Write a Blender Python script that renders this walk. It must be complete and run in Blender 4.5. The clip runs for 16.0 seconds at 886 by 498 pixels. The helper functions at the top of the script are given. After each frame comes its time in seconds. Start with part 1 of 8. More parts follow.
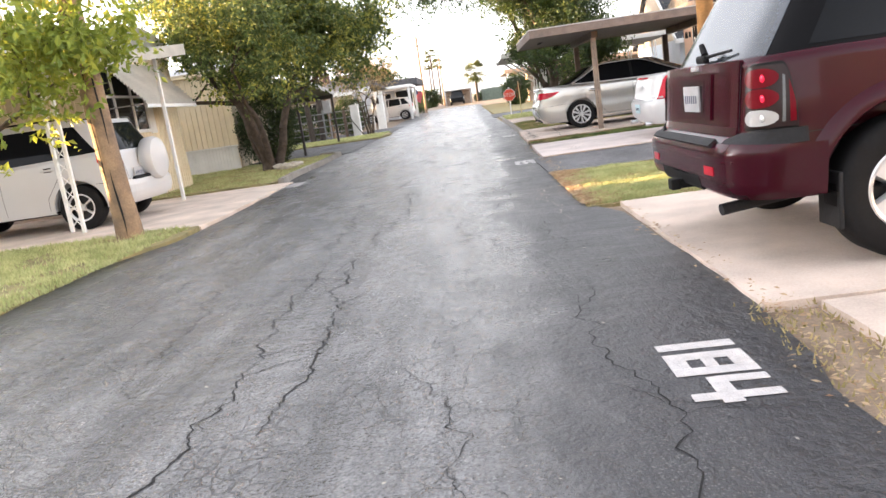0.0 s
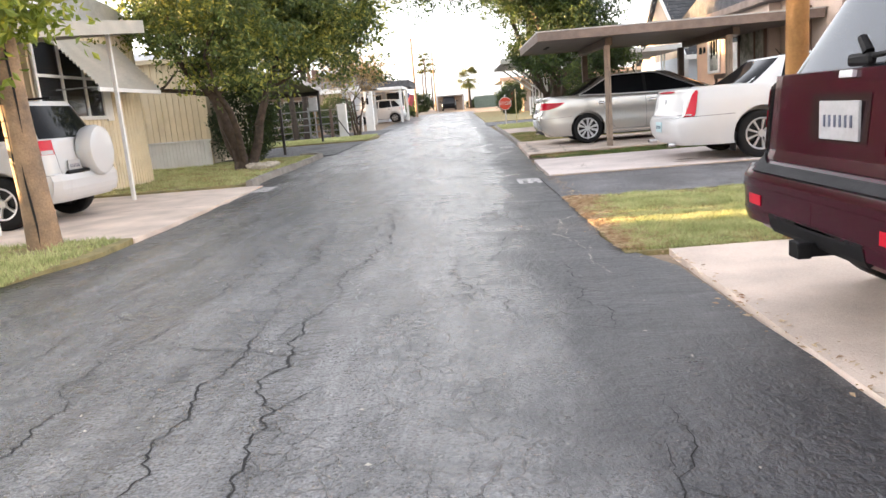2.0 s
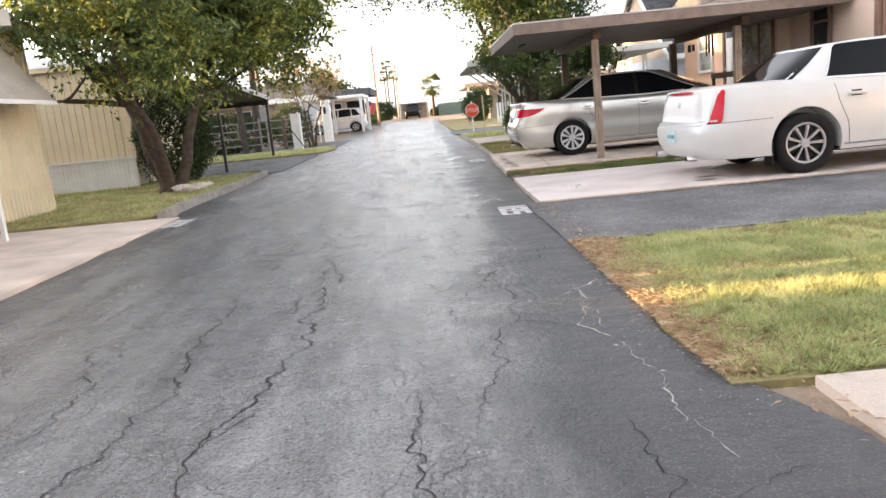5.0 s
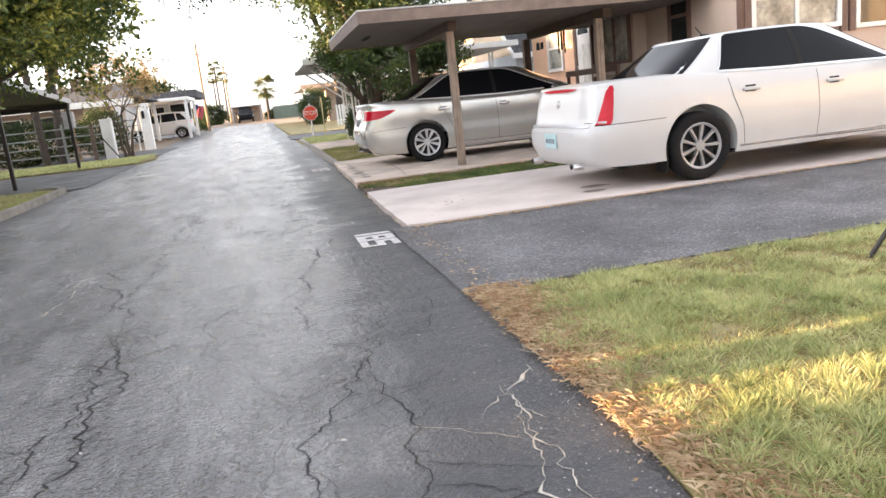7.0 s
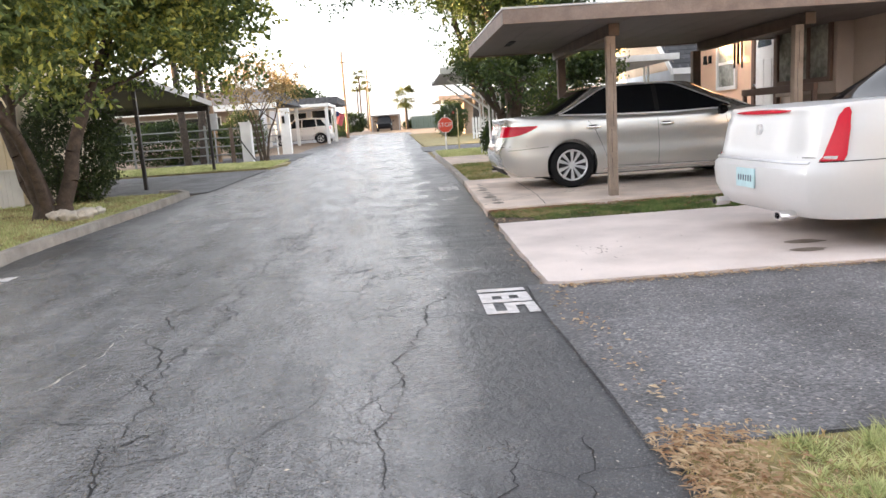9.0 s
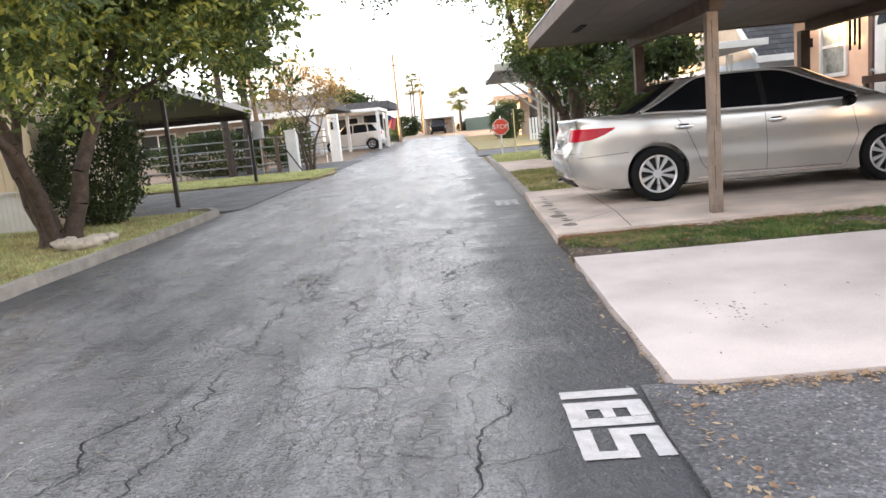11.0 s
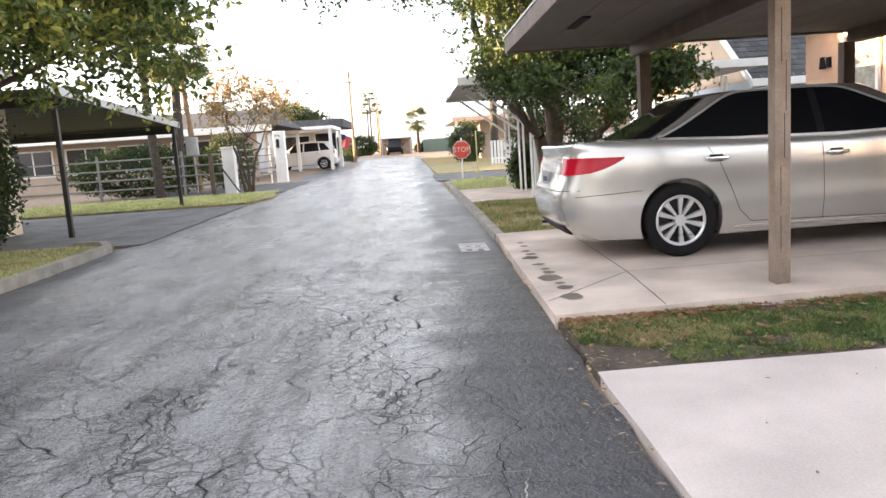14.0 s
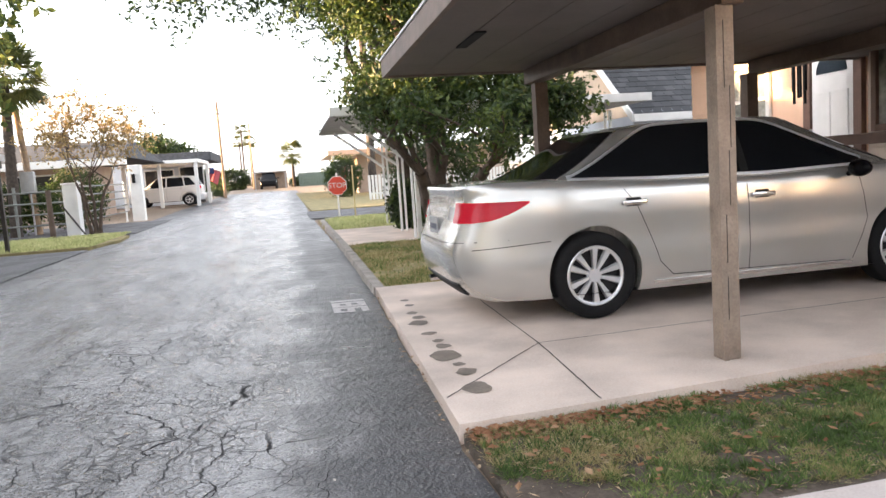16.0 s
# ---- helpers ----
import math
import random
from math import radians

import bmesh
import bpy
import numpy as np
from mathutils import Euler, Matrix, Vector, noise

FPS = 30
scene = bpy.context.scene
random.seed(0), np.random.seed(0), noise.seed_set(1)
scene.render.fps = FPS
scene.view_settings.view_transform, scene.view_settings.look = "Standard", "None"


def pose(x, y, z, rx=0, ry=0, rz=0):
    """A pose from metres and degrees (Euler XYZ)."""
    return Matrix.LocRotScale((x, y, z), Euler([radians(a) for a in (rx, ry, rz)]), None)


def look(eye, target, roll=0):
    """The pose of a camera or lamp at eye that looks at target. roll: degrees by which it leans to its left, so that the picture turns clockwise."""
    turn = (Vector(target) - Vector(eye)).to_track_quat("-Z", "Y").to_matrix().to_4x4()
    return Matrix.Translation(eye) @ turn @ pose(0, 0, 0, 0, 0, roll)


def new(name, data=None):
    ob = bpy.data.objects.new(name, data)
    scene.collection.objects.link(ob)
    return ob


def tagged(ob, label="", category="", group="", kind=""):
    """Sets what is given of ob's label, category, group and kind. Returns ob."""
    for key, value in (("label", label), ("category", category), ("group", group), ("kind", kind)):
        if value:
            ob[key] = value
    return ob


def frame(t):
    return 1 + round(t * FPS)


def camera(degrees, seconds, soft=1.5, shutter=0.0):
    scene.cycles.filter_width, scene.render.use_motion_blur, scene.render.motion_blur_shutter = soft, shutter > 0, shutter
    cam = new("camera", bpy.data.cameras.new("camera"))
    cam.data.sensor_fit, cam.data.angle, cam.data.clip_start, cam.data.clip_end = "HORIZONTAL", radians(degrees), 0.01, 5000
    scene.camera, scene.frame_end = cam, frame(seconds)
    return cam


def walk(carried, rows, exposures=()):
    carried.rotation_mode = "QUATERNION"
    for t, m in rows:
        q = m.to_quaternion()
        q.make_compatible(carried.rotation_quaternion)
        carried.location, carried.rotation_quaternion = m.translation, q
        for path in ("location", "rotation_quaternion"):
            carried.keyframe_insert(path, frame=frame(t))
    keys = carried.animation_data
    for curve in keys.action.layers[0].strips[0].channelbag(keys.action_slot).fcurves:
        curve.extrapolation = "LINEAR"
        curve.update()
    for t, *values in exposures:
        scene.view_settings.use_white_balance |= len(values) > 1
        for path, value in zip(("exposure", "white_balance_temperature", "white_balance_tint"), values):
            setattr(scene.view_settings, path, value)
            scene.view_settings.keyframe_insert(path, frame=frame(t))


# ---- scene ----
cam = camera(63.4, 16.0)
PATH = [
    (0, (0.366, 0.336, 1.119), (0.235, 2.293, 0.726), -8.3),
    (0.5, (0.307, 0.796, 1.112), (0.325, 2.758, 0.727), -7.3),
    (1, (0.266, 1.213, 1.1), (0.267, 3.176, 0.719), -5.7),
    (1.5, (0.211, 1.606, 1.114), (0.175, 3.57, 0.739), -6.3),
    (2, (0.237, 2.027, 1.103), (0.155, 3.988, 0.719), -4.8),
    (2.5, (0.232, 2.464, 1.121), (0.161, 4.43, 0.757), -5.4),
    (3, (0.277, 2.86, 1.104), (0.158, 4.823, 0.738), -4.2),
    (3.5, (0.304, 3.309, 1.098), (0.186, 5.267, 0.709), -4.7),
    (3.7, (0.312, 3.449, 1.097), (0.217, 5.409, 0.711), -5.0),
    (5.8, (0.229, 5.207, 1.125), (0.349, 7.168, 0.749), -6.0),
    (6, (0.241, 5.378, 1.127), (0.408, 7.334, 0.742), -6.1),
    (6.5, (0.29, 5.814, 1.101), (0.604, 7.746, 0.691), -5.5),
    (7, (0.309, 6.239, 1.112), (0.744, 8.147, 0.702), -6.2),
    (7.5, (0.405, 6.622, 1.124), (0.784, 8.549, 0.746), -5.2),
    (8, (0.414, 7.061, 1.127), (0.66, 9.014, 0.773), -4.7),
    (8.5, (0.496, 7.456, 1.128), (0.64, 9.421, 0.779), -4.1),
    (9, (0.522, 7.857, 1.124), (0.615, 9.826, 0.781), -3.8),
    (9.5, (0.554, 8.265, 1.121), (0.626, 10.233, 0.778), -4.0),
    (9.7, (0.587, 8.418, 1.148), (0.635, 10.388, 0.805), -4.8),
    (11.8, (0.631, 10.285, 1.17), (0.543, 12.261, 0.875), -4.9),
    (12, (0.654, 10.415, 1.168), (0.589, 12.394, 0.884), -4.8),
    (12.5, (0.628, 10.883, 1.179), (0.628, 12.865, 0.914), -4.9),
    (13, (0.67, 11.295, 1.167), (0.713, 13.274, 0.884), -4.1),
    (13.5, (0.653, 11.667, 1.18), (0.718, 13.643, 0.879), -3.9),
    (14, (0.649, 12.07, 1.195), (0.713, 14.049, 0.915), -3.9),
    (14.5, (0.668, 12.462, 1.194), (0.738, 14.444, 0.933), -2.6),
    (15, (0.685, 12.854, 1.242), (0.897, 14.83, 1.017), -2.2),
    (15.5, (0.763, 13.105, 1.24), (1.044, 15.075, 1.032), -2.9),
    (16, (0.81, 13.389, 1.256), (1.212, 15.337, 1.044), -3.9),
]
walk(cam, [(t, look(eye, target, roll)) for t, eye, target, roll in PATH], [(0.0, 3.08, 6400, 15), (3.5, 2.95, 6400, 14), (7.5, 2.95, 6350, 14), (12.0, 3.04, 6300, 14), (16.0, 3.06, 6250, 14)])

# ---- world, sun, exposure ----
EXPOSURE = 3.1
world = bpy.data.worlds.new("sky")
scene.world = world
world.use_nodes = True
wn = world.node_tree.nodes
wl = world.node_tree.links
sky = wn.new("ShaderNodeTexSky")
sky.sky_type = "NISHITA"
sky.sun_disc = False
sky.sun_elevation = radians(6)
sky.sun_rotation = radians(277)
sky.air_density, sky.dust_density, sky.ozone_density = 1.0, 1.6, 1.0
wn["Background"].inputs["Strength"].default_value = 0.15
haze = wn.new("ShaderNodeHueSaturation")
haze.inputs["Saturation"].default_value = 0.15
wl.new(sky.outputs[0], haze.inputs["Color"])
wl.new(haze.outputs[0], wn["Background"].inputs["Color"])
sun_data = bpy.data.lights.new("sun", "SUN")
sun_data.energy, sun_data.angle, sun_data.color = 5.0, radians(0.6), (1.0, 0.62, 0.28)
sun = new("sun", sun_data)
sun.matrix_world = look((-50, 6.0, 5.2), (0, 0, 0))
scene.view_settings.exposure = EXPOSURE


# ---- materials ----
def material(name, base, rough=0.7, metal=0.0, noise_scale=8.0, amount=0.18, bump=0.15, fine=60.0, tint=None, coat=0.0, spec=0.5, emit=0.0):
    """A surface whose colour varies at two scales, with a fine relief."""
    m = bpy.data.materials.new(name)
    m.use_nodes = True
    nt = m.node_tree
    b = nt.nodes["Principled BSDF"]
    b.inputs["Roughness"].default_value = rough
    b.inputs["Metallic"].default_value = metal
    b.inputs["Coat Weight"].default_value = coat
    b.inputs["Coat Roughness"].default_value = 0.06
    b.inputs["Specular IOR Level"].default_value = spec
    tex = nt.nodes.new("ShaderNodeTexCoord")
    info = nt.nodes.new("ShaderNodeObjectInfo")
    big = nt.nodes.new("ShaderNodeTexNoise")
    big.inputs["Scale"].default_value = noise_scale
    big.inputs["Detail"].default_value = 6
    small = nt.nodes.new("ShaderNodeTexNoise")
    small.inputs["Scale"].default_value = fine
    small.inputs["Detail"].default_value = 3
    nt.links.new(tex.outputs["Object"], big.inputs["Vector"])
    nt.links.new(tex.outputs["Object"], small.inputs["Vector"])
    ramp = nt.nodes.new("ShaderNodeMix")
    ramp.data_type = "RGBA"
    c = Vector(base)
    d = Vector(tint) if tint else c
    ramp.inputs["A"].default_value = (*(c * (1 - amount)), 1)
    ramp.inputs["B"].default_value = (*[min(1, v) for v in d * (1 + amount)], 1)
    stretch = nt.nodes.new("ShaderNodeMapRange")
    stretch.inputs["From Min"].default_value, stretch.inputs["From Max"].default_value = 0.3, 0.7
    nt.links.new(big.outputs["Fac"], stretch.inputs["Value"])
    nt.links.new(stretch.outputs["Result"], ramp.inputs["Factor"])
    grain = nt.nodes.new("ShaderNodeMix")
    grain.data_type, grain.blend_type = "RGBA", "OVERLAY"
    grain.inputs["Factor"].default_value = min(0.9, amount * 1.6)
    nt.links.new(ramp.outputs["Result"], grain.inputs["A"])
    nt.links.new(small.outputs["Color"], grain.inputs["B"])
    bw = nt.nodes.new("ShaderNodeRGBToBW")
    nt.links.new(small.outputs["Color"], bw.inputs["Color"])
    nt.links.new(bw.outputs["Val"], grain.inputs["B"])
    nt.links.new(grain.outputs["Result"], b.inputs["Base Color"])
    if bump:
        bp = nt.nodes.new("ShaderNodeBump")
        bp.inputs["Strength"].default_value = bump
        bp.inputs["Distance"].default_value = 0.01
        nt.links.new(small.outputs["Fac"], bp.inputs["Height"])
        nt.links.new(bp.outputs["Normal"], b.inputs["Normal"])
    if emit:
        b.inputs["Emission Color"].default_value = (*base, 1)
        b.inputs["Emission Strength"].default_value = emit
    return m


ASPHALT_PLAIN = material("old street asphalt", (0.1, 0.1, 0.106), 0.65, 0, 2.0, 0.55, 1.0, 62)
CONCRETE = material("concrete", (0.66, 0.555, 0.48), 0.85, 0, 1.6, 0.22, 0.3, 90)
CONCRETE_PALE = material("pale concrete", (0.6, 0.53, 0.5), 0.85, 0, 1.5, 0.16, 0.3, 90)
KERB = material("kerb concrete", (0.31, 0.285, 0.255), 0.9, 0, 4, 0.25, 0.4, 60)
GRASS = material("lawn soil", (0.27, 0.24, 0.11), 0.95, 0, 3.5, 0.35, 0.7, 45, (0.28, 0.23, 0.11))
DIRT_DARK = material("dark soil", (0.12, 0.095, 0.075), 0.95, 0, 6, 0.35, 0.7, 60)
DIRT = material("dry dirt", (0.3, 0.23, 0.17), 0.95, 0, 6, 0.3, 0.6, 70)
PAINT_WHITE = material("white trim paint", (0.78, 0.78, 0.76), 0.5, 0, 5, 0.06, 0.05, 40)
ROAD_PAINT = material("road paint", (0.58, 0.56, 0.56), 0.9, 0, 18, 0.14, 0.5, 120)
WOOD_BROWN = material("brown painted wood", (0.1, 0.068, 0.052), 0.6, 0, 6, 0.25, 0.2, 50)
WOOD_POST = material("weathered timber", (0.27, 0.21, 0.165), 0.75, 0, 5, 0.22, 0.4, 60)
ROOF_UNDER = material("carport soffit", (0.125, 0.105, 0.098), 0.6, 0, 2, 0.12, 0.08, 30)
SIDING_BEIGE = material("beige siding", (0.7, 0.6, 0.43), 0.55, 0, 3, 0.06, 0.05, 40)
SIDING_PEACH = material("peach stucco", (0.74, 0.48, 0.33), 0.75, 0, 2, 0.08, 0.15, 90)
SIDING_CREAM = material("cream siding", (0.5, 0.39, 0.28), 0.7, 0, 2, 0.08, 0.1, 90)
SIDING_TAN = material("tan siding", (0.45, 0.36, 0.3), 0.6, 0, 2, 0.07, 0.08, 60)
SHINGLE = material("asphalt shingle", (0.06, 0.062, 0.068), 0.9, 0, 6, 0.3, 0.5, 60)
METAL_GREY = material("grey sheet metal", (0.42, 0.42, 0.42), 0.45, 0.4, 3, 0.15, 0.08, 30)
RAIL_GREY = material("weathered rail paint", (0.2, 0.215, 0.205), 0.6, 0.1, 5, 0.2, 0.1, 40)
METAL_DARK = material("dark steel", (0.05, 0.045, 0.042), 0.5, 0.3, 6, 0.2, 0.1, 40)
GLASS_DARK = material("dark window glass", (0.02, 0.022, 0.025), 0.06, 0, 3, 0.1, 0, 40)
GLASS_CURTAIN = material("glass before a pale curtain", (0.16, 0.165, 0.15), 0.12, 0, 2.5, 0.5, 0, 14, (0.34, 0.33, 0.29), spec=0.2)
BARK = material("bark", (0.075, 0.055, 0.042), 0.95, 0, 9, 0.35, 0.9, 40)
CAR_WHITE = material("white car paint", (0.55, 0.555, 0.56), 0.3, 0, 3, 0.02, 0, 30, coat=0.45)


RUBBER = material("tyre rubber", (0.010, 0.010, 0.011), 0.75, 0, 8, 0.2, 0.1, 60, spec=0.2)
RIM_DARK = material("rim shadow metal", (0.012, 0.012, 0.013), 0.6, 0.0, 8, 0.2, 0, 60)
ALLOY = material("alloy", (0.72, 0.73, 0.75), 0.35, 0.6, 8, 0.05, 0, 60)
ALLOY_GREY = material("dull grey alloy", (0.36, 0.36, 0.37), 0.4, 0.3, 8, 0.1, 0, 60)
CHROME = material("chrome", (0.78, 0.78, 0.79), 0.16, 1.0, 8, 0.05, 0, 60)
SEAM = material("black plastic", (0.008, 0.008, 0.009), 0.6, 0, 8, 0.2, 0, 60, spec=0.2)
TRIM_GREY = material("grey plastic", (0.03, 0.03, 0.032), 0.6, 0, 6, 0.2, 0.1, 60, spec=0.12)
CAR_CHAMPAGNE = material("champagne metallic paint", (0.6, 0.595, 0.57), 0.27, 0.7, 2, 0.03, 0, 400, coat=0.8)
CAR_MAROON = material("maroon paint", (0.036, 0.0012, 0.0075), 0.22, 0, 2, 0.1, 0, 300, coat=0.2, spec=0.2)
CAR_BLACK = material("black paint", (0.005, 0.005, 0.006), 0.25, 0, 2, 0.1, 0, 60, spec=0.1)
CAR_RED = material("red paint", (0.35, 0.03, 0.03), 0.3, 0, 2, 0.1, 0, 60, coat=0.6)
CAR_GLASS = material("tinted glass", (0.008, 0.009, 0.011), 0.04, 0, 2, 0.1, 0, 60, spec=0.15)
# the blue-grey base colour stands in for reflected sky
CAR_GLASS_SKY = material("glass with sky tint", (0.032, 0.04, 0.052), 0.14, 0, 3, 0.2, 0, 60, spec=0.7, coat=0.1)
LAMP_RED = material("red lamp plastic", (0.48, 0.006, 0.022), 0.15, 0, 4, 0.08, 0, 60, coat=0.0, spec=0.3)
LAMP_LIT = material("lit red lamp", (0.8, 0.02, 0.05), 0.2, 0, 4, 0.05, 0, 60, emit=0.16)
LAMP_DEEP = material("deep red lamp plastic", (0.13, 0.002, 0.008), 0.2, 0, 4, 0.1, 0, 60, spec=0.12)
LAMP_CLEAR = material("clear lamp plastic", (0.4, 0.4, 0.4), 0.12, 0, 4, 0.05, 0, 60, coat=0.5)
LAMP_GREY = material("grey lamp plastic", (0.12, 0.125, 0.13), 0.2, 0, 4, 0.1, 0, 60)
LAMP_SMOKE = material("smoked lamp plastic", (0.02, 0.01, 0.011), 0.22, 0, 4, 0.1, 0, 60, spec=0.25)
PLATE = material("plate enamel", (0.4, 0.4, 0.41), 0.4, 0, 12, 0.1, 0, 60)
PLATE_BLUE = material("blue plate enamel", (0.42, 0.6, 0.64), 0.4, 0, 12, 0.12, 0, 60)
PLATE_INK = material("plate ink", (0.08, 0.09, 0.14), 0.5, 0, 12, 0.1, 0, 60)
STOP_RED = material("stop sign red", (0.72, 0.09, 0.05), 0.5, 0, 5, 0.06, 0, 60)
YELLOW = material("yellow plastic", (0.5, 0.35, 0.05), 0.5, 0, 5, 0.1, 0, 60)
YELLOW_PALE = material("faded yellow paint", (0.5, 0.42, 0.2), 0.6, 0, 5, 0.15, 0, 60)
SKIRT = material("white skirting", (0.74, 0.74, 0.73), 0.6, 0, 3, 0.07, 0.05, 50)
BRICK_BROWN = material("brown trim", (0.13, 0.075, 0.055), 0.6, 0, 5, 0.15, 0.1, 50)
DOOR_WHITE = material("white door paint", (0.72, 0.7, 0.68), 0.45, 0, 4, 0.05, 0.05, 50)
BLUE_WALL = material("pale blue siding", (0.55, 0.6, 0.66), 0.6, 0, 3, 0.06, 0.05, 50)
ROCK = material("pale limestone", (0.55, 0.5, 0.43), 0.9, 0, 9, 0.2, 0.7, 50)
PALM_BARK = material("palm bark", (0.06, 0.048, 0.04), 0.95, 0, 12, 0.35, 0.8, 30)
OIL = material("oil stain", (0.2, 0.165, 0.135), 0.6, 0, 9, 0.25, 0.1, 60)
CRACK = material("crack", (0.016, 0.016, 0.017), 0.95, 0, 9, 0.2, 0, 60)
STRAW_CRACK = material("sandy crack fill", (0.46, 0.43, 0.38), 0.95, 0, 20, 0.3, 0.3, 80)
FLAG_RED = material("flag cloth", (0.55, 0.12, 0.14), 0.8, 0, 5, 0.1, 0, 40)
FLAG_BLUE = material("flag cloth blue", (0.06, 0.08, 0.22), 0.8, 0, 5, 0.1, 0, 40)


def leaf_material(name, dark, mid, light, gloss=0.5, patches=0.9, pass_light=0.35):
    """Leaves: the colour differs from leaf to leaf, and some light passes through."""
    m = bpy.data.materials.new(name)
    m.use_nodes = True
    nt = m.node_tree
    b = nt.nodes["Principled BSDF"]
    geo = nt.nodes.new("ShaderNodeNewGeometry")
    ramp = nt.nodes.new("ShaderNodeValToRGB")
    ramp.color_ramp.elements[0].color = (*dark, 1)
    ramp.color_ramp.elements[1].color = (*light, 1)
    e = ramp.color_ramp.elements.new(0.55)
    e.color = (*mid, 1)
    tex = nt.nodes.new("ShaderNodeTexCoord")
    big = nt.nodes.new("ShaderNodeTexNoise")
    big.inputs["Scale"].default_value = patches
    nt.links.new(tex.outputs["Object"], big.inputs["Vector"])
    add = nt.nodes.new("ShaderNodeMath")
    add.operation = "MULTIPLY_ADD"
    add.inputs[1].default_value = 0.6
    nt.links.new(geo.outputs["Random Per Island"], add.inputs[0])
    shift = nt.nodes.new("ShaderNodeMapRange")
    shift.inputs["From Min"].default_value, shift.inputs["From Max"].default_value = 0.35, 0.65
    shift.inputs["To Min"].default_value, shift.inputs["To Max"].default_value = 0.0, 0.4
    nt.links.new(big.outputs["Fac"], shift.inputs["Value"])
    nt.links.new(shift.outputs["Result"], add.inputs[2])
    nt.links.new(add.outputs[0], ramp.inputs["Fac"])
    nt.links.new(ramp.outputs["Color"], b.inputs["Base Color"])
    b.inputs["Roughness"].default_value = gloss
    tr = nt.nodes.new("ShaderNodeBsdfTranslucent")
    nt.links.new(ramp.outputs["Color"], tr.inputs["Color"])
    mix = nt.nodes.new("ShaderNodeMixShader")
    mix.inputs["Fac"].default_value = pass_light
    nt.links.new(b.outputs[0], mix.inputs[1])
    nt.links.new(tr.outputs[0], mix.inputs[2])
    nt.links.new(mix.outputs[0], nt.nodes["Material Output"].inputs["Surface"])
    return m


# the yellow light end paints sunlit leaves among the green
LEAF_TREE = leaf_material("broad green leaf", (0.035, 0.058, 0.017), (0.125, 0.17, 0.045), (0.54, 0.5, 0.09), pass_light=0.42)
LEAF_SHRUB = leaf_material("dark shrub leaf", (0.02, 0.03, 0.01), (0.04, 0.065, 0.02), (0.09, 0.12, 0.03))
LEAF_FRESH = leaf_material("fresh green leaf", (0.013, 0.026, 0.007), (0.036, 0.066, 0.014), (0.13, 0.17, 0.03))
LEAF_TUFT = leaf_material("green tuft", (0.05, 0.09, 0.025), (0.14, 0.22, 0.06), (0.4, 0.42, 0.15), 0.7, 2.5, 0.45)
LEAF_YELLOW = leaf_material("yellow green leaf", (0.13, 0.19, 0.03), (0.28, 0.34, 0.05), (0.48, 0.46, 0.07))
# gold tones: low sunlight painted into the leaf colour
LEAF_GOLD = leaf_material("leaf with sun-gold colour", (0.16, 0.13, 0.05), (0.34, 0.24, 0.1), (0.52, 0.38, 0.18))
LEAF_PALM = leaf_material("palm frond", (0.05, 0.07, 0.02), (0.11, 0.13, 0.04), (0.24, 0.22, 0.07))
GRASS_BLADE = leaf_material("grass blade", (0.24, 0.28, 0.11), (0.54, 0.58, 0.27), (0.8, 0.76, 0.45), 0.7, 3.2, 0.5)
GRASS_DRY = leaf_material("dry grass", (0.24, 0.21, 0.09), (0.44, 0.37, 0.18), (0.64, 0.54, 0.3), 0.8, 2.0, 0.45)
LEAF_RUSSET = leaf_material("russet fallen leaf", (0.2, 0.075, 0.035), (0.36, 0.18, 0.09), (0.52, 0.34, 0.2), 0.8, 9)
LITTER = leaf_material("fallen leaf", (0.3, 0.16, 0.09), (0.52, 0.38, 0.24), (0.7, 0.58, 0.4), 0.8, 9)


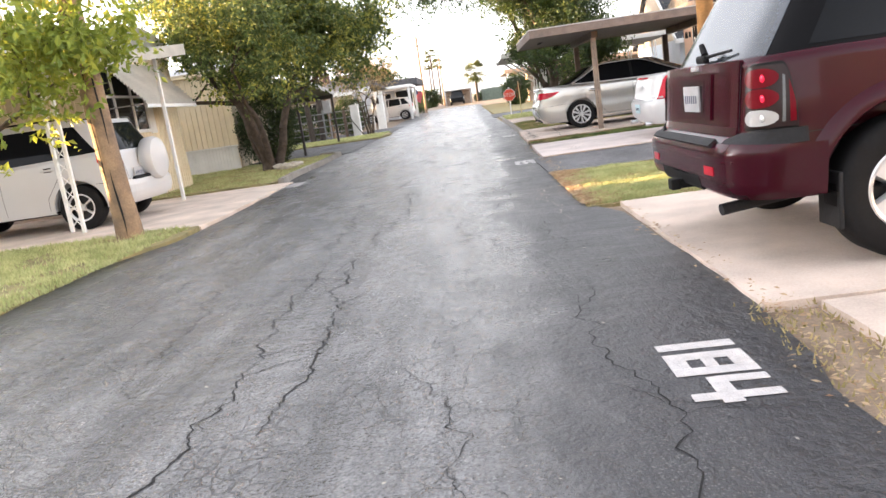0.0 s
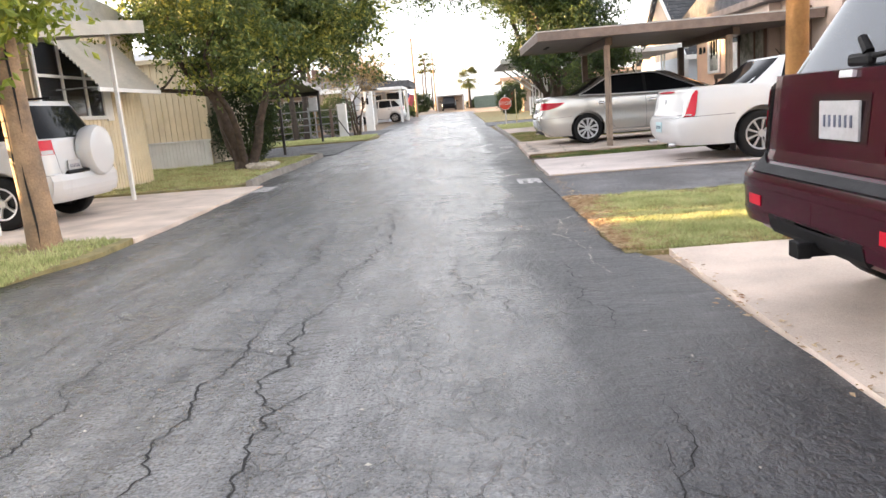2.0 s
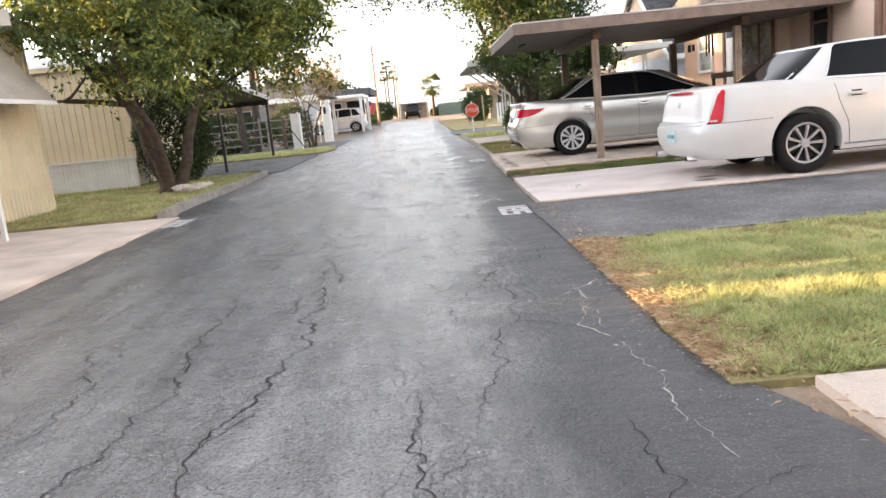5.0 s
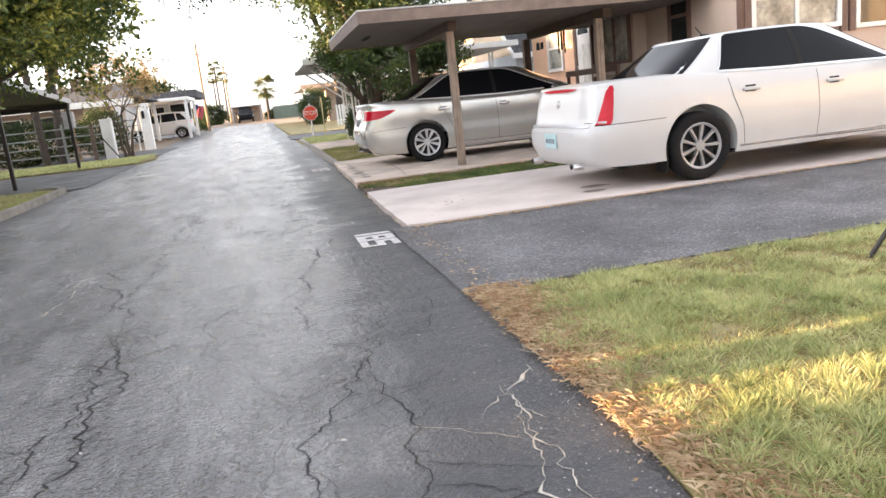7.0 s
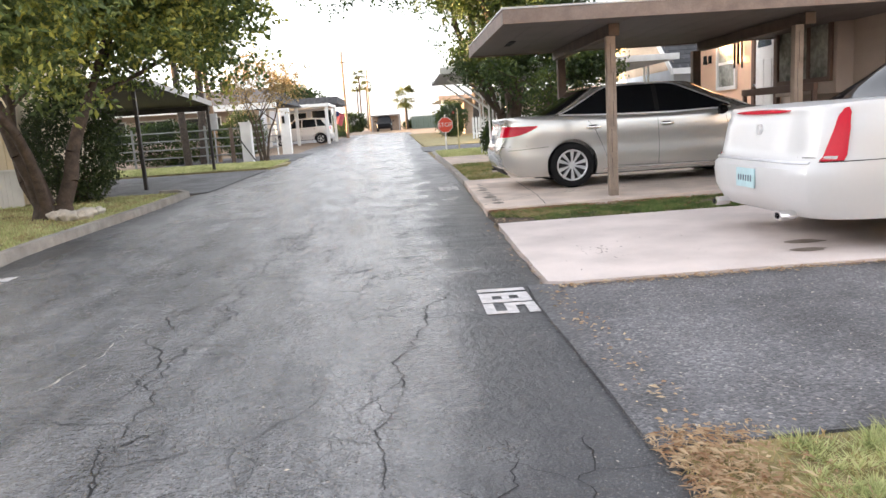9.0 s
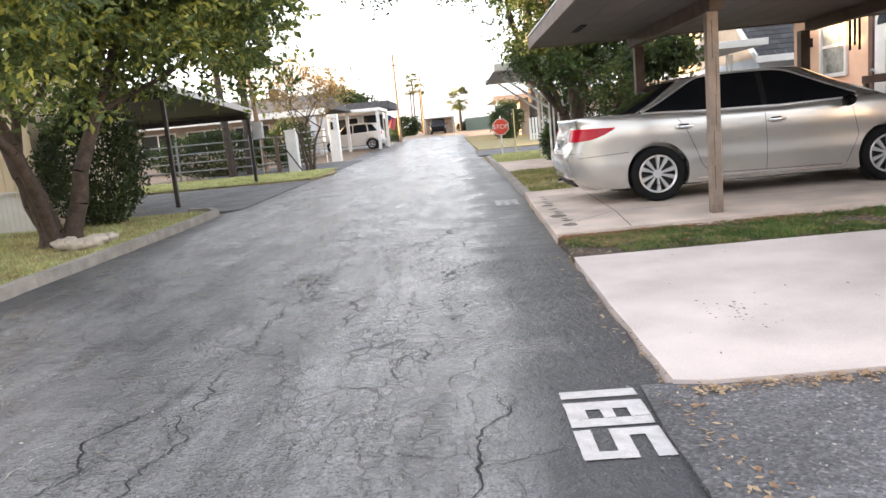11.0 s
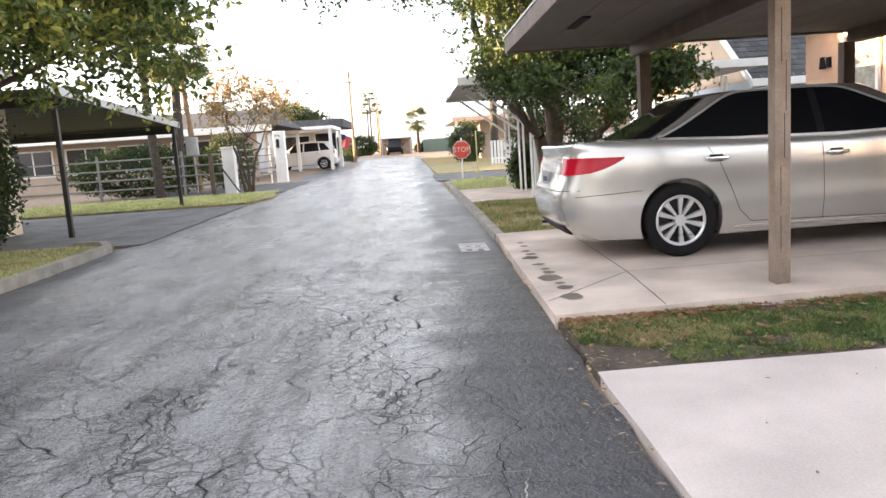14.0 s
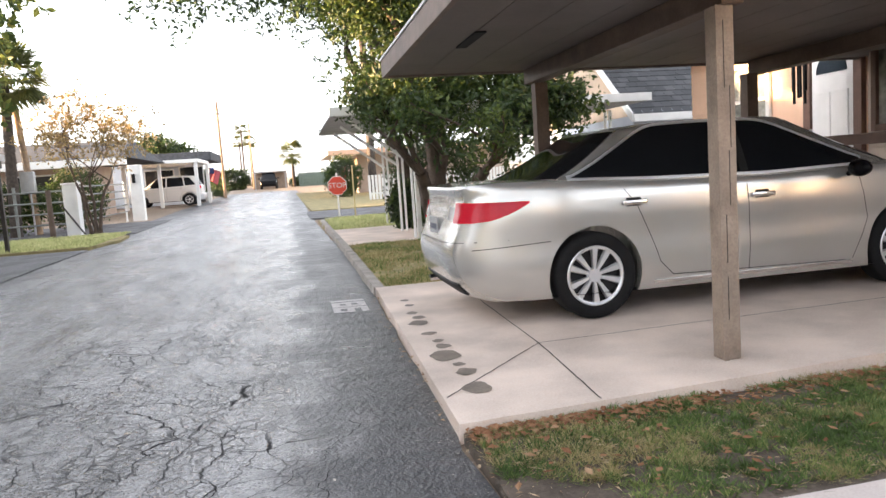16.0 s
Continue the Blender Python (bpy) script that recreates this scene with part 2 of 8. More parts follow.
def asphalt_surface():
    """Sealed asphalt: aggregate, sheen in patches where tyres run, partly painted into the pale tone, a net of fine
    cracks in worn parts.
    """
    m = bpy.data.materials.new("sealed asphalt")
    m.use_nodes = True
    nt = m.node_tree
    b = nt.nodes["Principled BSDF"]
    tex = nt.nodes.new("ShaderNodeTexCoord")

    def tex_noise(scale, detail=4, stretch=None):
        n = nt.nodes.new("ShaderNodeTexNoise")
        n.inputs["Scale"].default_value, n.inputs["Detail"].default_value, n.inputs["Roughness"].default_value = scale, detail, 0.5 if detail < 6 else 0.68
        if stretch:
            mp = nt.nodes.new("ShaderNodeMapping")
            mp.inputs["Scale"].default_value = stretch
            nt.links.new(tex.outputs["Object"], mp.inputs["Vector"])
            nt.links.new(mp.outputs["Vector"], n.inputs["Vector"])
        else:
            nt.links.new(tex.outputs["Object"], n.inputs["Vector"])
        return n

    def rng(src, a, z, lo, hi):
        r = nt.nodes.new("ShaderNodeMapRange")
        for k, v in (("From Min", a), ("From Max", z), ("To Min", lo), ("To Max", hi)):
            r.inputs[k].default_value = v
        nt.links.new(src, r.inputs["Value"])
        return r.outputs["Result"]

    def math_node(op, a, c):
        n = nt.nodes.new("ShaderNodeMath")
        n.operation = op
        for i, v in enumerate((a, c)):
            if isinstance(v, (int, float)):
                n.inputs[i].default_value = v
            else:
                nt.links.new(v, n.inputs[i])
        return n.outputs[0]

    patchy = tex_noise(0.7, 9, (1.6, 0.5, 1))
    streak = tex_noise(1.5, 10, (2.2, 0.35, 1))
    across = tex_noise(2.6, 6, (0.5, 2.2, 1))
    grit = tex_noise(75, 3)
    speck = nt.nodes.new("ShaderNodeTexVoronoi")
    speck.inputs["Scale"].default_value = 70
    nt.links.new(tex.outputs["Object"], speck.inputs["Vector"])
    warp = tex_noise(3.5, 5)
    lumps = tex_noise(22, 4)
    sep = nt.nodes.new("ShaderNodeSeparateXYZ")
    nt.links.new(tex.outputs["Object"], sep.inputs["Vector"])

    def crack_net(scale, width, warp_scale, amount):
        """Joints of a net of cracks, bent by noise: 1 on a crack, 0 off it."""
        bend = tex_noise(warp_scale, 5)
        mixv = nt.nodes.new("ShaderNodeVectorMath")
        mixv.operation = "MULTIPLY_ADD"
        mixv.inputs[1].default_value = (amount, amount, 0)
        nt.links.new(bend.outputs["Color"], mixv.inputs[0])
        nt.links.new(tex.outputs["Object"], mixv.inputs[2])
        net = nt.nodes.new("ShaderNodeTexVoronoi")
        net.feature = "DISTANCE_TO_EDGE"
        net.inputs["Scale"].default_value = scale
        nt.links.new(mixv.outputs["Vector"], net.inputs["Vector"])
        return rng(net.outputs["Distance"], width * 0.35, width, 1, 0)

    zone = tex_noise(0.8, 3, (1.3, 0.45, 1))
    zone_fine = tex_noise(2.1, 4, (1.2, 0.6, 1))
    ragged = math_node("ADD", sep.outputs["X"], rng(zone.outputs["Fac"], 0.3, 0.7, -0.6, 0.6))
    middle = math_node("MULTIPLY", rng(math_node("ADD", math_node("ADD", sep.outputs["X"], rng(sep.outputs["Y"], 8.0, 13.0, 0.3, 0.0)), rng(zone_fine.outputs["Fac"], 0.3, 0.7, -0.22, 0.22)), 0.55, 1.0, 1, 0), rng(ragged, -3.7, -2.6, 0, 1))
    worn = math_node("MULTIPLY", rng(zone.outputs["Fac"], 0.43, 0.55, 0, 1), middle)
    worn_fine = math_node("MULTIPLY", math_node("MULTIPLY", rng(zone_fine.outputs["Fac"], 0.44, 0.58, 0, 1), middle), math_node("MAXIMUM", rng(sep.outputs["Y"], 5.0, 8.0, 0.45, 0.3), rng(sep.outputs["Y"], 11.5, 15.5, 0.3, 1.0)))
    coarse = math_node("MULTIPLY", math_node("MULTIPLY", crack_net(3.4, 0.0115, 6.0, 0.15), worn), math_node("MAXIMUM", rng(sep.outputs["Y"], 5.0, 8.0, 0.3, 0.3), rng(sep.outputs["Y"], 11.5, 15.5, 0.3, 1.0)))
    fine = math_node("MULTIPLY", crack_net(10.5, 0.05, 12.0, 0.06), worn_fine)
    cracks = math_node("MAXIMUM", math_node("MULTIPLY", coarse, 0.9), math_node("MULTIPLY", fine, 0.66))
    # gain along y: paints stronger sky sheen into the base colour farther on
    sheen_gain = math_node("MAXIMUM", rng(sep.outputs["Y"], 5.0, 8.5, 1.05, 0.85), rng(sep.outputs["Y"], 11.5, 17.0, 0.85, 1.5))
    base = nt.nodes.new("ShaderNodeMix")
    base.data_type = "RGBA"
    base.inputs["A"].default_value = (0.02, 0.021, 0.026, 1)
    # pale end of the streaks: worn seal plus sky sheen put into the colour
    base.inputs["B"].default_value = (0.27, 0.27, 0.278, 1)
    soft = math_node("MULTIPLY", rng(streak.outputs["Fac"], 0.28, 0.68, 0.1, 1), rng(across.outputs["Fac"], 0.32, 0.62, 0.72, 1.12))
    tone = math_node("MULTIPLY", math_node("MULTIPLY", soft, sheen_gain), math_node("ADD", math_node("MULTIPLY", middle, 0.88), 0.12))
    nt.links.new(math_node("MINIMUM", tone, 1.0), base.inputs["Factor"])
    grain = nt.nodes.new("ShaderNodeMix")
    grain.data_type, grain.blend_type = "RGBA", "OVERLAY"
    grain.inputs["Factor"].default_value = 0.9
    nt.links.new(base.outputs["Result"], grain.inputs["A"])
    nt.links.new(grit.outputs["Fac"], grain.inputs["B"])
    pale = nt.nodes.new("ShaderNodeMix")
    pale.data_type = "RGBA"
    pale.inputs["B"].default_value = (0.3, 0.295, 0.29, 1)
    nt.links.new(grain.outputs["Result"], pale.inputs["A"])
    bare = math_node("MULTIPLY", rng(speck.outputs["Distance"], 0.1, 0.34, 0.75, 0), rng(patchy.outputs["Fac"], 0.4, 0.62, 0.12, 0.75))
    nt.links.new(bare, pale.inputs["Factor"])
    dark = nt.nodes.new("ShaderNodeMix")
    dark.data_type = "RGBA"
    dark.inputs["B"].default_value = (0.01, 0.01, 0.011, 1)
    nt.links.new(pale.outputs["Result"], dark.inputs["A"])
    nt.links.new(cracks, dark.inputs["Factor"])
    nt.links.new(dark.outputs["Result"], b.inputs["Base Color"])
    sheen = math_node("ADD", rng(patchy.outputs["Fac"], 0.35, 0.65, 0.07, 0.28), rng(across.outputs["Fac"], 0.35, 0.65, 0.08, -0.04))
    rough = math_node("ADD", math_node("ADD", sheen, rng(middle, 0, 1, 0.2, 0)), math_node("MULTIPLY", cracks, 0.5))
    nt.links.new(math_node("ADD", rough, rng(grit.outputs["Fac"], 0.3, 0.7, -0.03, 0.06)), b.inputs["Roughness"])
    nt.links.new(rng(cracks, 0, 0.8, 0.85, 0.0), b.inputs["Specular IOR Level"])
    rough_top = math_node("ADD", math_node("MULTIPLY", grit.outputs["Fac"], 0.5), math_node("ADD", math_node("MULTIPLY", warp.outputs["Fac"], 1.3), math_node("MULTIPLY", lumps.outputs["Fac"], 1.1)))
    hgt = math_node("SUBTRACT", rough_top, math_node("MULTIPLY", cracks, 1.1))
    bp = nt.nodes.new("ShaderNodeBump")
    bp.inputs["Strength"].default_value, bp.inputs["Distance"].default_value = 1.0, 0.016
    nt.links.new(hgt, bp.inputs["Height"])
    nt.links.new(bp.outputs["Normal"], b.inputs["Normal"])
    return m


ASPHALT = asphalt_surface()


def stony_asphalt():
    """Bare old asphalt: dark binder worn off pale stones, with worn patches."""
    m = bpy.data.materials.new("stony asphalt")
    m.use_nodes = True
    nt = m.node_tree
    b = nt.nodes["Principled BSDF"]
    tex = nt.nodes.new("ShaderNodeTexCoord")
    stones = nt.nodes.new("ShaderNodeTexVoronoi")
    stones.inputs["Scale"].default_value = 80
    big = nt.nodes.new("ShaderNodeTexNoise")
    big.inputs["Scale"].default_value, big.inputs["Detail"].default_value, big.inputs["Roughness"].default_value = 1.3, 8, 0.65
    for n in (stones, big):
        nt.links.new(tex.outputs["Object"], n.inputs["Vector"])
    pick = nt.nodes.new("ShaderNodeSeparateColor")
    nt.links.new(stones.outputs["Color"], pick.inputs["Color"])
    tone = nt.nodes.new("ShaderNodeValToRGB")
    tone.color_ramp.elements[0].color = (0.06, 0.06, 0.067, 1)
    tone.color_ramp.elements[1].color = (0.24, 0.236, 0.232, 1)
    for at, v in ((0.5, 0.11), (0.88, 0.15)):
        e = tone.color_ramp.elements.new(at)
        e.color = (v, v, v * 1.06, 1)
    nt.links.new(pick.outputs["Red"], tone.inputs["Fac"])
    wear = nt.nodes.new("ShaderNodeMix")
    wear.data_type, wear.blend_type = "RGBA", "MULTIPLY"
    wear.inputs["Factor"].default_value = 1.0
    shade = nt.nodes.new("ShaderNodeMapRange")
    for k, v in (("From Min", 0.3), ("From Max", 0.68), ("To Min", 0.5), ("To Max", 1.6)):
        shade.inputs[k].default_value = v
    nt.links.new(big.outputs["Fac"], shade.inputs["Value"])
    nt.links.new(tone.outputs["Color"], wear.inputs["A"])
    nt.links.new(shade.outputs["Result"], wear.inputs["B"])
    nt.links.new(wear.outputs["Result"], b.inputs["Base Color"])
    b.inputs["Roughness"].default_value = 0.6
    bp = nt.nodes.new("ShaderNodeBump")
    bp.inputs["Strength"].default_value, bp.inputs["Distance"].default_value = 0.9, 0.008
    bp.invert = True
    nt.links.new(stones.outputs["Distance"], bp.inputs["Height"])
    nt.links.new(bp.outputs["Normal"], b.inputs["Normal"])
    return m


ASPHALT_OLD = stony_asphalt()
WOOD_FASCIA = material("weathered brown board", (0.17, 0.13, 0.11), 0.7, 0, 5, 0.22, 0.25, 60)
POLE_WOOD = material("grey pole timber", (0.24, 0.17, 0.12), 0.85, 0, 5, 0.3, 0.6, 50, (0.3, 0.2, 0.12))
# orange base: warm low sunlight put into the timber's colour
POLE_ORANGE = material("timber with sun-orange colour", (0.42, 0.22, 0.08), 0.75, 0, 5, 0.2, 0.4, 50)
SHINGLE_VAR = leaf_material("shingle pieces", (0.035, 0.036, 0.04), (0.06, 0.062, 0.067), (0.1, 0.1, 0.105), 0.9, pass_light=0.0)
BOARD_GREEN = material("green fence board", (0.13, 0.17, 0.14), 0.7, 0, 5, 0.2, 0.2, 50)
AWNING = material("aged awning metal", (0.42, 0.40, 0.35), 0.55, 0.1, 3, 0.12, 0.05, 50)


# ---- shapes ----
def rise(x, y):
    """The street climbs gently past the first carport."""
    return 0.01 * max(0.0, y - 20.0)


def mesh_object(name, bm, mat, parent=None, label="", smooth=False):
    bmesh.ops.recalc_face_normals(bm, faces=bm.faces)
    me = bpy.data.meshes.new(name)
    bm.to_mesh(me)
    bm.free()
    if smooth:
        for p in me.polygons:
            p.use_smooth = True
    if mat:
        me.materials.append(mat)
    ob = new(name, me)
    if parent:
        ob.parent = parent
    if label:
        ob["label"] = label
    return ob


def part(name, bm, mat, parent, label="", smooth=False):
    return mesh_object(name, bm, mat, parent, label, smooth)


def thing(name, label, category, at=(0, 0, 0), group="", kind="", turn=0):
    ob = new(name)
    ob.matrix_world = pose(*at, 0, 0, turn)
    return tagged(ob, label, category, group, kind)


def add_box(bm, x0, x1, y0, y1, z0, z1, bevel=0.0, m=None):
    r = bmesh.ops.create_cube(bm, size=1)
    vs = r["verts"]
    for v in vs:
        v.co = Vector((x0 + (v.co.x + 0.5) * (x1 - x0), y0 + (v.co.y + 0.5) * (y1 - y0), z0 + (v.co.z + 0.5) * (z1 - z0)))
    if bevel:
        es = list({e for v in vs for e in v.link_edges})
        r2 = bmesh.ops.bevel(bm, geom=es, offset=bevel, segments=2, affect="EDGES", profile=0.5)
        vs = list({v for f in r2["faces"] for v in f.verts} | {v for v in vs if v.is_valid})
    if m:
        for v in vs:
            v.co = m @ v.co
    return vs


def box(x0, x1, y0, y1, z0, z1, bevel=0.0):
    bm = bmesh.new()
    add_box(bm, x0, x1, y0, y1, z0, z1, bevel)
    return bm


def add_tube(bm, a, b, r0, r1=None, n=10, cap=True):
    a, b = Vector(a), Vector(b)
    r1 = r0 if r1 is None else r1
    q = (b - a).to_track_quat("Z", "Y")
    rings = []
    for p, r in ((a, r0), (b, r1)):
        rings.append([bm.verts.new(p + q @ Vector((r * math.cos(2 * math.pi * k / n), r * math.sin(2 * math.pi * k / n), 0))) for k in range(n)])
    for k in range(n):
        bm.faces.new((rings[0][k], rings[0][(k + 1) % n], rings[1][(k + 1) % n], rings[1][k]))
    if cap:
        bm.faces.new(rings[0][::-1])
        bm.faces.new(rings[1])


def tube(a, b, r0, r1=None, n=10):
    bm = bmesh.new()
    add_tube(bm, a, b, r0, r1, n)
    return bm


def sheet(points, z, thick):
    """A flat slab with the given outline, that follows the rise of the street."""
    bm = bmesh.new()
    vs = [bm.verts.new((x, y, 0)) for x, y in points]
    f = bm.faces.new(vs)
    bmesh.ops.triangulate(bm, faces=[f])
    for cut in (20.0,):
        bmesh.ops.bisect_plane(bm, geom=bm.verts[:] + bm.edges[:] + bm.faces[:], plane_co=(0, cut, 0), plane_no=(0, 1, 0))
    if thick:
        r = bmesh.ops.extrude_face_region(bm, geom=bm.faces[:])
        top = [g for g in r["geom"] if isinstance(g, bmesh.types.BMVert)]
        bottom = [v for v in bm.verts if v not in set(top)]
        for v in bottom:
            v.co.z = -thick
    for v in bm.verts:
        v.co.z += z + rise(v.co.x, v.co.y)
    return bm


def wavy(points, step=0.3, size=0.05, seed=0.0):
    """An outline with its edges broken up, as an old edge of asphalt is."""
    out = []
    n = len(points)
    for i in range(n):
        a, b = Vector((*points[i], 0)), Vector((*points[(i + 1) % n], 0))
        k = max(1, min(120, int((b - a).length / step)))
        for j in range(k):
            p = a.lerp(b, j / k)
            d = noise.noise_vector(Vector((p.x * 1.7, p.y * 1.7, seed))) * size + noise.noise_vector(Vector((p.x * 6, p.y * 6, seed + 4))) * size * 0.5
            out.append((p.x + d.x, p.y + d.y))
    return out


# ---- the ground ----
def right_edge(y):
    return float(np.interp(y, [-40, 2.7, 3.6, 4.5, 6.7, 7.2, 7.7, 8.4, 9.2, 10.1, 12.5, 15.3, 16.5, 21, 26, 33, 36], [1.5, 1.49, 1.6, 1.6, 1.55, 1.36, 1.29, 1.36, 1.35, 1.45, 1.42, 1.47, 1.5, 1.6, 1.58, 1.45, 1.4]))


def left_edge(y):
    return float(np.interp(y, [-40, 5.7, 7.4, 8.6, 10, 14, 16, 22.5, 23.6, 24.4, 29.6, 31, 32.6, 34.5, 37, 50, 80], [-3.5, -3.6, -3.65, -3.3, -3.26, -3.42, -3.75, -3.82, -3.7, -3.6, -3.7, -3.5, -3.35, -3.6, -4.2, -4.5, -4.6]))


def build_ground():
    bm = sheet([(-400, -200), (400, -200), (400, 500), (-400, 500)], -0.045, 0)
    tagged(mesh_object("ground", bm, DIRT), "dry bare dirt ground reaching to the horizon", "ground", kind="structure")
    ys = [-30 + 0.3 * k for k in range(int(110 / 0.3))]
    jag = lambda y, s: 0.05 * noise.noise(Vector((0, y * 2.1, s))) + 0.03 * noise.noise(Vector((0, y * 7, s + 3)))
    right = [(right_edge(y) + jag(y, 1) + (0.0 if y < 35 else 0.0), y) for y in ys]
    left = [(left_edge(y) + jag(y, 9), y) for y in ys]
    bm = bmesh.new()
    rows = []
    for (xr, y), (xl, _) in zip(right, left):
        rows.append([bm.verts.new((xl + (xr - xl) * k / 10, y, rise(0, y) - 0.02 * abs(k / 5 - 1) ** 2)) for k in range(11)])
    for a, b in zip(rows, rows[1:]):
        for k in range(10):
            bm.faces.new((a[k], a[k + 1], b[k + 1], b[k]))
    tagged(mesh_object("road", bm, ASPHALT, smooth=True), "dark sealed asphalt street with long cracks", "road", kind="structure")


def slab_thing(name, points, z, mat, label, category="pavement", size=0.0, thick=0.1, seed=0.0):
    pts = wavy(points, 0.25, size, seed) if size else points
    return tagged(mesh_object(name, sheet(pts, z, thick), mat), label, category, kind="structure")


build_ground()
slab_thing("pavement_suv_near", [(1.84, -6), (14, -6), (14, 3.55), (1.84, 3.57)], 0.002, CONCRETE, "tan concrete slab with a dirt edge", size=0.02)
slab_thing("pavement_suv", [(1.6, 3.62), (14, 3.59), (14, 7.0), (1.62, 7.05)], 0.002, CONCRETE, "tan concrete driveway slab beside the street", size=0.02)
slab_thing("lawn_right", [(1.3, 7.08), (12, 7.05), (12, 10.25), (4, 10.3), (2.4, 10.5), (1.8, 10.4), (1.4, 10.1)], -0.012, GRASS, "patchy green lawn with straw edge", "lawn", 0.06)
slab_thing("pavement_asphalt_drive", [(1.3, 10.1), (12, 10.1), (12, 12.62), (1.3, 12.62)], 0.0, ASPHALT_OLD, "worn grey asphalt driveway", size=0.02)
slab_thing("pavement_white", [(1.44, 12.6), (1.6, 12.56), (14, 12.45), (14, 15.62), (1.5, 15.55)], 0.02, CONCRETE_PALE, "pale concrete driveway slab", size=0.012)
slab_thing("lawn_strip", [(1.5, 15.5), (7.2, 15.6), (7.2, 16.8), (1.52, 16.62)], 0.012, DIRT_DARK, "narrow strip of mixed grass and dirt", "lawn", 0.03)
slab_thing("pavement_carport", [(1.5, 16.62), (4.2, 16.82), (9, 16.9), (9, 21.1), (1.62, 21.05)], 0.06, CONCRETE, "pinkish concrete carport slab with joints", size=0.008)
slab_thing("lawn_carport", [(1.72, 21.05), (9, 21.05), (9, 26.0), (1.75, 26.0)], 0.03, GRASS, "patch of grass beside the carport", "lawn", 0.03)
slab_thing("pavement_second_carport", [(1.62, 26.0), (12, 26.0), (12, 29.6), (1.6, 29.6)], 0.04, CONCRETE, "concrete driveway of the next carport", size=0.01)
slab_thing("lawn_corner", [(1.6, 29.6), (12, 29.6), (12, 34), (2.6, 34.2), (1.5, 33.6)], 0.03, GRASS, "grass corner by the stop sign", "lawn", 0.05)
slab_thing("road_side", [(1.32, 35.1), (30, 34.6), (30, 39), (1.32, 39.4)], 0.004, ASPHALT_PLAIN, "grey side street at the junction", "road", 0.02)
slab_thing("lawn_far_right", [(1.5, 39.3), (20, 39), (20, 66), (1.2, 66)], 0.03, GRASS, "far grass verge", "lawn", 0.05)
slab_thing("lawn_left_near", [(-3.55, 2), (-3.6, 7.3), (-3.3, 8.7), (-3.35, 9.5), (-14, 9.6), (-14, -8), (-3.5, -8)], 0.02, GRASS, "grass verge round the leaning pole", "lawn", 0.05)
slab_thing("pavement_left", [(-3.35, 9.5), (-3.45, 14.9), (-14, 15.2), (-14, 9.5)], 0.004, CONCRETE, "grey concrete driveway under the carport", size=0.015)
slab_thing("lawn_left", [(-3.9, 15.0), (-3.95, 23.0), (-4.4, 23.3), (-14, 23.3), (-14, 15.1)], 0.03, GRASS, "shaded lawn round the big tree", "lawn", 0.03)
slab_thing("pavement_left_drive", [(-3.6, 23.2), (-3.6, 30.2), (-14, 30.4), (-14, 23.2)], 0.003, ASPHALT_OLD, "worn grey driveway of the dark carport", size=0.03)
slab_thing("lawn_left_far", [(-3.7, 30.4), (-3.3, 32.0), (-3.4, 33.4), (-4.4, 34.9), (-14, 35.2), (-14, 30.3)], 0.04, GRASS, "bright grass verge by the gate", "lawn", 0.04)
slab_thing("road_side_left", [(-9, 35.0), (-3.5, 34.8), (-3.5, 41.2), (-9, 41.4)], 0.004, ASPHALT_PLAIN, "grey apron before the gate", "road", 0.02)


def kerb(points, w=0.14, h=0.1, name="kerb", label="low concrete kerb, worn and stained"):
    bm = bmesh.new()
    for a, b in zip(points, points[1:]):
        d = (Vector(b) - Vector(a)).normalized()
        s = Vector((-d.y, d.x)) * w / 2
        n = max(1, int((Vector(b) - Vector(a)).length / 1.5))
        for k in range(n):
            p, q = Vector(a).lerp(Vector(b), k / n), Vector(a).lerp(Vector(b), (k + 1) / n)
            p, q = p + d * 0.004, q - d * 0.004
            vs = []
            for z in (-0.06, h):
                t = 1.0 if z < 0 else 0.8
                for c in (p - s * t, p + s * t, q + s * t, q - s * t):
                    vs.append(bm.verts.new((c.x, c.y, z + rise(c.x, c.y))))
            for f in ((0, 1, 2, 3), (4, 5, 6, 7), (0, 1, 5, 4), (1, 2, 6, 5), (2, 3, 7, 6), (3, 0, 4, 7)):
                bm.faces.new([vs[i] for i in f])
    return tagged(mesh_object(name, bm, KERB), label, "kerb", kind="structure")


kerb([(-3.72, 14.95), (-3.82, 16.5), (-3.88, 22.6), (-4.15, 23.1), (-4.6, 23.25)])
kerb([(1.66, 21.06), (1.66, 26.0), (1.6, 33.2), (1.9, 34.0), (3.0, 34.3)], h=0.06)



# ---- vehicles ----
def smooth_object(ob, angle=35):
    me = ob.data
    me.shade_smooth()
    me.set_sharp_from_angle(angle=radians(angle))
    return ob


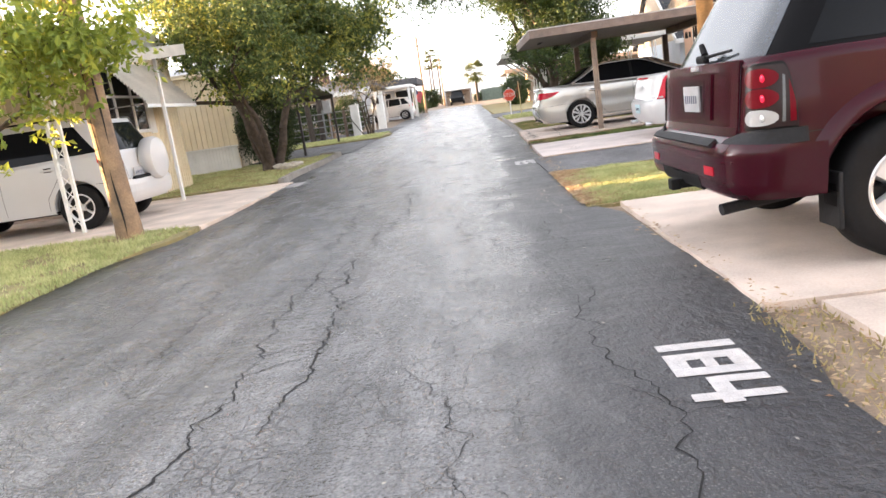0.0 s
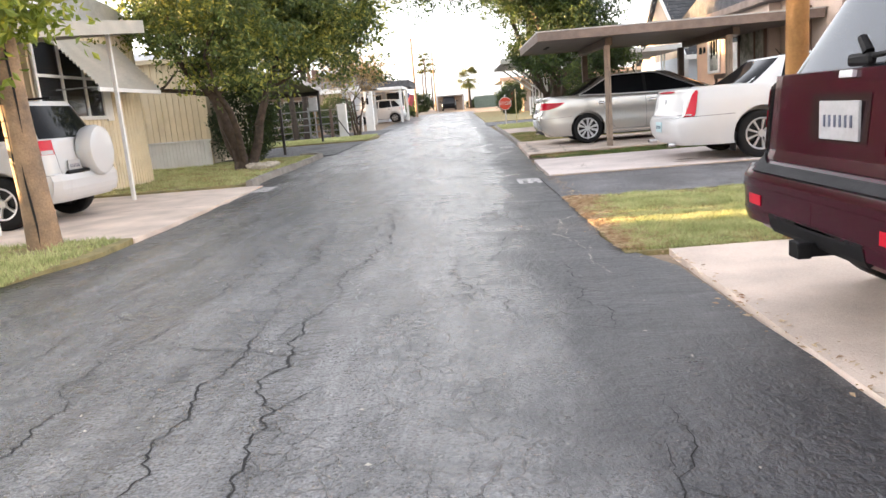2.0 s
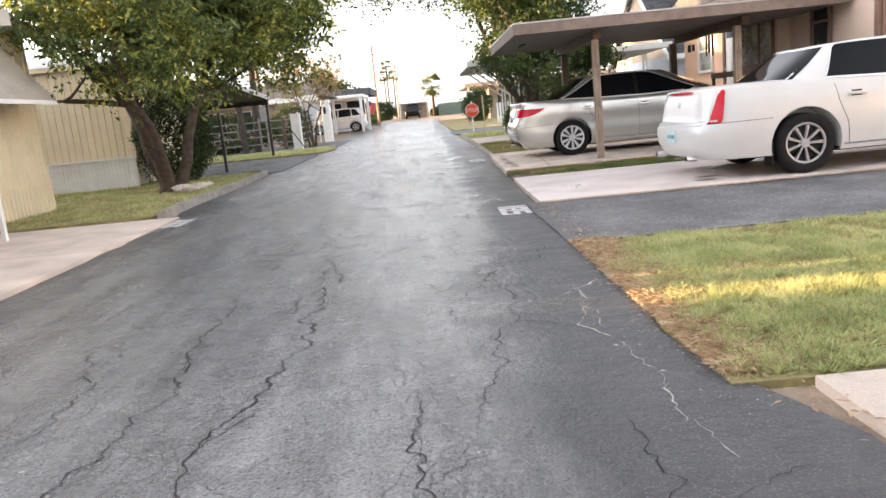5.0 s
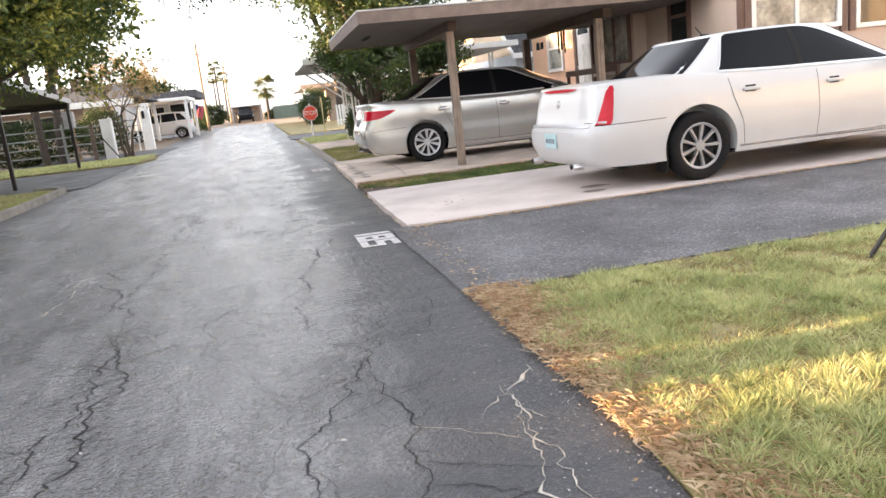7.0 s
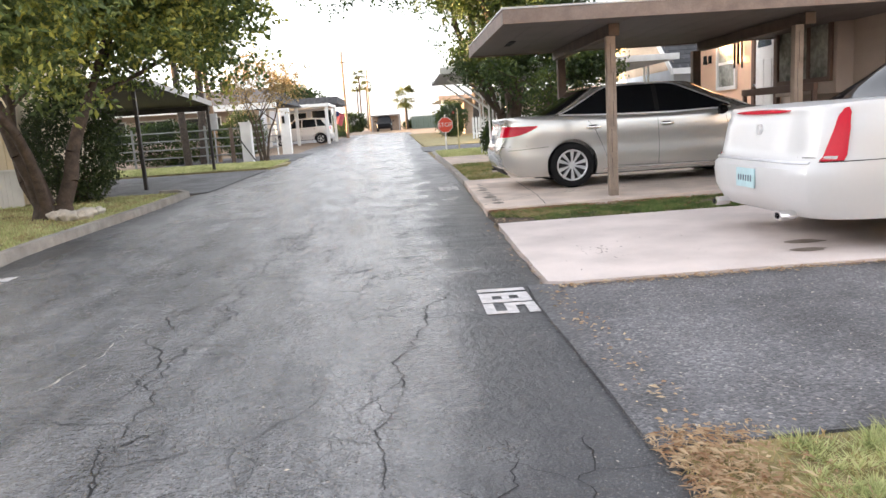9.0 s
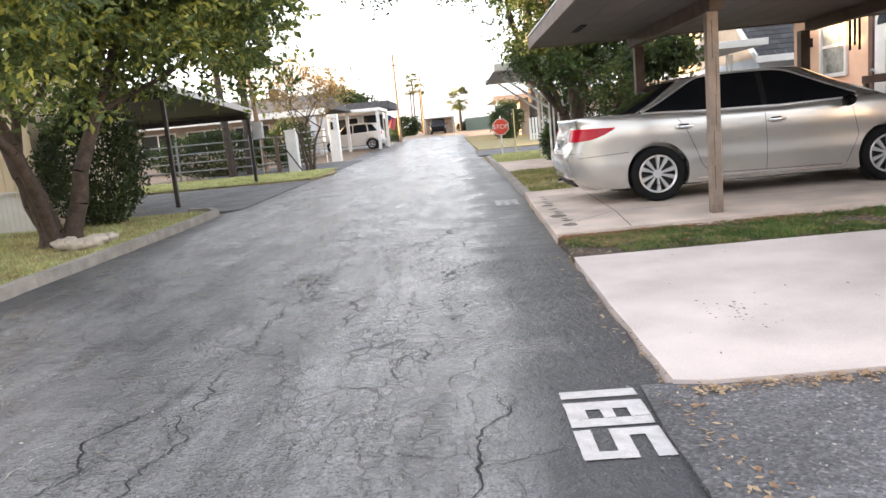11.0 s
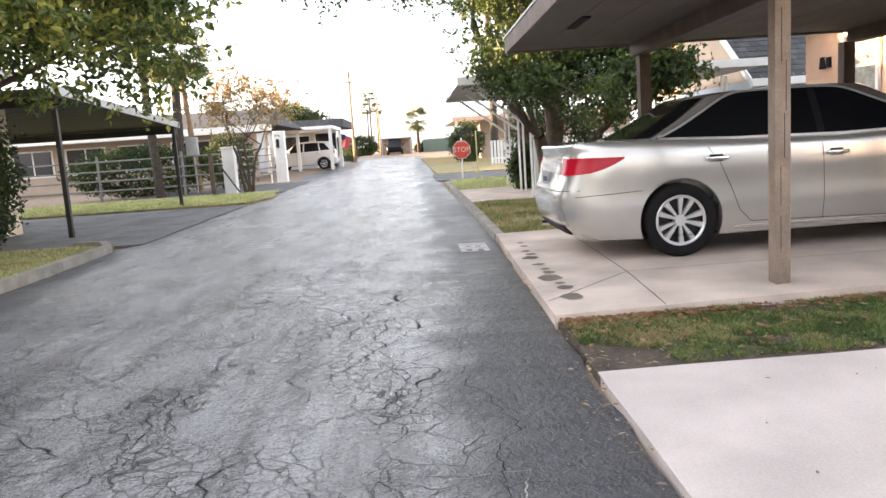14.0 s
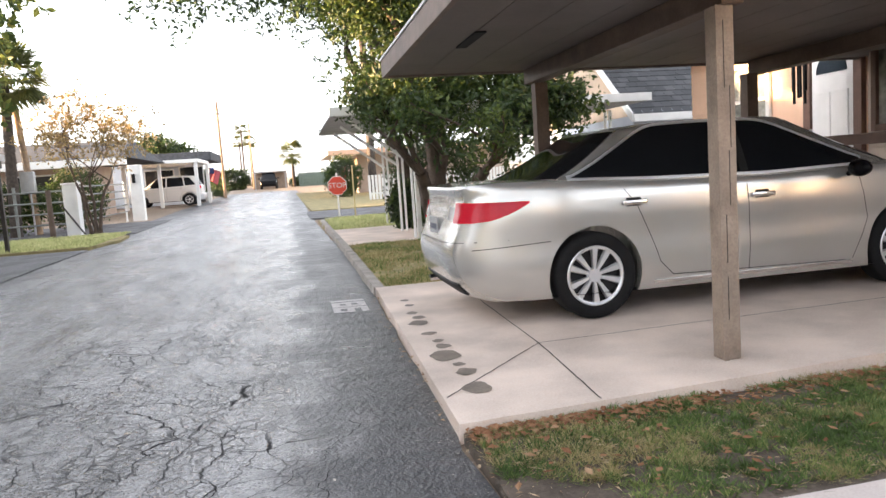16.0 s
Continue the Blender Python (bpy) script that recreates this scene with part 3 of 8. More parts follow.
class Shell:
    """The skin of a vehicle: rear at x = 0, ahead is +x, the ground at z = 0."""

    def __init__(self, spec):
        self.s = spec

    def low(self, z):
        s = self.s
        b = float(np.interp(z, s["zw"], s["w"]))
        r = float(np.interp(z, s["zr"], s["r"]))
        f = float(np.interp(z, s["zf"], s["f"]))
        return b, (r + f) / 2, (f - r) / 2

    def top(self, x):
        return float(np.interp(x, self.s["xt"], self.s["t"]))

    def side(self, x, z, sign):
        b, c, a = self.low(z)
        q = min(0.9999, abs((x - c) / a))
        n = self.s["n"]
        return Vector((x, sign * b * (1 - q**n) ** (1 / n), z))

    def rear(self, y, z):
        b, c, a = self.low(z)
        q = min(0.9999, abs(y / b))
        n = self.s["n"]
        return Vector((c - a * (1 - q**n) ** (1 / n), y, z))

    def wrap(self, sign, y0, x1):
        """A strip round a rear corner: u runs from y0, a share of the half width, to x1 metres from the rear."""
        n = self.s["n"]
        k = 0.5 ** (1 / n)

        def at(u, z):
            b, c, a = self.low(z)
            if u < 0.5:
                q = y0 + (k - y0) * u * 2
                return Vector((c - a * (1 - q**n) ** (1 / n), sign * b * q, z))
            q = k + ((c - x1) / a - k) * (u - 0.5) * 2
            return Vector((c - a * q, sign * b * (1 - q**n) ** (1 / n), z))
        return at

    def cabin(self, g):
        s = self.s
        k = g
        b = s["gb"][0] + (s["gb"][1] - s["gb"][0]) * k**1.25
        r = s["gr"][0] + (s["gr"][1] - s["gr"][0]) * k ** s.get("gk", 0.95)
        f = s["gf"][0] + (s["gf"][1] - s["gf"][0]) * k
        return b, (r + f) / 2, (f - r) / 2

    def cabin_z(self, x, g):
        s = self.s
        z1 = float(np.interp(x, s["xroof"], s["roof"]))
        z0 = self.top(x) - 0.02
        return z0 + (z1 - z0) * g

    def cab_side(self, x, g, sign):
        b, c, a = self.cabin(g)
        q = min(0.9999, abs((x - c) / a))
        n = self.s["gn"]
        return Vector((x, sign * b * (1 - q**n) ** (1 / n), self.cabin_z(x, g)))

    def cab_rear(self, u, g, sign=-1):
        b, c, a = self.cabin(g)
        n = self.s["gn"]
        y = u * b
        x = c + sign * a * (1 - min(0.9999, abs(u)) ** n) ** (1 / n)
        return Vector((x, y, self.cabin_z(x, g)))


def contour(n, k_side=44, k_end=14):
    """Places round an outline, as shares of its half length and half width."""
    lim = 0.975
    yl = (1 - lim**n) ** (1 / n)
    out = []
    xs = [lim * math.sin(math.pi * (i / k_side - 0.5)) for i in range(k_side + 1)]
    for x in xs:
        out.append((x, -((1 - abs(x) ** n) ** (1 / n))))
    for i in range(1, k_end):
        y = -yl + 2 * yl * i / k_end
        out.append(((1 - abs(y) ** n) ** (1 / n), y))
    for x in reversed(xs):
        out.append((x, (1 - abs(x) ** n) ** (1 / n)))
    for i in range(1, k_end):
        y = yl - 2 * yl * i / k_end
        out.append((-((1 - abs(y) ** n) ** (1 / n)), y))
    return out


def loft(rings, closed_bottom=True):
    bm = bmesh.new()
    vr = [[bm.verts.new(p) for p in ring] for ring in rings]
    m = len(vr[0])
    for a, b in zip(vr, vr[1:]):
        for k in range(m):
            bm.faces.new((a[k], a[(k + 1) % m], b[(k + 1) % m], b[k]))
    for ring, flip in ((vr[0], True), (vr[-1], False)):
        c = bm.verts.new(sum((v.co for v in ring), Vector()) / m)
        for k in range(m):
            bm.faces.new((ring[k], ring[(k + 1) % m], c))
    return bm


def body_mesh(sh):
    s = sh.s
    cs = contour(s["n"])
    rings = []
    levels = [0.0, 0.06, 0.14, 0.22, 0.3, 0.38, 0.46, 0.54, 0.62, 0.7, 0.77, 0.83, 0.88, 0.92, 0.955, 0.98, 1.0]
    tuck = {0.98: 0.993, 1.0: 0.978}
    for lv in levels:
        ring = []
        for cx, cy in cs:
            z = s["z0"] + lv * 0.7
            for _ in range(3):
                b, c, a = sh.low(z)
                x = c + a * cx
                z = s["z0"] + lv * (sh.top(x) - s["z0"])
            k = tuck.get(lv, 1.0)
            ring.append(Vector((c + a * cx * (1 if k == 1 else 1 - (1 - k) * 0.35), b * cy * k, z)))
        rings.append(ring)
    last = rings[-1]
    c0 = Vector((sum(p.x for p in last) / len(last), 0, 0))
    for f in (0.9, 0.75, 0.55, 0.35, 0.15):
        ring = []
        for p in last:
            x = c0.x + (p.x - c0.x) * f
            y = p.y * f
            ring.append(Vector((x, y, sh.top(x) + 0.035 * (1 - f * f))))
        rings.append(ring)
    return loft(rings)


def cabin_mesh(sh):
    s = sh.s
    cs = contour(s["gn"], 36, 12)
    rings = []
    for g in (0.0, 0.15, 0.3, 0.45, 0.6, 0.75, 0.87, 0.95, 1.0):
        b, c, a = sh.cabin(g)
        ring = []
        for cx, cy in cs:
            x = c + a * cx
            ring.append(Vector((x, b * cy, sh.cabin_z(x, g))))
        rings.append(ring)
    last = rings[-1]
    c0 = sum((p.x for p in last)) / len(last)
    for f in (0.93, 0.8, 0.6, 0.4, 0.2):
        rings.append([Vector((c0 + (p.x - c0) * f, p.y * f, p.z + 0.03 * (1 - f * f))) for p in last])
    return loft(rings)


def patch(fn, u0, u1, v0, v1, nu=14, nv=6, lift=0.004, depth=0.012, bm=None, top=None):
    """A thin plate that lies on a skin: fn(u, v) gives the skin; top, where given, bends its upper edge."""
    bm = bm or bmesh.new()
    pts = [[None] * (nv + 1) for _ in range(nu + 1)]
    e = 1e-3
    for i in range(nu + 1):
        u = u0 + (u1 - u0) * i / nu
        lo, hi = (v0(u) if callable(v0) else v0), (v1(u) if callable(v1) else v1)
        for j in range(nv + 1):
            v = lo + (hi - lo) * j / nv
            p = fn(u, v)
            n = (fn(u + e, v) - fn(u - e, v)).cross(fn(u, v + e) - fn(u, v - e))
            n = n.normalized() if n.length > 1e-12 else Vector((0, 0, 1))
            pts[i][j] = (p, n)
    mid = pts[nu // 2][nv // 2]
    out = Vector((mid[0].x - 2.2, mid[0].y * 2.0, mid[0].z - 0.7))
    flip = -1 if mid[1].dot(out) < 0 else 1
    front = [[bm.verts.new(p + n * flip * lift) for p, n in row] for row in pts]
    back = [[bm.verts.new(p - n * flip * depth) for p, n in row] for row in pts]
    for i in range(nu):
        for j in range(nv):
            bm.faces.new((front[i][j], front[i + 1][j], front[i + 1][j + 1], front[i][j + 1]))
            bm.faces.new((back[i][j], back[i][j + 1], back[i + 1][j + 1], back[i + 1][j]))
    rim = [(i, 0) for i in range(nu)] + [(nu, j) for j in range(nv)] + [(i, nv) for i in range(nu, 0, -1)] + [(0, j) for j in range(nv, 0, -1)]
    for a, b in zip(rim, rim[1:] + rim[:1]):
        bm.faces.new((front[a[0]][a[1]], front[b[0]][b[1]], back[b[0]][b[1]], back[a[0]][a[1]]))
    return bm


def lathe(profile, n=36):
    """Turns (radius, y) round the y axis."""
    bm = bmesh.new()
    rings = [[bm.verts.new((r * math.cos(2 * math.pi * k / n), y, r * math.sin(2 * math.pi * k / n))) for k in range(n)] for r, y in profile]
    for a, b in zip(rings, rings[1:]):
        for k in range(n):
            bm.faces.new((a[k], a[(k + 1) % n], b[(k + 1) % n], b[k]))
    return bm


def wheel(parent, x, y, r, rim_r, spokes, rim_mat, out, twin=False, width=0.21, spoke=(0.012, 0.021)):
    """A tyre with a spoked rim; out is the side on which the spokes show."""
    h = width / 2
    tyre = lathe([(rim_r - 0.005, -h * 0.8), (rim_r + 0.012, -h * 0.92), (r * 0.9, -h), (r * 0.975, -h * 0.86), (r, -h * 0.6), (r, h * 0.6), (r * 0.975, h * 0.86), (r * 0.9, h), (rim_r + 0.012, h * 0.92), (rim_r - 0.005, h * 0.8)], 44)
    w = part("wheel", tyre, RUBBER, parent, "black rubber tyre")
    smooth_object(w, 50)
    w.location = (x, y, r)
    rim = lathe([(rim_r - 0.004, -out * h * 0.8), (rim_r - 0.015, out * h * 0.5), (rim_r + 0.006, out * h * 0.8), (rim_r - 0.004, out * h * 0.86), (rim_r - 0.022, out * h * 0.74), (rim_r - 0.03, out * h * 0.2), (0.03, out * h * 0.1)])
    barrel = part("rim_barrel", rim, RIM_DARK, w, "shadowed inside of the rim")
    smooth_object(barrel, 40)
    bm = lathe([(rim_r + 0.004, out * h * 0.82), (rim_r - 0.008, out * h * 0.89), (rim_r - 0.026, out * h * 0.8), (rim_r - 0.024, out * h * 0.62)])
    for k in range(spokes):
        base = 2 * math.pi * k / spokes
        for da in ((-0.27, 0.27) if twin else (0.0,)):
            a = base + da
            m = Matrix.Rotation(-a, 4, "Y")
            wa, wb = (0.011, 0.031) if twin else spoke
            y0, y1 = out * h * 0.45, out * h * 0.72
            vs = []
            for rr, ww, yy in ((0.03, wa, out * h * 0.66), (rim_r * 0.5, (wa + wb) / 2, y1), (rim_r - 0.02, wb, y1)):
                for sx, yo in ((-ww, y0), (ww, y0), (ww * 0.7, yy), (-ww * 0.7, yy)):
                    vs.append(bm.verts.new(m @ Vector((rr, yo, sx))))
            for q in (0, 4):
                for i in range(4):
                    bm.faces.new((vs[q + i], vs[q + (i + 1) % 4], vs[q + 4 + (i + 1) % 4], vs[q + 4 + i]))
    hub = [bm.verts.new((0.052 * math.cos(t), out * h * 0.75, 0.052 * math.sin(t))) for t in [2 * math.pi * k / 20 for k in range(20)]]
    hub2 = [bm.verts.new((0.058 * math.cos(t), out * h * 0.4, 0.058 * math.sin(t))) for t in [2 * math.pi * k / 20 for k in range(20)]]
    bm.faces.new(hub)
    for k in range(20):
        bm.faces.new((hub[k], hub[(k + 1) % 20], hub2[(k + 1) % 20], hub2[k]))
    sp = part("rim", bm, rim_mat, w, "bright alloy rim with %d spokes" % spokes)
    smooth_object(sp, 40)
    return w


def cut_arches(ob, places, r, half):
    """Cuts the wheel arches out of the body."""
    bm = bmesh.new()
    for x, z in places:
        for sgn in (1, -1):
            a, b = Vector((x, sgn * (half + 0.2), z)), Vector((x, sgn * (half - 0.3), z))
            add_tube(bm, a, b, r, r, 44)
    me = bpy.data.meshes.new("arch")
    bmesh.ops.recalc_face_normals(bm, faces=bm.faces)
    bm.to_mesh(me)
    bm.free()
    tool = new("arch", me)
    tool.parent = ob.parent
    bpy.context.view_layer.update()
    mod = ob.modifiers.new("arches", "BOOLEAN")
    mod.operation, mod.object, mod.solver = "DIFFERENCE", tool, "EXACT"
    deps = bpy.context.evaluated_depsgraph_get()
    me2 = bpy.data.meshes.new_from_object(ob.evaluated_get(deps))
    ob.modifiers.clear()
    ob.data = me2
    bpy.data.objects.remove(tool)
    for p in me2.polygons:
        p.use_smooth = True
    me2.set_sharp_from_angle(angle=radians(32))


def seam(sh, pts, sign, parent, kind="side"):
    """A thin dark gap between two panels along a line on the skin."""
    bm = bmesh.new()
    w = 0.006
    last = None
    for k in range(len(pts) - 1):
        (xa, za), (xb, zb) = pts[k], pts[k + 1]
        n = max(2, int(math.hypot(xb - xa, zb - za) / 0.06))
        for i in range(n + 1):
            x, z = xa + (xb - xa) * i / n, za + (zb - za) * i / n
            d = Vector((xb - xa, zb - za)).normalized()
            o = Vector((-d.y, d.x)) * w / 2
            if kind == "side":
                a, b = sh.side(x - o.x, z - o.y, sign), sh.side(x + o.x, z + o.y, sign)
                off = Vector((0, sign * 0.0025, 0))
            else:
                a, b = sh.rear(x - o.x, z - o.y), sh.rear(x + o.x, z + o.y)
                off = Vector((-0.0025, 0, 0))
            now = (bm.verts.new(a + off), bm.verts.new(b + off))
            if last and i > 0:
                bm.faces.new((last[0], last[1], now[1], now[0]))
            last = now
    return part("panel_gap", bm, SEAM, parent)


def handle(sh, x, z, sign, parent, mat, chrome=True):
    p = sh.side(x, z, sign)
    bm = bmesh.new()
    add_box(bm, x - 0.1, x + 0.1, p.y - 0.012, p.y + 0.012, z - 0.018, z + 0.018, 0.008)
    for v in bm.verts:
        v.co.y += sign * (0.03 - 0.9 * (v.co.x - x) ** 2)
    smooth_object(part("door_handle", bm, mat, parent, "slim pull door handle"))
    q = patch(lambda u, v: sh.side(u, v, sign), x - 0.06, x + 0.06, z - 0.03, z + 0.035, 6, 4, 0.001, 0.004)
    part("handle_cup", q, SEAM, parent)


def plate(parent, x, y, z, mat, w=0.305, h=0.155, turn=0.0):
    pl = part("licence_plate", box(x - 0.008, x + 0.004, y - w / 2, y + w / 2, z - h / 2, z + h / 2, 0.002), mat, parent, "pale metal licence plate")
    for k in range(6):
        bm = bmesh.new()
        yy = y - w * 0.34 + w * 0.68 * k / 5
        add_box(bm, x - 0.0115, x - 0.0085, yy - 0.007, yy + 0.007, z - 0.026, z + 0.022)
        part("plate_mark", bm, PLATE_INK, pl)
    return pl


def mirror(sh, x, z, sign, parent, mat):
    p = sh.side(x, min(z, sh.top(x) - 0.03), sign)
    bm = bmesh.new()
    bmesh.ops.create_uvsphere(bm, u_segments=20, v_segments=12, radius=1)
    for v in bm.verts:
        q = v.co
        back = 0.045 if q.x < 0 else 0.085
        v.co = Vector((x + q.x * back, p.y + sign * (0.13 + q.y * sign * 0.11), z + 0.06 + q.z * 0.07))
    add_tube(bm, (x + 0.02, p.y - sign * 0.06, z + 0.0), (x + 0.02, p.y + sign * 0.08, z + 0.03), 0.022, 0.018, 10)
    smooth_object(part("mirror", bm, mat, parent, "rounded door mirror"))


def glass_side(sh, quads, sign, parent, name="side_window"):
    """Side panes: each has its lower and upper ends, and its height on the cabin's flank."""
    for xl0, xl1, xu0, xu1, g0, g1 in quads:
        def fn(u, v, a=(xl0, xl1, xu0, xu1, g0, g1)):
            t = (v - a[4]) / (a[5] - a[4])
            lo, hi = a[0] + (a[2] - a[0]) * t, a[1] + (a[3] - a[1]) * t
            return sh.cab_side(lo + (hi - lo) * u, v, sign)
        smooth_object(part(name, patch(fn, 0, 1, g0, g1, 14, 6), CAR_GLASS, parent, "dark tinted side window"), 60)


def daylight(sh, dlo, sign, parent):
    """Side glass of a saloon: one dark arc from the rear pillar to the mirror, with a bright line round it."""
    x0, xb, x1, mr, mf = dlo
    s = sh.s
    r0, r1 = s["gr"]
    f0, f1 = s["gf"]

    def top(x):
        q = 1.0 / s.get("gk", 0.95)
        a = s.get("steep", 1.0) * max(0.0, (x - r0 - mr) / (r1 - r0)) ** q
        b = max(0.0, (f0 - mf - x) / (f0 - f1))
        k = 16.0
        soft = -math.log(math.exp(-k * a) + math.exp(-k * b) + math.exp(-k * 0.95)) / k
        return max(0.105, soft)
    fn = lambda u, v: sh.cab_side(u, v, sign)
    for a, b in ((x0, xb - 0.035), (xb + 0.035, x1)):
        smooth_object(part("side_window", patch(fn, a, b, 0.1, top, 26, 6), CAR_GLASS, parent, "dark tinted side window"), 60)
    part("door_pillar", patch(fn, xb - 0.035, xb + 0.035, 0.1, top, 3, 6, 0.006), SEAM, parent, "black door pillar")
    smooth_object(part("window_trim", patch(fn, x0 - 0.02, x1 + 0.02, 0.06, 0.1, 40, 2, 0.007), ALLOY, parent, "thin chrome window line"))
    smooth_object(part("window_trim", patch(fn, x0 - 0.02, x1 + 0.02, top, lambda u: top(u) + 0.04, 60, 2, 0.009), ALLOY, parent, "thin chrome line over the windows"))


def vehicle(name, label, spec, at, turn, group="parked vehicles"):
    car = thing(name, label, "car", at, group=group, turn=turn)
    sh = Shell(spec)
    s = spec
    body = part("body", body_mesh(sh), s["paint"], car)
    r = s["wheel"]
    hw = max(s["w"])
    cut_arches(body, [(s["axle"], r + 0.01), (s["axle"] + s["base"], r + 0.01)], r + s.get("arch", 0.04), hw)
    cab = part("cabin", cabin_mesh(sh), s.get("roof_paint", s["paint"]), car)
    smooth_object(cab, 60)
    floor = box(s["axle"] - 0.55, s["axle"] + s["base"] + 0.6, -hw * 0.8, hw * 0.8, s["z0"] - 0.03, s["z0"] + 0.25, 0.03)
    part("underbody", floor, SEAM, car, "dark underbody")
    for ax in (s["axle"], s["axle"] + s["base"]):
        for sgn in (1, -1):
            wheel(car, ax, sgn * (hw - 0.125), r, s["rim"], s["spokes"], s["rim_mat"], sgn, s.get("twin", False), spoke=s.get("spoke", (0.012, 0.021)))
            bm = lathe([(r + s.get("arch", 0.04) + 0.002, sgn * 0.1), (r + s.get("arch", 0.04) + 0.002, -sgn * 0.17), (0.02, -sgn * 0.175)], 32)
            for v in bm.verts:
                v.co.z = max(v.co.z, s["z0"] + 0.01 - (r + 0.01))
            w = part("wheel_well", bm, SEAM, car, "dark wheel well")
            w.location = (ax, sgn * (hw - 0.13), r + 0.01)
    for sgn in (1, -1):
        if "dlo" in s:
            daylight(sh, s["dlo"], sgn, car)
        else:
            glass_side(sh, s["panes"], sgn, car)
        for ln in s["seams"]:
            seam(sh, ln, sgn, car)
        for hx, hz in s["handles"]:
            handle(sh, hx, hz, sgn, car, s.get("handle_mat", s["paint"]))
        mirror(sh, s["mirror"][0], s["mirror"][1], sgn, car, s.get("mirror_mat", s["paint"]))
    g0, g1 = s["rear_glass"]
    smooth_object(part("rear_window", patch(lambda u, v: sh.cab_rear(u, v), -s.get("rg", 0.8), s.get("rg", 0.8), g0, g1, 16, 8), s.get("rear_mat", CAR_GLASS), car, "dark rear window"), 60)
    smooth_object(part("windscreen", patch(lambda u, v: sh.cab_rear(u, v, 1), -0.86, 0.86, 0.08, 0.95, 16, 8), CAR_GLASS, car, "windscreen"), 60)
    return car, sh


def side_fn(sh, sign):
    return lambda u, v: sh.side(u, v, sign)


def build_sedan():
    spec = dict(
        paint=CAR_CHAMPAGNE, z0=0.19, n=7.0, gn=4.6,
        zw=[0.15, 0.25, 0.45, 0.62, 0.8, 0.95, 1.1], w=[0.85, 0.885, 0.905, 0.895, 0.91, 0.9, 0.86],
        zr=[0.15, 0.24, 0.35, 0.5, 0.62, 0.72, 0.9, 1.0, 1.06], r=[0.3, 0.14, 0.04, 0.0, 0.0, 0.05, 0.1, 0.12, 0.09],
        zf=[0.15, 0.3, 0.5, 0.7, 0.9, 1.1], f=[4.7, 4.82, 4.85, 4.8, 4.6, 4.4],
        xt=[0.0, 0.1, 0.35, 0.7, 1.1, 1.6, 2.6, 3.4, 3.75, 4.2, 4.6, 4.85], t=[1.04, 1.075, 1.09, 1.08, 1.06, 1.03, 1.005, 1.025, 1.05, 1.01, 0.91, 0.74],
        gb=[0.87, 0.64], gr=[0.58, 1.38], gf=[4.12, 3.05], gk=0.95, xroof=[0.4, 0.9, 1.3, 1.7, 2.1, 2.7, 3.2, 3.9], roof=[1.28, 1.395, 1.45, 1.472, 1.48, 1.477, 1.455, 1.39],
        wheel=0.335, rim=0.232, spokes=5, rim_mat=ALLOY, twin=True, axle=1.1, base=2.775,
        dlo=(0.97, 2.4, 3.5, 0.3, 0.42),
        seams=[[(2.39, 0.95), (2.41, 0.6), (2.4, 0.27)], [(1.35, 0.98), (1.45, 0.84), (1.56, 0.6), (1.63, 0.4), (1.74, 0.29), (3.3, 0.26)], [(3.42, 0.93), (3.5, 0.6), (3.36, 0.27)], [(0.16, 0.6), (0.75, 0.63)]],
        handles=[(1.42, 0.875), (2.52, 0.86)], mirror=(3.3, 0.95), rear_glass=(0.1, 0.93), rg=0.84, handle_mat=CHROME, mirror_mat=CAR_BLACK,
    )
    car, sh = vehicle("sedan", "champagne silver sedan parked under the brown carport", spec, (1.93, 19.33, 0.06), 0)
    for sgn in (1, -1):
        bm = patch(sh.wrap(sgn, 0.62, 0.6), 0.0, 1.0, lambda u: 0.8 + 0.13 * max(0.0, (u - 0.35) / 0.65) ** 1.7, lambda u: 0.955 - 0.012 * u, 26, 6, 0.008)
        lamp = part("tail_light", bm, LAMP_RED, car, "red wraparound tail light")
        smooth_object(lamp, 40)
        part("light_strip", patch(lambda u, v: sh.rear(u * sgn, v), 0.4, 0.555, 0.82, 0.92, 6, 4, 0.006), LAMP_CLEAR, lamp, "clear reversing lamp")
        part("sill_strip", patch(side_fn(sh, sgn), 1.58, 3.35, 0.235, 0.255, 20, 2, 0.006), CHROME, car, "thin bright sill line")
    part("trunk_trim", patch(lambda u, v: sh.rear(u, v), -0.36, 0.36, 0.865, 0.905, 10, 2, 0.012), CHROME, car, "chrome strip on the boot lid")
    plate(car, sh.rear(0, 0.75).x - 0.012, 0, 0.755, PLATE)
    part("lower_bumper", patch(lambda u, v: sh.rear(u, v), -0.6, 0.6, 0.24, 0.33, 16, 3, 0.006), SEAM, car, "black lower bumper insert")
    seam(sh, [(-0.86, 0.66), (-0.45, 0.655), (0.45, 0.655), (0.86, 0.66)], 1, car, "rear")
    bm = bmesh.new()
    add_tube(bm, (0.06, 0.45, 0.25), (0.3, 0.45, 0.26), 0.03, 0.03, 14)
    part("exhaust", bm, CHROME, car)
    return car


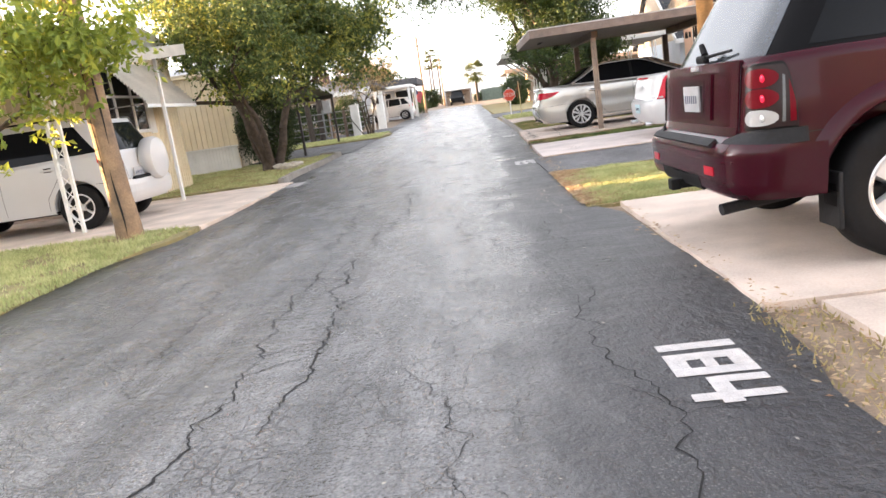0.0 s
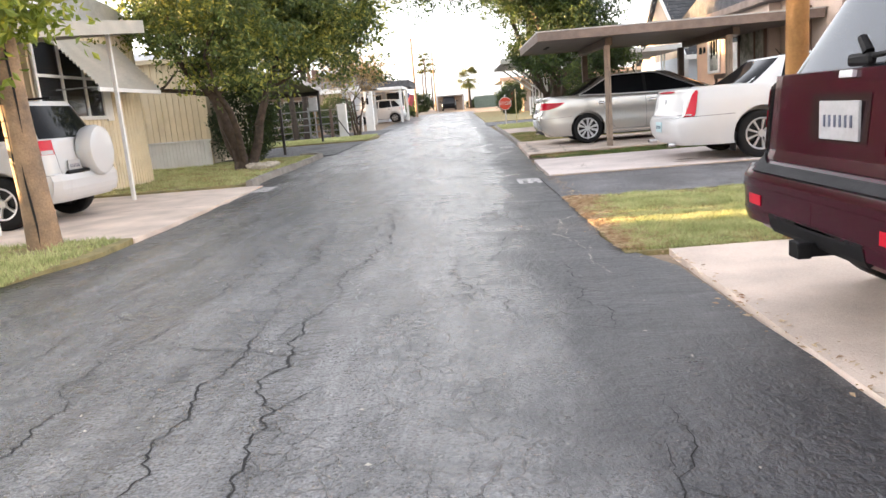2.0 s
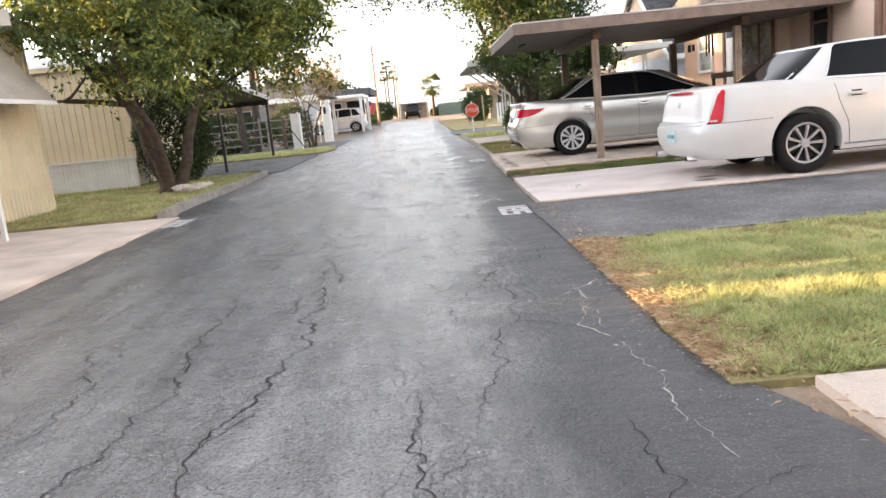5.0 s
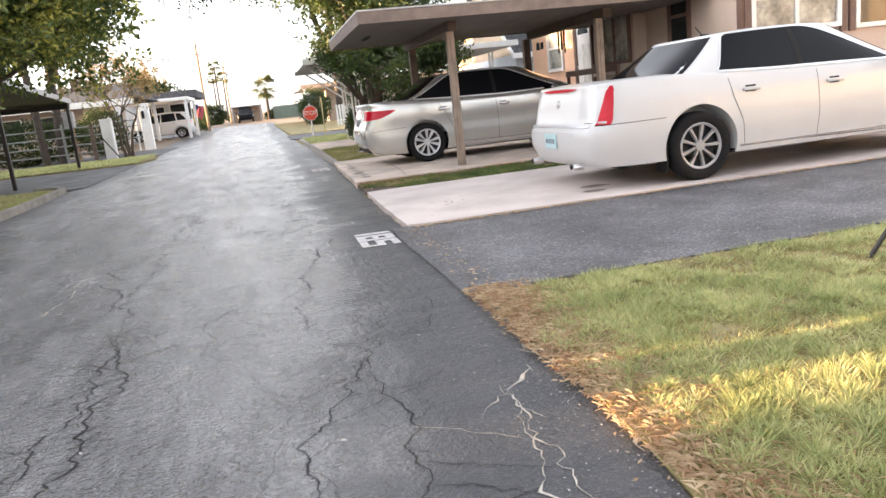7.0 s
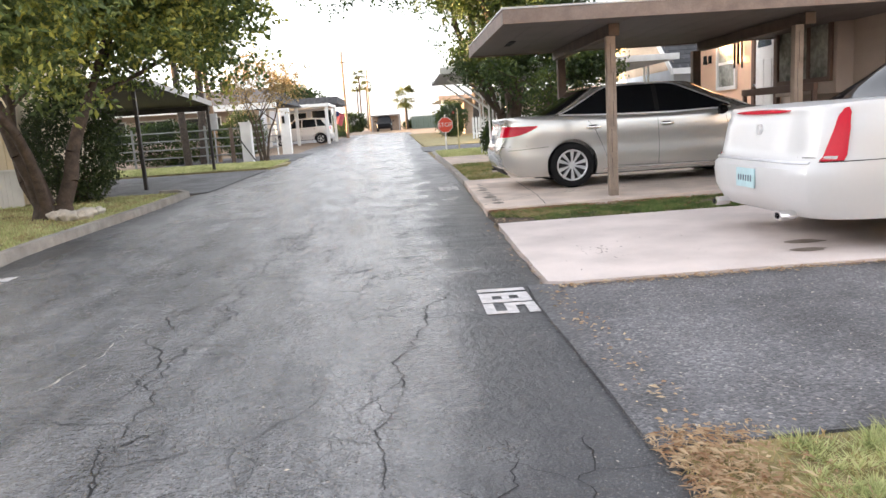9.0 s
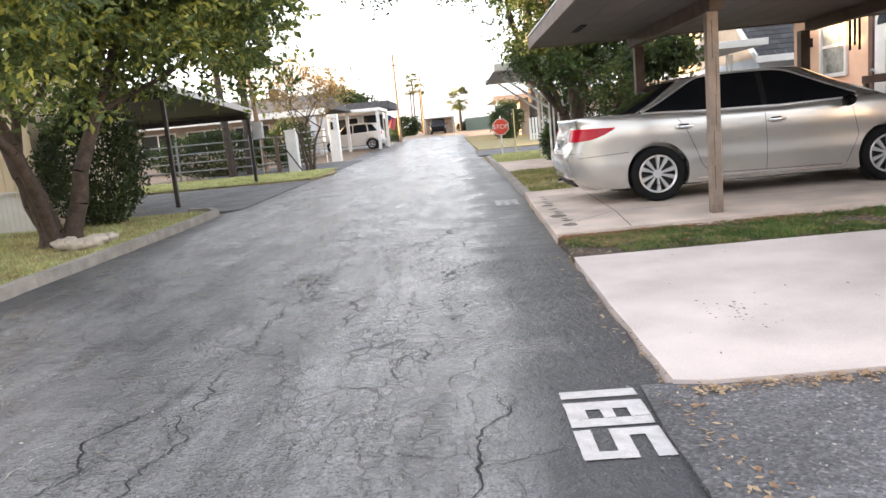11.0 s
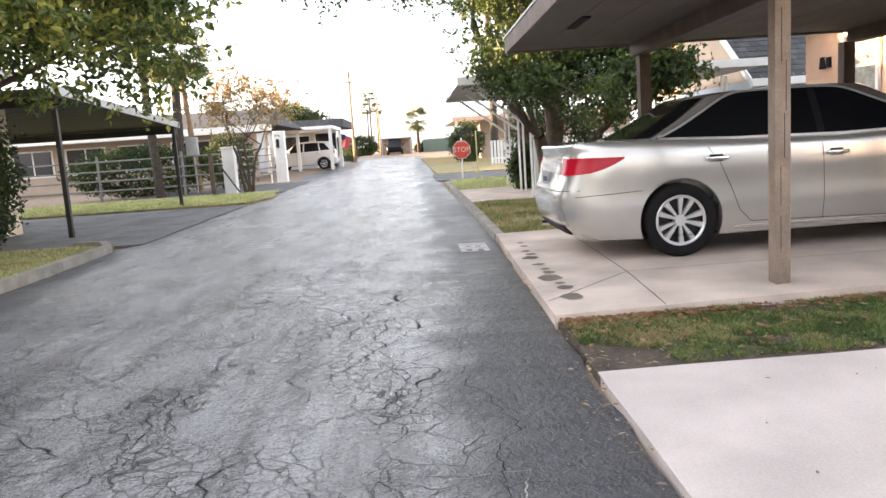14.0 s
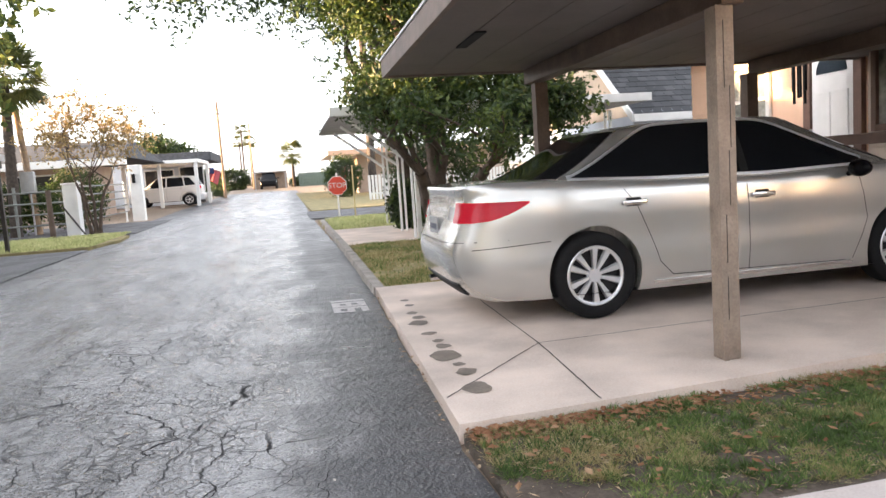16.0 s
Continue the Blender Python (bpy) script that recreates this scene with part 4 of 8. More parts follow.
def build_white_sedan():
    spec = dict(
        paint=CAR_WHITE, z0=0.24, n=7.5, gn=5.0,
        zw=[0.15, 0.28, 0.5, 0.7, 0.9, 1.05], w=[0.9, 0.93, 0.95, 0.945, 0.93, 0.88],
        zr=[0.15, 0.26, 0.4, 0.58, 0.64, 0.68, 0.95, 1.0, 1.08], r=[0.36, 0.16, 0.07, 0.05, 0.08, 0.13, 0.18, 0.2, 0.18],
        zf=[0.15, 0.3, 0.5, 0.7, 0.9, 1.1], f=[5.1, 5.25, 5.27, 5.24, 5.1, 4.9],
        xt=[0.0, 0.18, 0.5, 1.0, 1.5, 2.2, 3.4, 3.9, 4.6, 5.1, 5.27], t=[1.02, 1.055, 1.075, 1.075, 1.05, 1.02, 1.0, 0.995, 0.95, 0.86, 0.74],
        gb=[0.885, 0.66], gr=[0.98, 1.6], gf=[4.15, 3.1], gk=1.0, xroof=[0.9, 1.3, 1.7, 2.1, 2.6, 3.1, 3.6, 4.2], roof=[1.34, 1.41, 1.44, 1.455, 1.46, 1.445, 1.4, 1.29],
        wheel=0.345, rim=0.235, spokes=9, rim_mat=ALLOY_GREY, axle=1.29, base=2.936, arch=0.06,
        dlo=(1.56, 2.5, 3.82, 0.56, 0.4), steep=3.0,
        seams=[[(2.66, 0.98), (2.67, 0.6), (2.64, 0.27)], [(1.62, 0.98), (1.66, 0.8), (1.76, 0.55), (1.78, 0.3), (3.7, 0.27)], [(3.76, 0.96), (3.8, 0.6), (3.72, 0.27)], [(0.2, 0.66), (0.9, 0.67)]],
        handles=[(1.86, 0.86), (2.86, 0.85)], mirror=(3.55, 0.99), rear_glass=(0.08, 0.93), rg=0.86,
    )
    car, sh = vehicle("sedan", "large white saloon with tall red tail lights on a pale slab", spec, (3.27, 13.62, 0.02), 0)
    for sgn in (1, -1):
        def corner(u, z, sgn=sgn):
            """The rear corner, from a line that leans outwards towards its top, round to the flank."""
            q0 = 0.83 + 0.055 * min(1.0, max(0.0, (z - 0.665) / 0.365))
            b = sh.low(z)[0]
            return sh.rear(sgn * b * (q0 + (0.912 - q0) * u), z)

        crown = lambda u: 1.035 - 0.05 * (1 - u) ** 3
        lamp = smooth_object(part("tail_light", patch(corner, 0.0, 1.0, 0.665, crown, 16, 10, 0.012), LAMP_RED, car, "tall bright red tail light"), 40)
        part("reverse_lamp", patch(corner, 0.08, 0.7, 0.672, 0.7, 6, 3, 0.016), LAMP_CLEAR, lamp, "clear reversing lamp")
        bm = lathe([(0.045, 0.06), (0.05, 0.0), (0.045, -0.06), (0.03, -0.06), (0.03, 0.05), (0.001, 0.05)], 18)
        for v in bm.verts:
            v.co = Vector((0.09 + v.co.y, sgn * 0.55 + v.co.x * 1.3, 0.26 + v.co.z * 0.8))
        part("exhaust", bm, CHROME, car, "oval chrome exhaust tip")
        part("mud_flap", box(0.9, 0.93, sgn * 0.8 - 0.1, sgn * 0.8 + 0.1, 0.12, 0.4, 0.01), SEAM, car, "black mud flap")
        part("sill_strip", patch(side_fn(sh, sgn), 1.72, 3.75, 0.29, 0.31, 20, 2, 0.006), CHROME, car, "thin bright sill strip")
    part("brake_light", patch(lambda u, v: sh.rear(u, v), -0.42, 0.42, lambda u: 1.03 - 0.016 * math.sqrt(max(0.02, 1 - (u / 0.42) ** 2)), lambda u: 1.03 + 0.014 * math.sqrt(max(0.02, 1 - (u / 0.42) ** 2)), 20, 2, 0.018), LAMP_RED, car, "thin red high brake light")
    bm = bmesh.new()
    ex = sh.rear(0, 0.88).x
    for r0, r1, d in ((0.05, 0.046, 0.008), (0.032, 0.026, 0.014)):
        add_tube(bm, (ex + 0.004, 0, 0.885), (ex - d, 0, 0.885), r0, r1, 20)
    part("emblem", bm, ALLOY, car, "small silver emblem")
    part("bumper_strip", patch(lambda u, v: sh.rear(u, v), -0.74, 0.74, 0.648, 0.662, 20, 2, 0.006), ALLOY, car, "chrome line above the bumper")
    seam(sh, [(-0.86, 0.69), (0.86, 0.69)], 1, car, "rear")
    plate(car, sh.rear(0.0, 0.5).x - 0.008, 0.0, 0.51, PLATE_BLUE)
    bm = bmesh.new()
    add_tube(bm, (1.95, 0, 1.46), (1.86, 0, 1.56), 0.008, 0.005, 8)
    add_box(bm, 1.93, 2.02, -0.03, 0.03, 1.452, 1.475, 0.008)
    part("aerial", bm, SEAM, car, "short black roof aerial")
    return car


def build_maroon_suv():
    spec = dict(
        paint=CAR_MAROON, z0=0.39, n=10.0, gn=8,
        zw=[0.3, 0.45, 0.6, 0.85, 1.1, 1.25], w=[0.9, 0.94, 0.96, 0.965, 0.945, 0.92],
        zr=[0.3, 0.4, 0.46, 0.66, 0.7, 0.74, 1.1, 1.25], r=[0.12, 0.04, 0.0, 0.0, 0.06, 0.09, 0.12, 0.15],
        zf=[0.3, 0.6, 0.9, 1.2], f=[4.7, 4.78, 4.75, 4.6],
        xt=[0, 0.5, 2.0, 3.4, 3.7, 4.4, 4.78], t=[1.12, 1.13, 1.12, 1.11, 1.1, 1.05, 0.95],
        gb=[0.89, 0.71], gr=[0.17, 0.62], gf=[3.85, 2.75], gk=1.0, xroof=[0.1, 0.5, 1.2, 2.2, 2.9, 3.9], roof=[1.76, 1.8, 1.83, 1.83, 1.79, 1.6],
        wheel=0.375, rim=0.222, spokes=5, spoke=(0.042, 0.058), rim_mat=ALLOY, axle=0.87, base=2.87, arch=0.09, z_low=0.36,
        panes=[(0.42, 1.18, 0.74, 1.2, 0.06, 0.86), (1.27, 2.2, 1.28, 2.18, 0.06, 0.86), (2.28, 3.3, 2.26, 2.82, 0.06, 0.86)],
        seams=[[(1.23, 1.14), (1.25, 0.95), (1.5, 0.6), (1.52, 0.42)], [(2.24, 1.14), (2.24, 0.42)], [(3.3, 1.12), (3.32, 0.42)], [(0.14, 0.72), (0.6, 0.73)]],
        handles=[(1.42, 1.03), (2.4, 1.02)], mirror=(3.15, 1.18), rear_glass=(0.03, 0.9), rg=0.84, rear_mat=CAR_GLASS_SKY, roof_paint=CAR_BLACK,
    )
    car, sh = vehicle("suv", "dark maroon off-road car with lit tail lights backed to the street", spec, (1.66, 4.98, 0.0), 0)
    rear = lambda u, v: sh.rear(u, v)
    part("roof_panel", box(0.55, 2.75, -0.66, 0.66, 1.835, 1.862, 0.012), CAR_MAROON, car)
    for sgn in (1, -1):
        skin = sh.wrap(sgn, 0.8, 0.32)
        low = lambda u: 0.765
        high = lambda u: 1.075 - 0.03 * (1 - min(1, u * 5)) ** 2 - 0.22 * max(0, (u - 0.45) / 0.55) ** 2.4
        smooth_object(part("lamp_surround", patch(skin, 0.0, 1.0, lambda u: low(u) - 0.012, lambda u: high(u) + 0.014, 26, 8, 0.008), SEAM, car, "black gap round the lamp"), 40)
        lamp = smooth_object(part("tail_light", patch(skin, 0.03, 0.97, low, high, 26, 8, 0.018), LAMP_SMOKE, car, "dark smoked tail light cluster"), 40)
        for z0, z1, mat, nm in ((0.965, 1.06, LAMP_DEEP, "red lamp"), (0.865, 0.96, LAMP_DEEP, "red lamp"), (0.775, 0.855, LAMP_CLEAR, "clear reversing lamp")):
            zm, hz = (z0 + z1) / 2, (z1 - z0) / 2
            bulge = lambda u: math.sqrt(max(0.0, 1 - abs((u - 0.26) / 0.22) ** 3))
            smooth_object(part("lamp", patch(skin, 0.045, 0.475, lambda u: zm - hz * bulge(u), lambda u: zm + hz * bulge(u), 16, 6, 0.023), mat, lamp, nm))
            bm = bmesh.new()
            bmesh.ops.create_uvsphere(bm, u_segments=14, v_segments=8, radius=0.024)
            c = skin(0.34, zm)
            for v in bm.verts:
                v.co = c + Vector((-0.02 + v.co.x * 0.4, v.co.y * 1.4, v.co.z * 0.9))
            if mat is LAMP_DEEP:
                smooth_object(part("bulb", bm, LAMP_LIT, lamp, "lit red bulb"))
            else:
                smooth_object(part("reflector_bowl", bm, ALLOY, lamp, "bright reflector"))
        part("lamp_bar", patch(skin, 0.5, 0.6, 0.79, lambda u: high(u) - 0.05, 5, 5, 0.021), LAMP_GREY, lamp, "smoky grey strip")
        part("side_marker", patch(skin, 0.74, 0.93, 0.79, lambda u: high(u) - 0.03, 6, 4, 0.022), LAMP_DEEP, lamp, "dull red side lens")
        part("reflector", patch(lambda u, v: sh.rear(u * sgn, v), 0.5, 0.64, 0.52, 0.57, 5, 3, 0.034), LAMP_RED, car, "small red bumper reflector")
        bm = bmesh.new()
        # flared arch lip
        for k in range(24):
            a0, a1 = math.pi * (0.02 + 0.96 * k / 24), math.pi * (0.02 + 0.96 * (k + 1) / 24)
            vs = []
            for a in (a0, a1):
                for rr, off in ((0.462, 0.004), (0.475, 0.03), (0.53, 0.03), (0.56, 0.0)):
                    x, z = 0.87 + rr * math.cos(a), 0.385 + rr * math.sin(a)
                    p = sh.side(max(0.02, x), max(0.37, z), sgn)
                    vs.append(bm.verts.new((x, p.y + sgn * off, max(0.37, z))))
            for i in range(3):
                bm.faces.new((vs[i], vs[i + 1], vs[i + 5], vs[i + 4]))
        bmesh.ops.remove_doubles(bm, verts=bm.verts, dist=0.0005)
        smooth_object(part("arch_flare", bm, CAR_MAROON, car), 50)
        part("mud_flap", box(0.5, 0.525, sgn * 0.82 - 0.12, sgn * 0.82 + 0.12, 0.2, 0.5, 0.01), TRIM_GREY, car, "grey mud flap")
        bm = patch(sh.wrap(sgn, 0.66, 0.36), 0.0, 1.0, lambda u: 0.672 + 0.02 * max(0, u - 0.6), lambda u: 0.7 + 0.055 * min(1, u * 3), 22, 4, 0.016)
        part("bumper_cap", bm, TRIM_GREY, car, "scuffed grey plastic bumper corner")
    part("liftgate_panel", patch(rear, -0.7, 0.7, 0.72, 1.12, 16, 8, 0.007), CAR_MAROON, car)
    frame_bm = patch(rear, -0.32, 0.3, 0.8, 1.06, 10, 6, 0.018)
    part("plate_recess", frame_bm, CAR_MAROON, car)
    part("recess", patch(rear, -0.2, 0.26, 0.835, 1.03, 8, 5, 0.021), LAMP_SMOKE, car, "dark plate recess")
    plate(car, sh.rear(0, 0.93).x - 0.028, 0, 0.925, PLATE)
    seam(sh, [(-0.71, 0.73), (-0.71, 1.11)], 1, car, "rear")
    seam(sh, [(0.71, 0.73), (0.71, 1.11)], 1, car, "rear")
    for sgn in (1, -1):
        smooth_object(part("bumper", patch(sh.wrap(sgn, 0.002, 0.44), 0.0, 1.0, lambda u: 0.47 - 0.06 * u, 0.672, 40, 10, 0.03), CAR_MAROON, car), 60)
    for z0, z1, lift in ((0.598, 0.606, 0.036), (0.488, 0.496, 0.034)):
        part("bumper_line", patch(rear, -0.8, 0.8, z0, z1, 24, 2, lift), CAR_MAROON, car, "raised crease along the bumper")
    part("bumper_step", patch(rear, -0.6, 0.6, 0.66, 0.682, 18, 2, 0.045), TRIM_GREY, car, "grey step pad")
    part("bumper_slot", patch(rear, -0.4, 0.4, 0.43, 0.5, 14, 3, 0.034), SEAM, car, "dark slot in the bumper")
    bm = bmesh.new()
    add_box(bm, -0.09, 0.35, -0.035, 0.035, 0.38, 0.44, 0.008)
    add_box(bm, -0.1, -0.04, -0.045, 0.045, 0.375, 0.445, 0.008)
    add_box(bm, 0.1, 0.25, -0.6, 0.6, 0.37, 0.43, 0.008)
    part("tow_hitch", bm, SEAM, car, "black tow hitch receiver")
    bm = bmesh.new()
    add_tube(bm, (0.05, -0.5, 0.3), (0.7, -0.42, 0.36), 0.035, 0.035, 12)
    add_tube(bm, (0.75, -0.3, 0.33), (1.4, -0.3, 0.33), 0.11, 0.11, 16)
    part("exhaust", bm, TRIM_GREY, car, "rusty exhaust pipe")
    bm = bmesh.new()
    c = sh.cab_rear(0.0, 0.04)
    add_box(bm, c.x - 0.05, c.x - 0.01, -0.08, 0.08, c.z + 0.0, c.z + 0.05, 0.015)
    add_tube(bm, (c.x - 0.035, 0.05, c.z + 0.03), (c.x + 0.0, -0.42, c.z + 0.05), 0.012, 0.008, 8)
    add_tube(bm, (c.x - 0.03, -0.05, c.z + 0.05), (c.x - 0.03, 0.0, c.z + 0.11), 0.022, 0.018, 8)
    part("wiper", bm, SEAM, car, "black rear wiper")
    part("gate_emblem", patch(rear, -0.05, 0.05, 1.09, 1.115, 4, 2, 0.024), ALLOY, car, "small emblem")
    return car


def suv_spec(paint, glass):
    return dict(
        paint=paint, z0=0.3, n=8.0, gn=5.6,
        zw=[0.25, 0.4, 0.6, 0.85, 1.05, 1.2], w=[0.86, 0.89, 0.905, 0.9, 0.885, 0.86],
        zr=[0.25, 0.36, 0.45, 0.62, 0.68, 1.0, 1.2], r=[0.12, 0.04, 0.0, 0.0, 0.08, 0.12, 0.15],
        zf=[0.25, 0.5, 0.8, 1.1], f=[4.25, 4.3, 4.25, 4.0],
        xt=[0, 0.4, 1.5, 2.8, 3.2, 3.9, 4.3], t=[1.13, 1.13, 1.09, 1.05, 1.04, 0.97, 0.8],
        gb=[0.86, 0.66], gr=[0.14, 0.42], gf=[3.5, 2.45], gk=1.0, xroof=[0.1, 0.5, 1.2, 2.0, 2.6, 3.5], roof=[1.6, 1.65, 1.69, 1.69, 1.65, 1.5],
        wheel=0.35, rim=0.215, spokes=5, rim_mat=ALLOY, axle=0.82, base=2.56, arch=0.06,
        panes=[(0.42, 0.98, 0.75, 1.05, 0.08, 0.84), (1.06, 1.95, 1.12, 1.93, 0.06, 0.86), (2.03, 3.0, 2.0, 2.5, 0.06, 0.86)],
        seams=[[(1.02, 1.07), (1.05, 0.85), (1.28, 0.55), (1.3, 0.36)], [(1.99, 1.05), (2.0, 0.36)], [(3.02, 1.0), (3.03, 0.36)], [(0.12, 0.66), (0.5, 0.68)]],
        handles=[(1.2, 0.98), (2.16, 0.95)], mirror=(2.8, 1.06), rear_glass=(0.05, 0.88), rg=0.82,
    )


def build_white_suv():
    car, sh = vehicle("suv", "white compact off-road car with a covered spare wheel", suv_spec(CAR_WHITE, None), (-4.97, 11.95, 0.0), 180)
    rear = lambda u, v: sh.rear(u, v)
    for sgn in (1, -1):
        bm = patch(sh.wrap(sgn, 0.72, 0.42), 0.0, 1.0, lambda u: 0.93 + 0.13 * max(0, u - 0.5), lambda u: 1.115, 16, 6, 0.01)
        lamp = smooth_object(part("tail_light", bm, LAMP_RED, car, "red tail light"), 40)
        part("lamp_lens", patch(sh.wrap(sgn, 0.72, 0.42), 0.05, 0.4, 0.935, 0.985, 5, 3, 0.013), LAMP_CLEAR, lamp, "clear lower lens")
        part("reflector", patch(lambda u, v: sh.rear(u * sgn, v), 0.62, 0.76, 0.5, 0.53, 4, 2, 0.008), LAMP_RED, car, "red bumper reflector")
    bm = lathe([(0.33, 0.0), (0.35, -0.06), (0.35, -0.15), (0.325, -0.21), (0.25, -0.235), (0.002, -0.24)], 40)
    for v in bm.verts:
        v.co = Vector((0.1 + v.co.y, -0.16 + v.co.x, 0.93 + v.co.z))
    smooth_object(part("spare_wheel_cover", bm, CAR_WHITE, car, "round white spare wheel cover"), 35)
    bm = lathe([(0.2, 0.06), (0.2, -0.04), (0.002, -0.04)], 20)
    for v in bm.verts:
        v.co = Vector((0.12 + v.co.y, -0.16 + v.co.x, 0.93 + v.co.z))
    part("spare_mount", bm, SEAM, car, "dark spare wheel bracket")
    part("bumper", patch(rear, -0.8, 0.8, 0.36, 0.64, 24, 5, 0.03), CAR_WHITE, car)
    part("bumper_top", patch(rear, -0.6, 0.6, 0.635, 0.66, 16, 2, 0.06), SEAM, car, "black bumper step")
    plate(car, sh.rear(0.36, 0.72).x - 0.02, 0.33, 0.76, PLATE)
    seam(sh, [(-0.62, 0.67), (-0.64, 1.1)], 1, car, "rear")
    seam(sh, [(0.62, 0.67), (0.64, 1.1)], 1, car, "rear")
    for sgn in (1, -1):
        bm = bmesh.new()
        add_tube(bm, (0.75, sgn * 0.58, 1.72), (2.2, sgn * 0.58, 1.73), 0.016, 0.016, 8)
        for xx in (0.8, 2.1):
            add_tube(bm, (xx, sgn * 0.58, 1.66), (xx, sgn * 0.58, 1.72), 0.014, 0.014, 6)
        part("roof_rail", bm, SEAM, car, "black roof rail")
    return car


def build_far_cars():
    car, sh = vehicle("suv", "white family car parked under a far white carport", suv_spec(CAR_WHITE, None), (-3.9, 56.6, 0.37), 180)
    for sgn in (1, -1):
        smooth_object(part("tail_light", patch(side_fn(sh, sgn), 0.15, 0.42, 0.93, 1.1, 6, 4, 0.01), LAMP_RED, car, "red tail light"))
    spec = suv_spec(CAR_BLACK, None)
    car, sh = vehicle("suv", "dark car facing the street under the far carport", spec, (-1.3, 94.5, 0.75), -90)
    for sgn in (1, -1):
        part("headlight", patch(lambda u, v: sh.side(u, v, sgn), 3.9, 4.15, 0.68, 0.78, 5, 3, 0.01), LAMP_CLEAR, car, "pale headlight")
    car, sh = vehicle("pickup", "red vehicle half hidden behind a bush", suv_spec(CAR_RED, None), (4.2, 66.5, 0.46), 0)


# ---- road marks and cracks ----
DIGITS = {
    "1": [(0.0, 0.0, 1.0, 0.32)],
    "8": [(0, 0, 1, 0.31), (0, 0.69, 1, 1), (0, 0.31, 0.24, 0.69), (0.76, 0.31, 1, 0.69), (0.42, 0.31, 0.58, 0.69)],
    "4": [(0.42, 0.0, 1.0, 0.26), (0.3, 0.0, 0.52, 1.0), (0.0, 0.62, 1.0, 0.88)],
    "5": [(0.8, 0, 1, 1), (0.45, 0, 1, 0.24), (0.4, 0, 0.6, 1), (0.0, 0.76, 0.6, 1), (0, 0, 0.2, 1)],
    "6": [(0, 0, 1, 0.24), (0.8, 0, 1, 1), (0, 0, 0.2, 1), (0.4, 0, 0.6, 1), (0, 0.76, 0.6, 1)],
    "7": [(0.8, 0, 1, 1), (0.0, 0.5, 1.0, 0.76)],
}


def road_number(text, x0, x1, y_far, y_near, turn=False):
    """Painted house number: the figures stand along the street, their tops towards the kerb."""
    t = thing("road_number", "white painted house number %s on the asphalt" % text, "road marking", group="painted house numbers")
    widths = [0.45 if c == "1" else 1.0 for c in text]
    total = sum(widths) + 0.12 * (len(text) - 1)
    y = y_far
    unit = (y_far - y_near) / total
    for c, w in zip(text, widths):
        bm = bmesh.new()
        h = w * unit
        for i, (a0, b0, a1, b1) in enumerate(DIGITS[c]):
            if c == "1":
                b0, b1 = 0.1, 0.8
            lift = 0.0003 * i
            jx = [0.006 * noise.noise(Vector((x0 * 9 + i, y * 7, k))) for k in range(8)]
            za = 0.003 + lift
            xs = (x0 + (x1 - x0) * a0, x0 + (x1 - x0) * a1)
            ys = (y - h * b0, y - h * b1)
            if turn:
                xs = (x1 - (x1 - x0) * a0, x1 - (x1 - x0) * a1)
                ys = (y_near + (y_far - ys[0]), y_near + (y_far - ys[1]))
            vs = [bm.verts.new((px + jx[k], py + jx[k + 4], za + rise(px, py) - 0.02 * abs((px + 1.05) / 2.5) ** 2)) for k, (px, py) in enumerate(((xs[0], ys[0]), (xs[1], ys[0]), (xs[1], ys[1]), (xs[0], ys[1])))]
            bm.faces.new(vs)
        r = bmesh.ops.extrude_face_region(bm, geom=bm.faces[:])
        for v in [g for g in r["geom"] if isinstance(g, bmesh.types.BMVert)]:
            v.co.z += 0.001
        part("figure", bm, ROAD_PAINT, t)
        y -= h + 0.12 * unit
    return t


road_number("184", 1.0, 1.315, 3.28, 2.67)
road_number("185", 0.955, 1.28, 12.64, 11.98)
road_number("186", 1.12, 1.46, 20.9, 20.22)
left_number = thing("road_number", "white painted number on the asphalt, too flat to read", "road marking", group="painted house numbers")
for k in range(3):
    bm = bmesh.new()
    yy = 13.85 + 0.26 * k
    for a in range(2):
        add_box(bm, -3.36 + 0.16 * a, -3.25 + 0.16 * a, yy, yy + 0.18, -0.012, -0.006)
    add_box(bm, -3.36, -3.09, yy + 0.07, yy + 0.12, -0.012, -0.0055)
    part("figure", bm, ROAD_PAINT, left_number)


def road_z(x, y):
    l, r = left_edge(y), right_edge(y)
    k = (x - l) / (r - l)
    return rise(x, y) - 0.02 * abs(2 * k - 1) ** 2


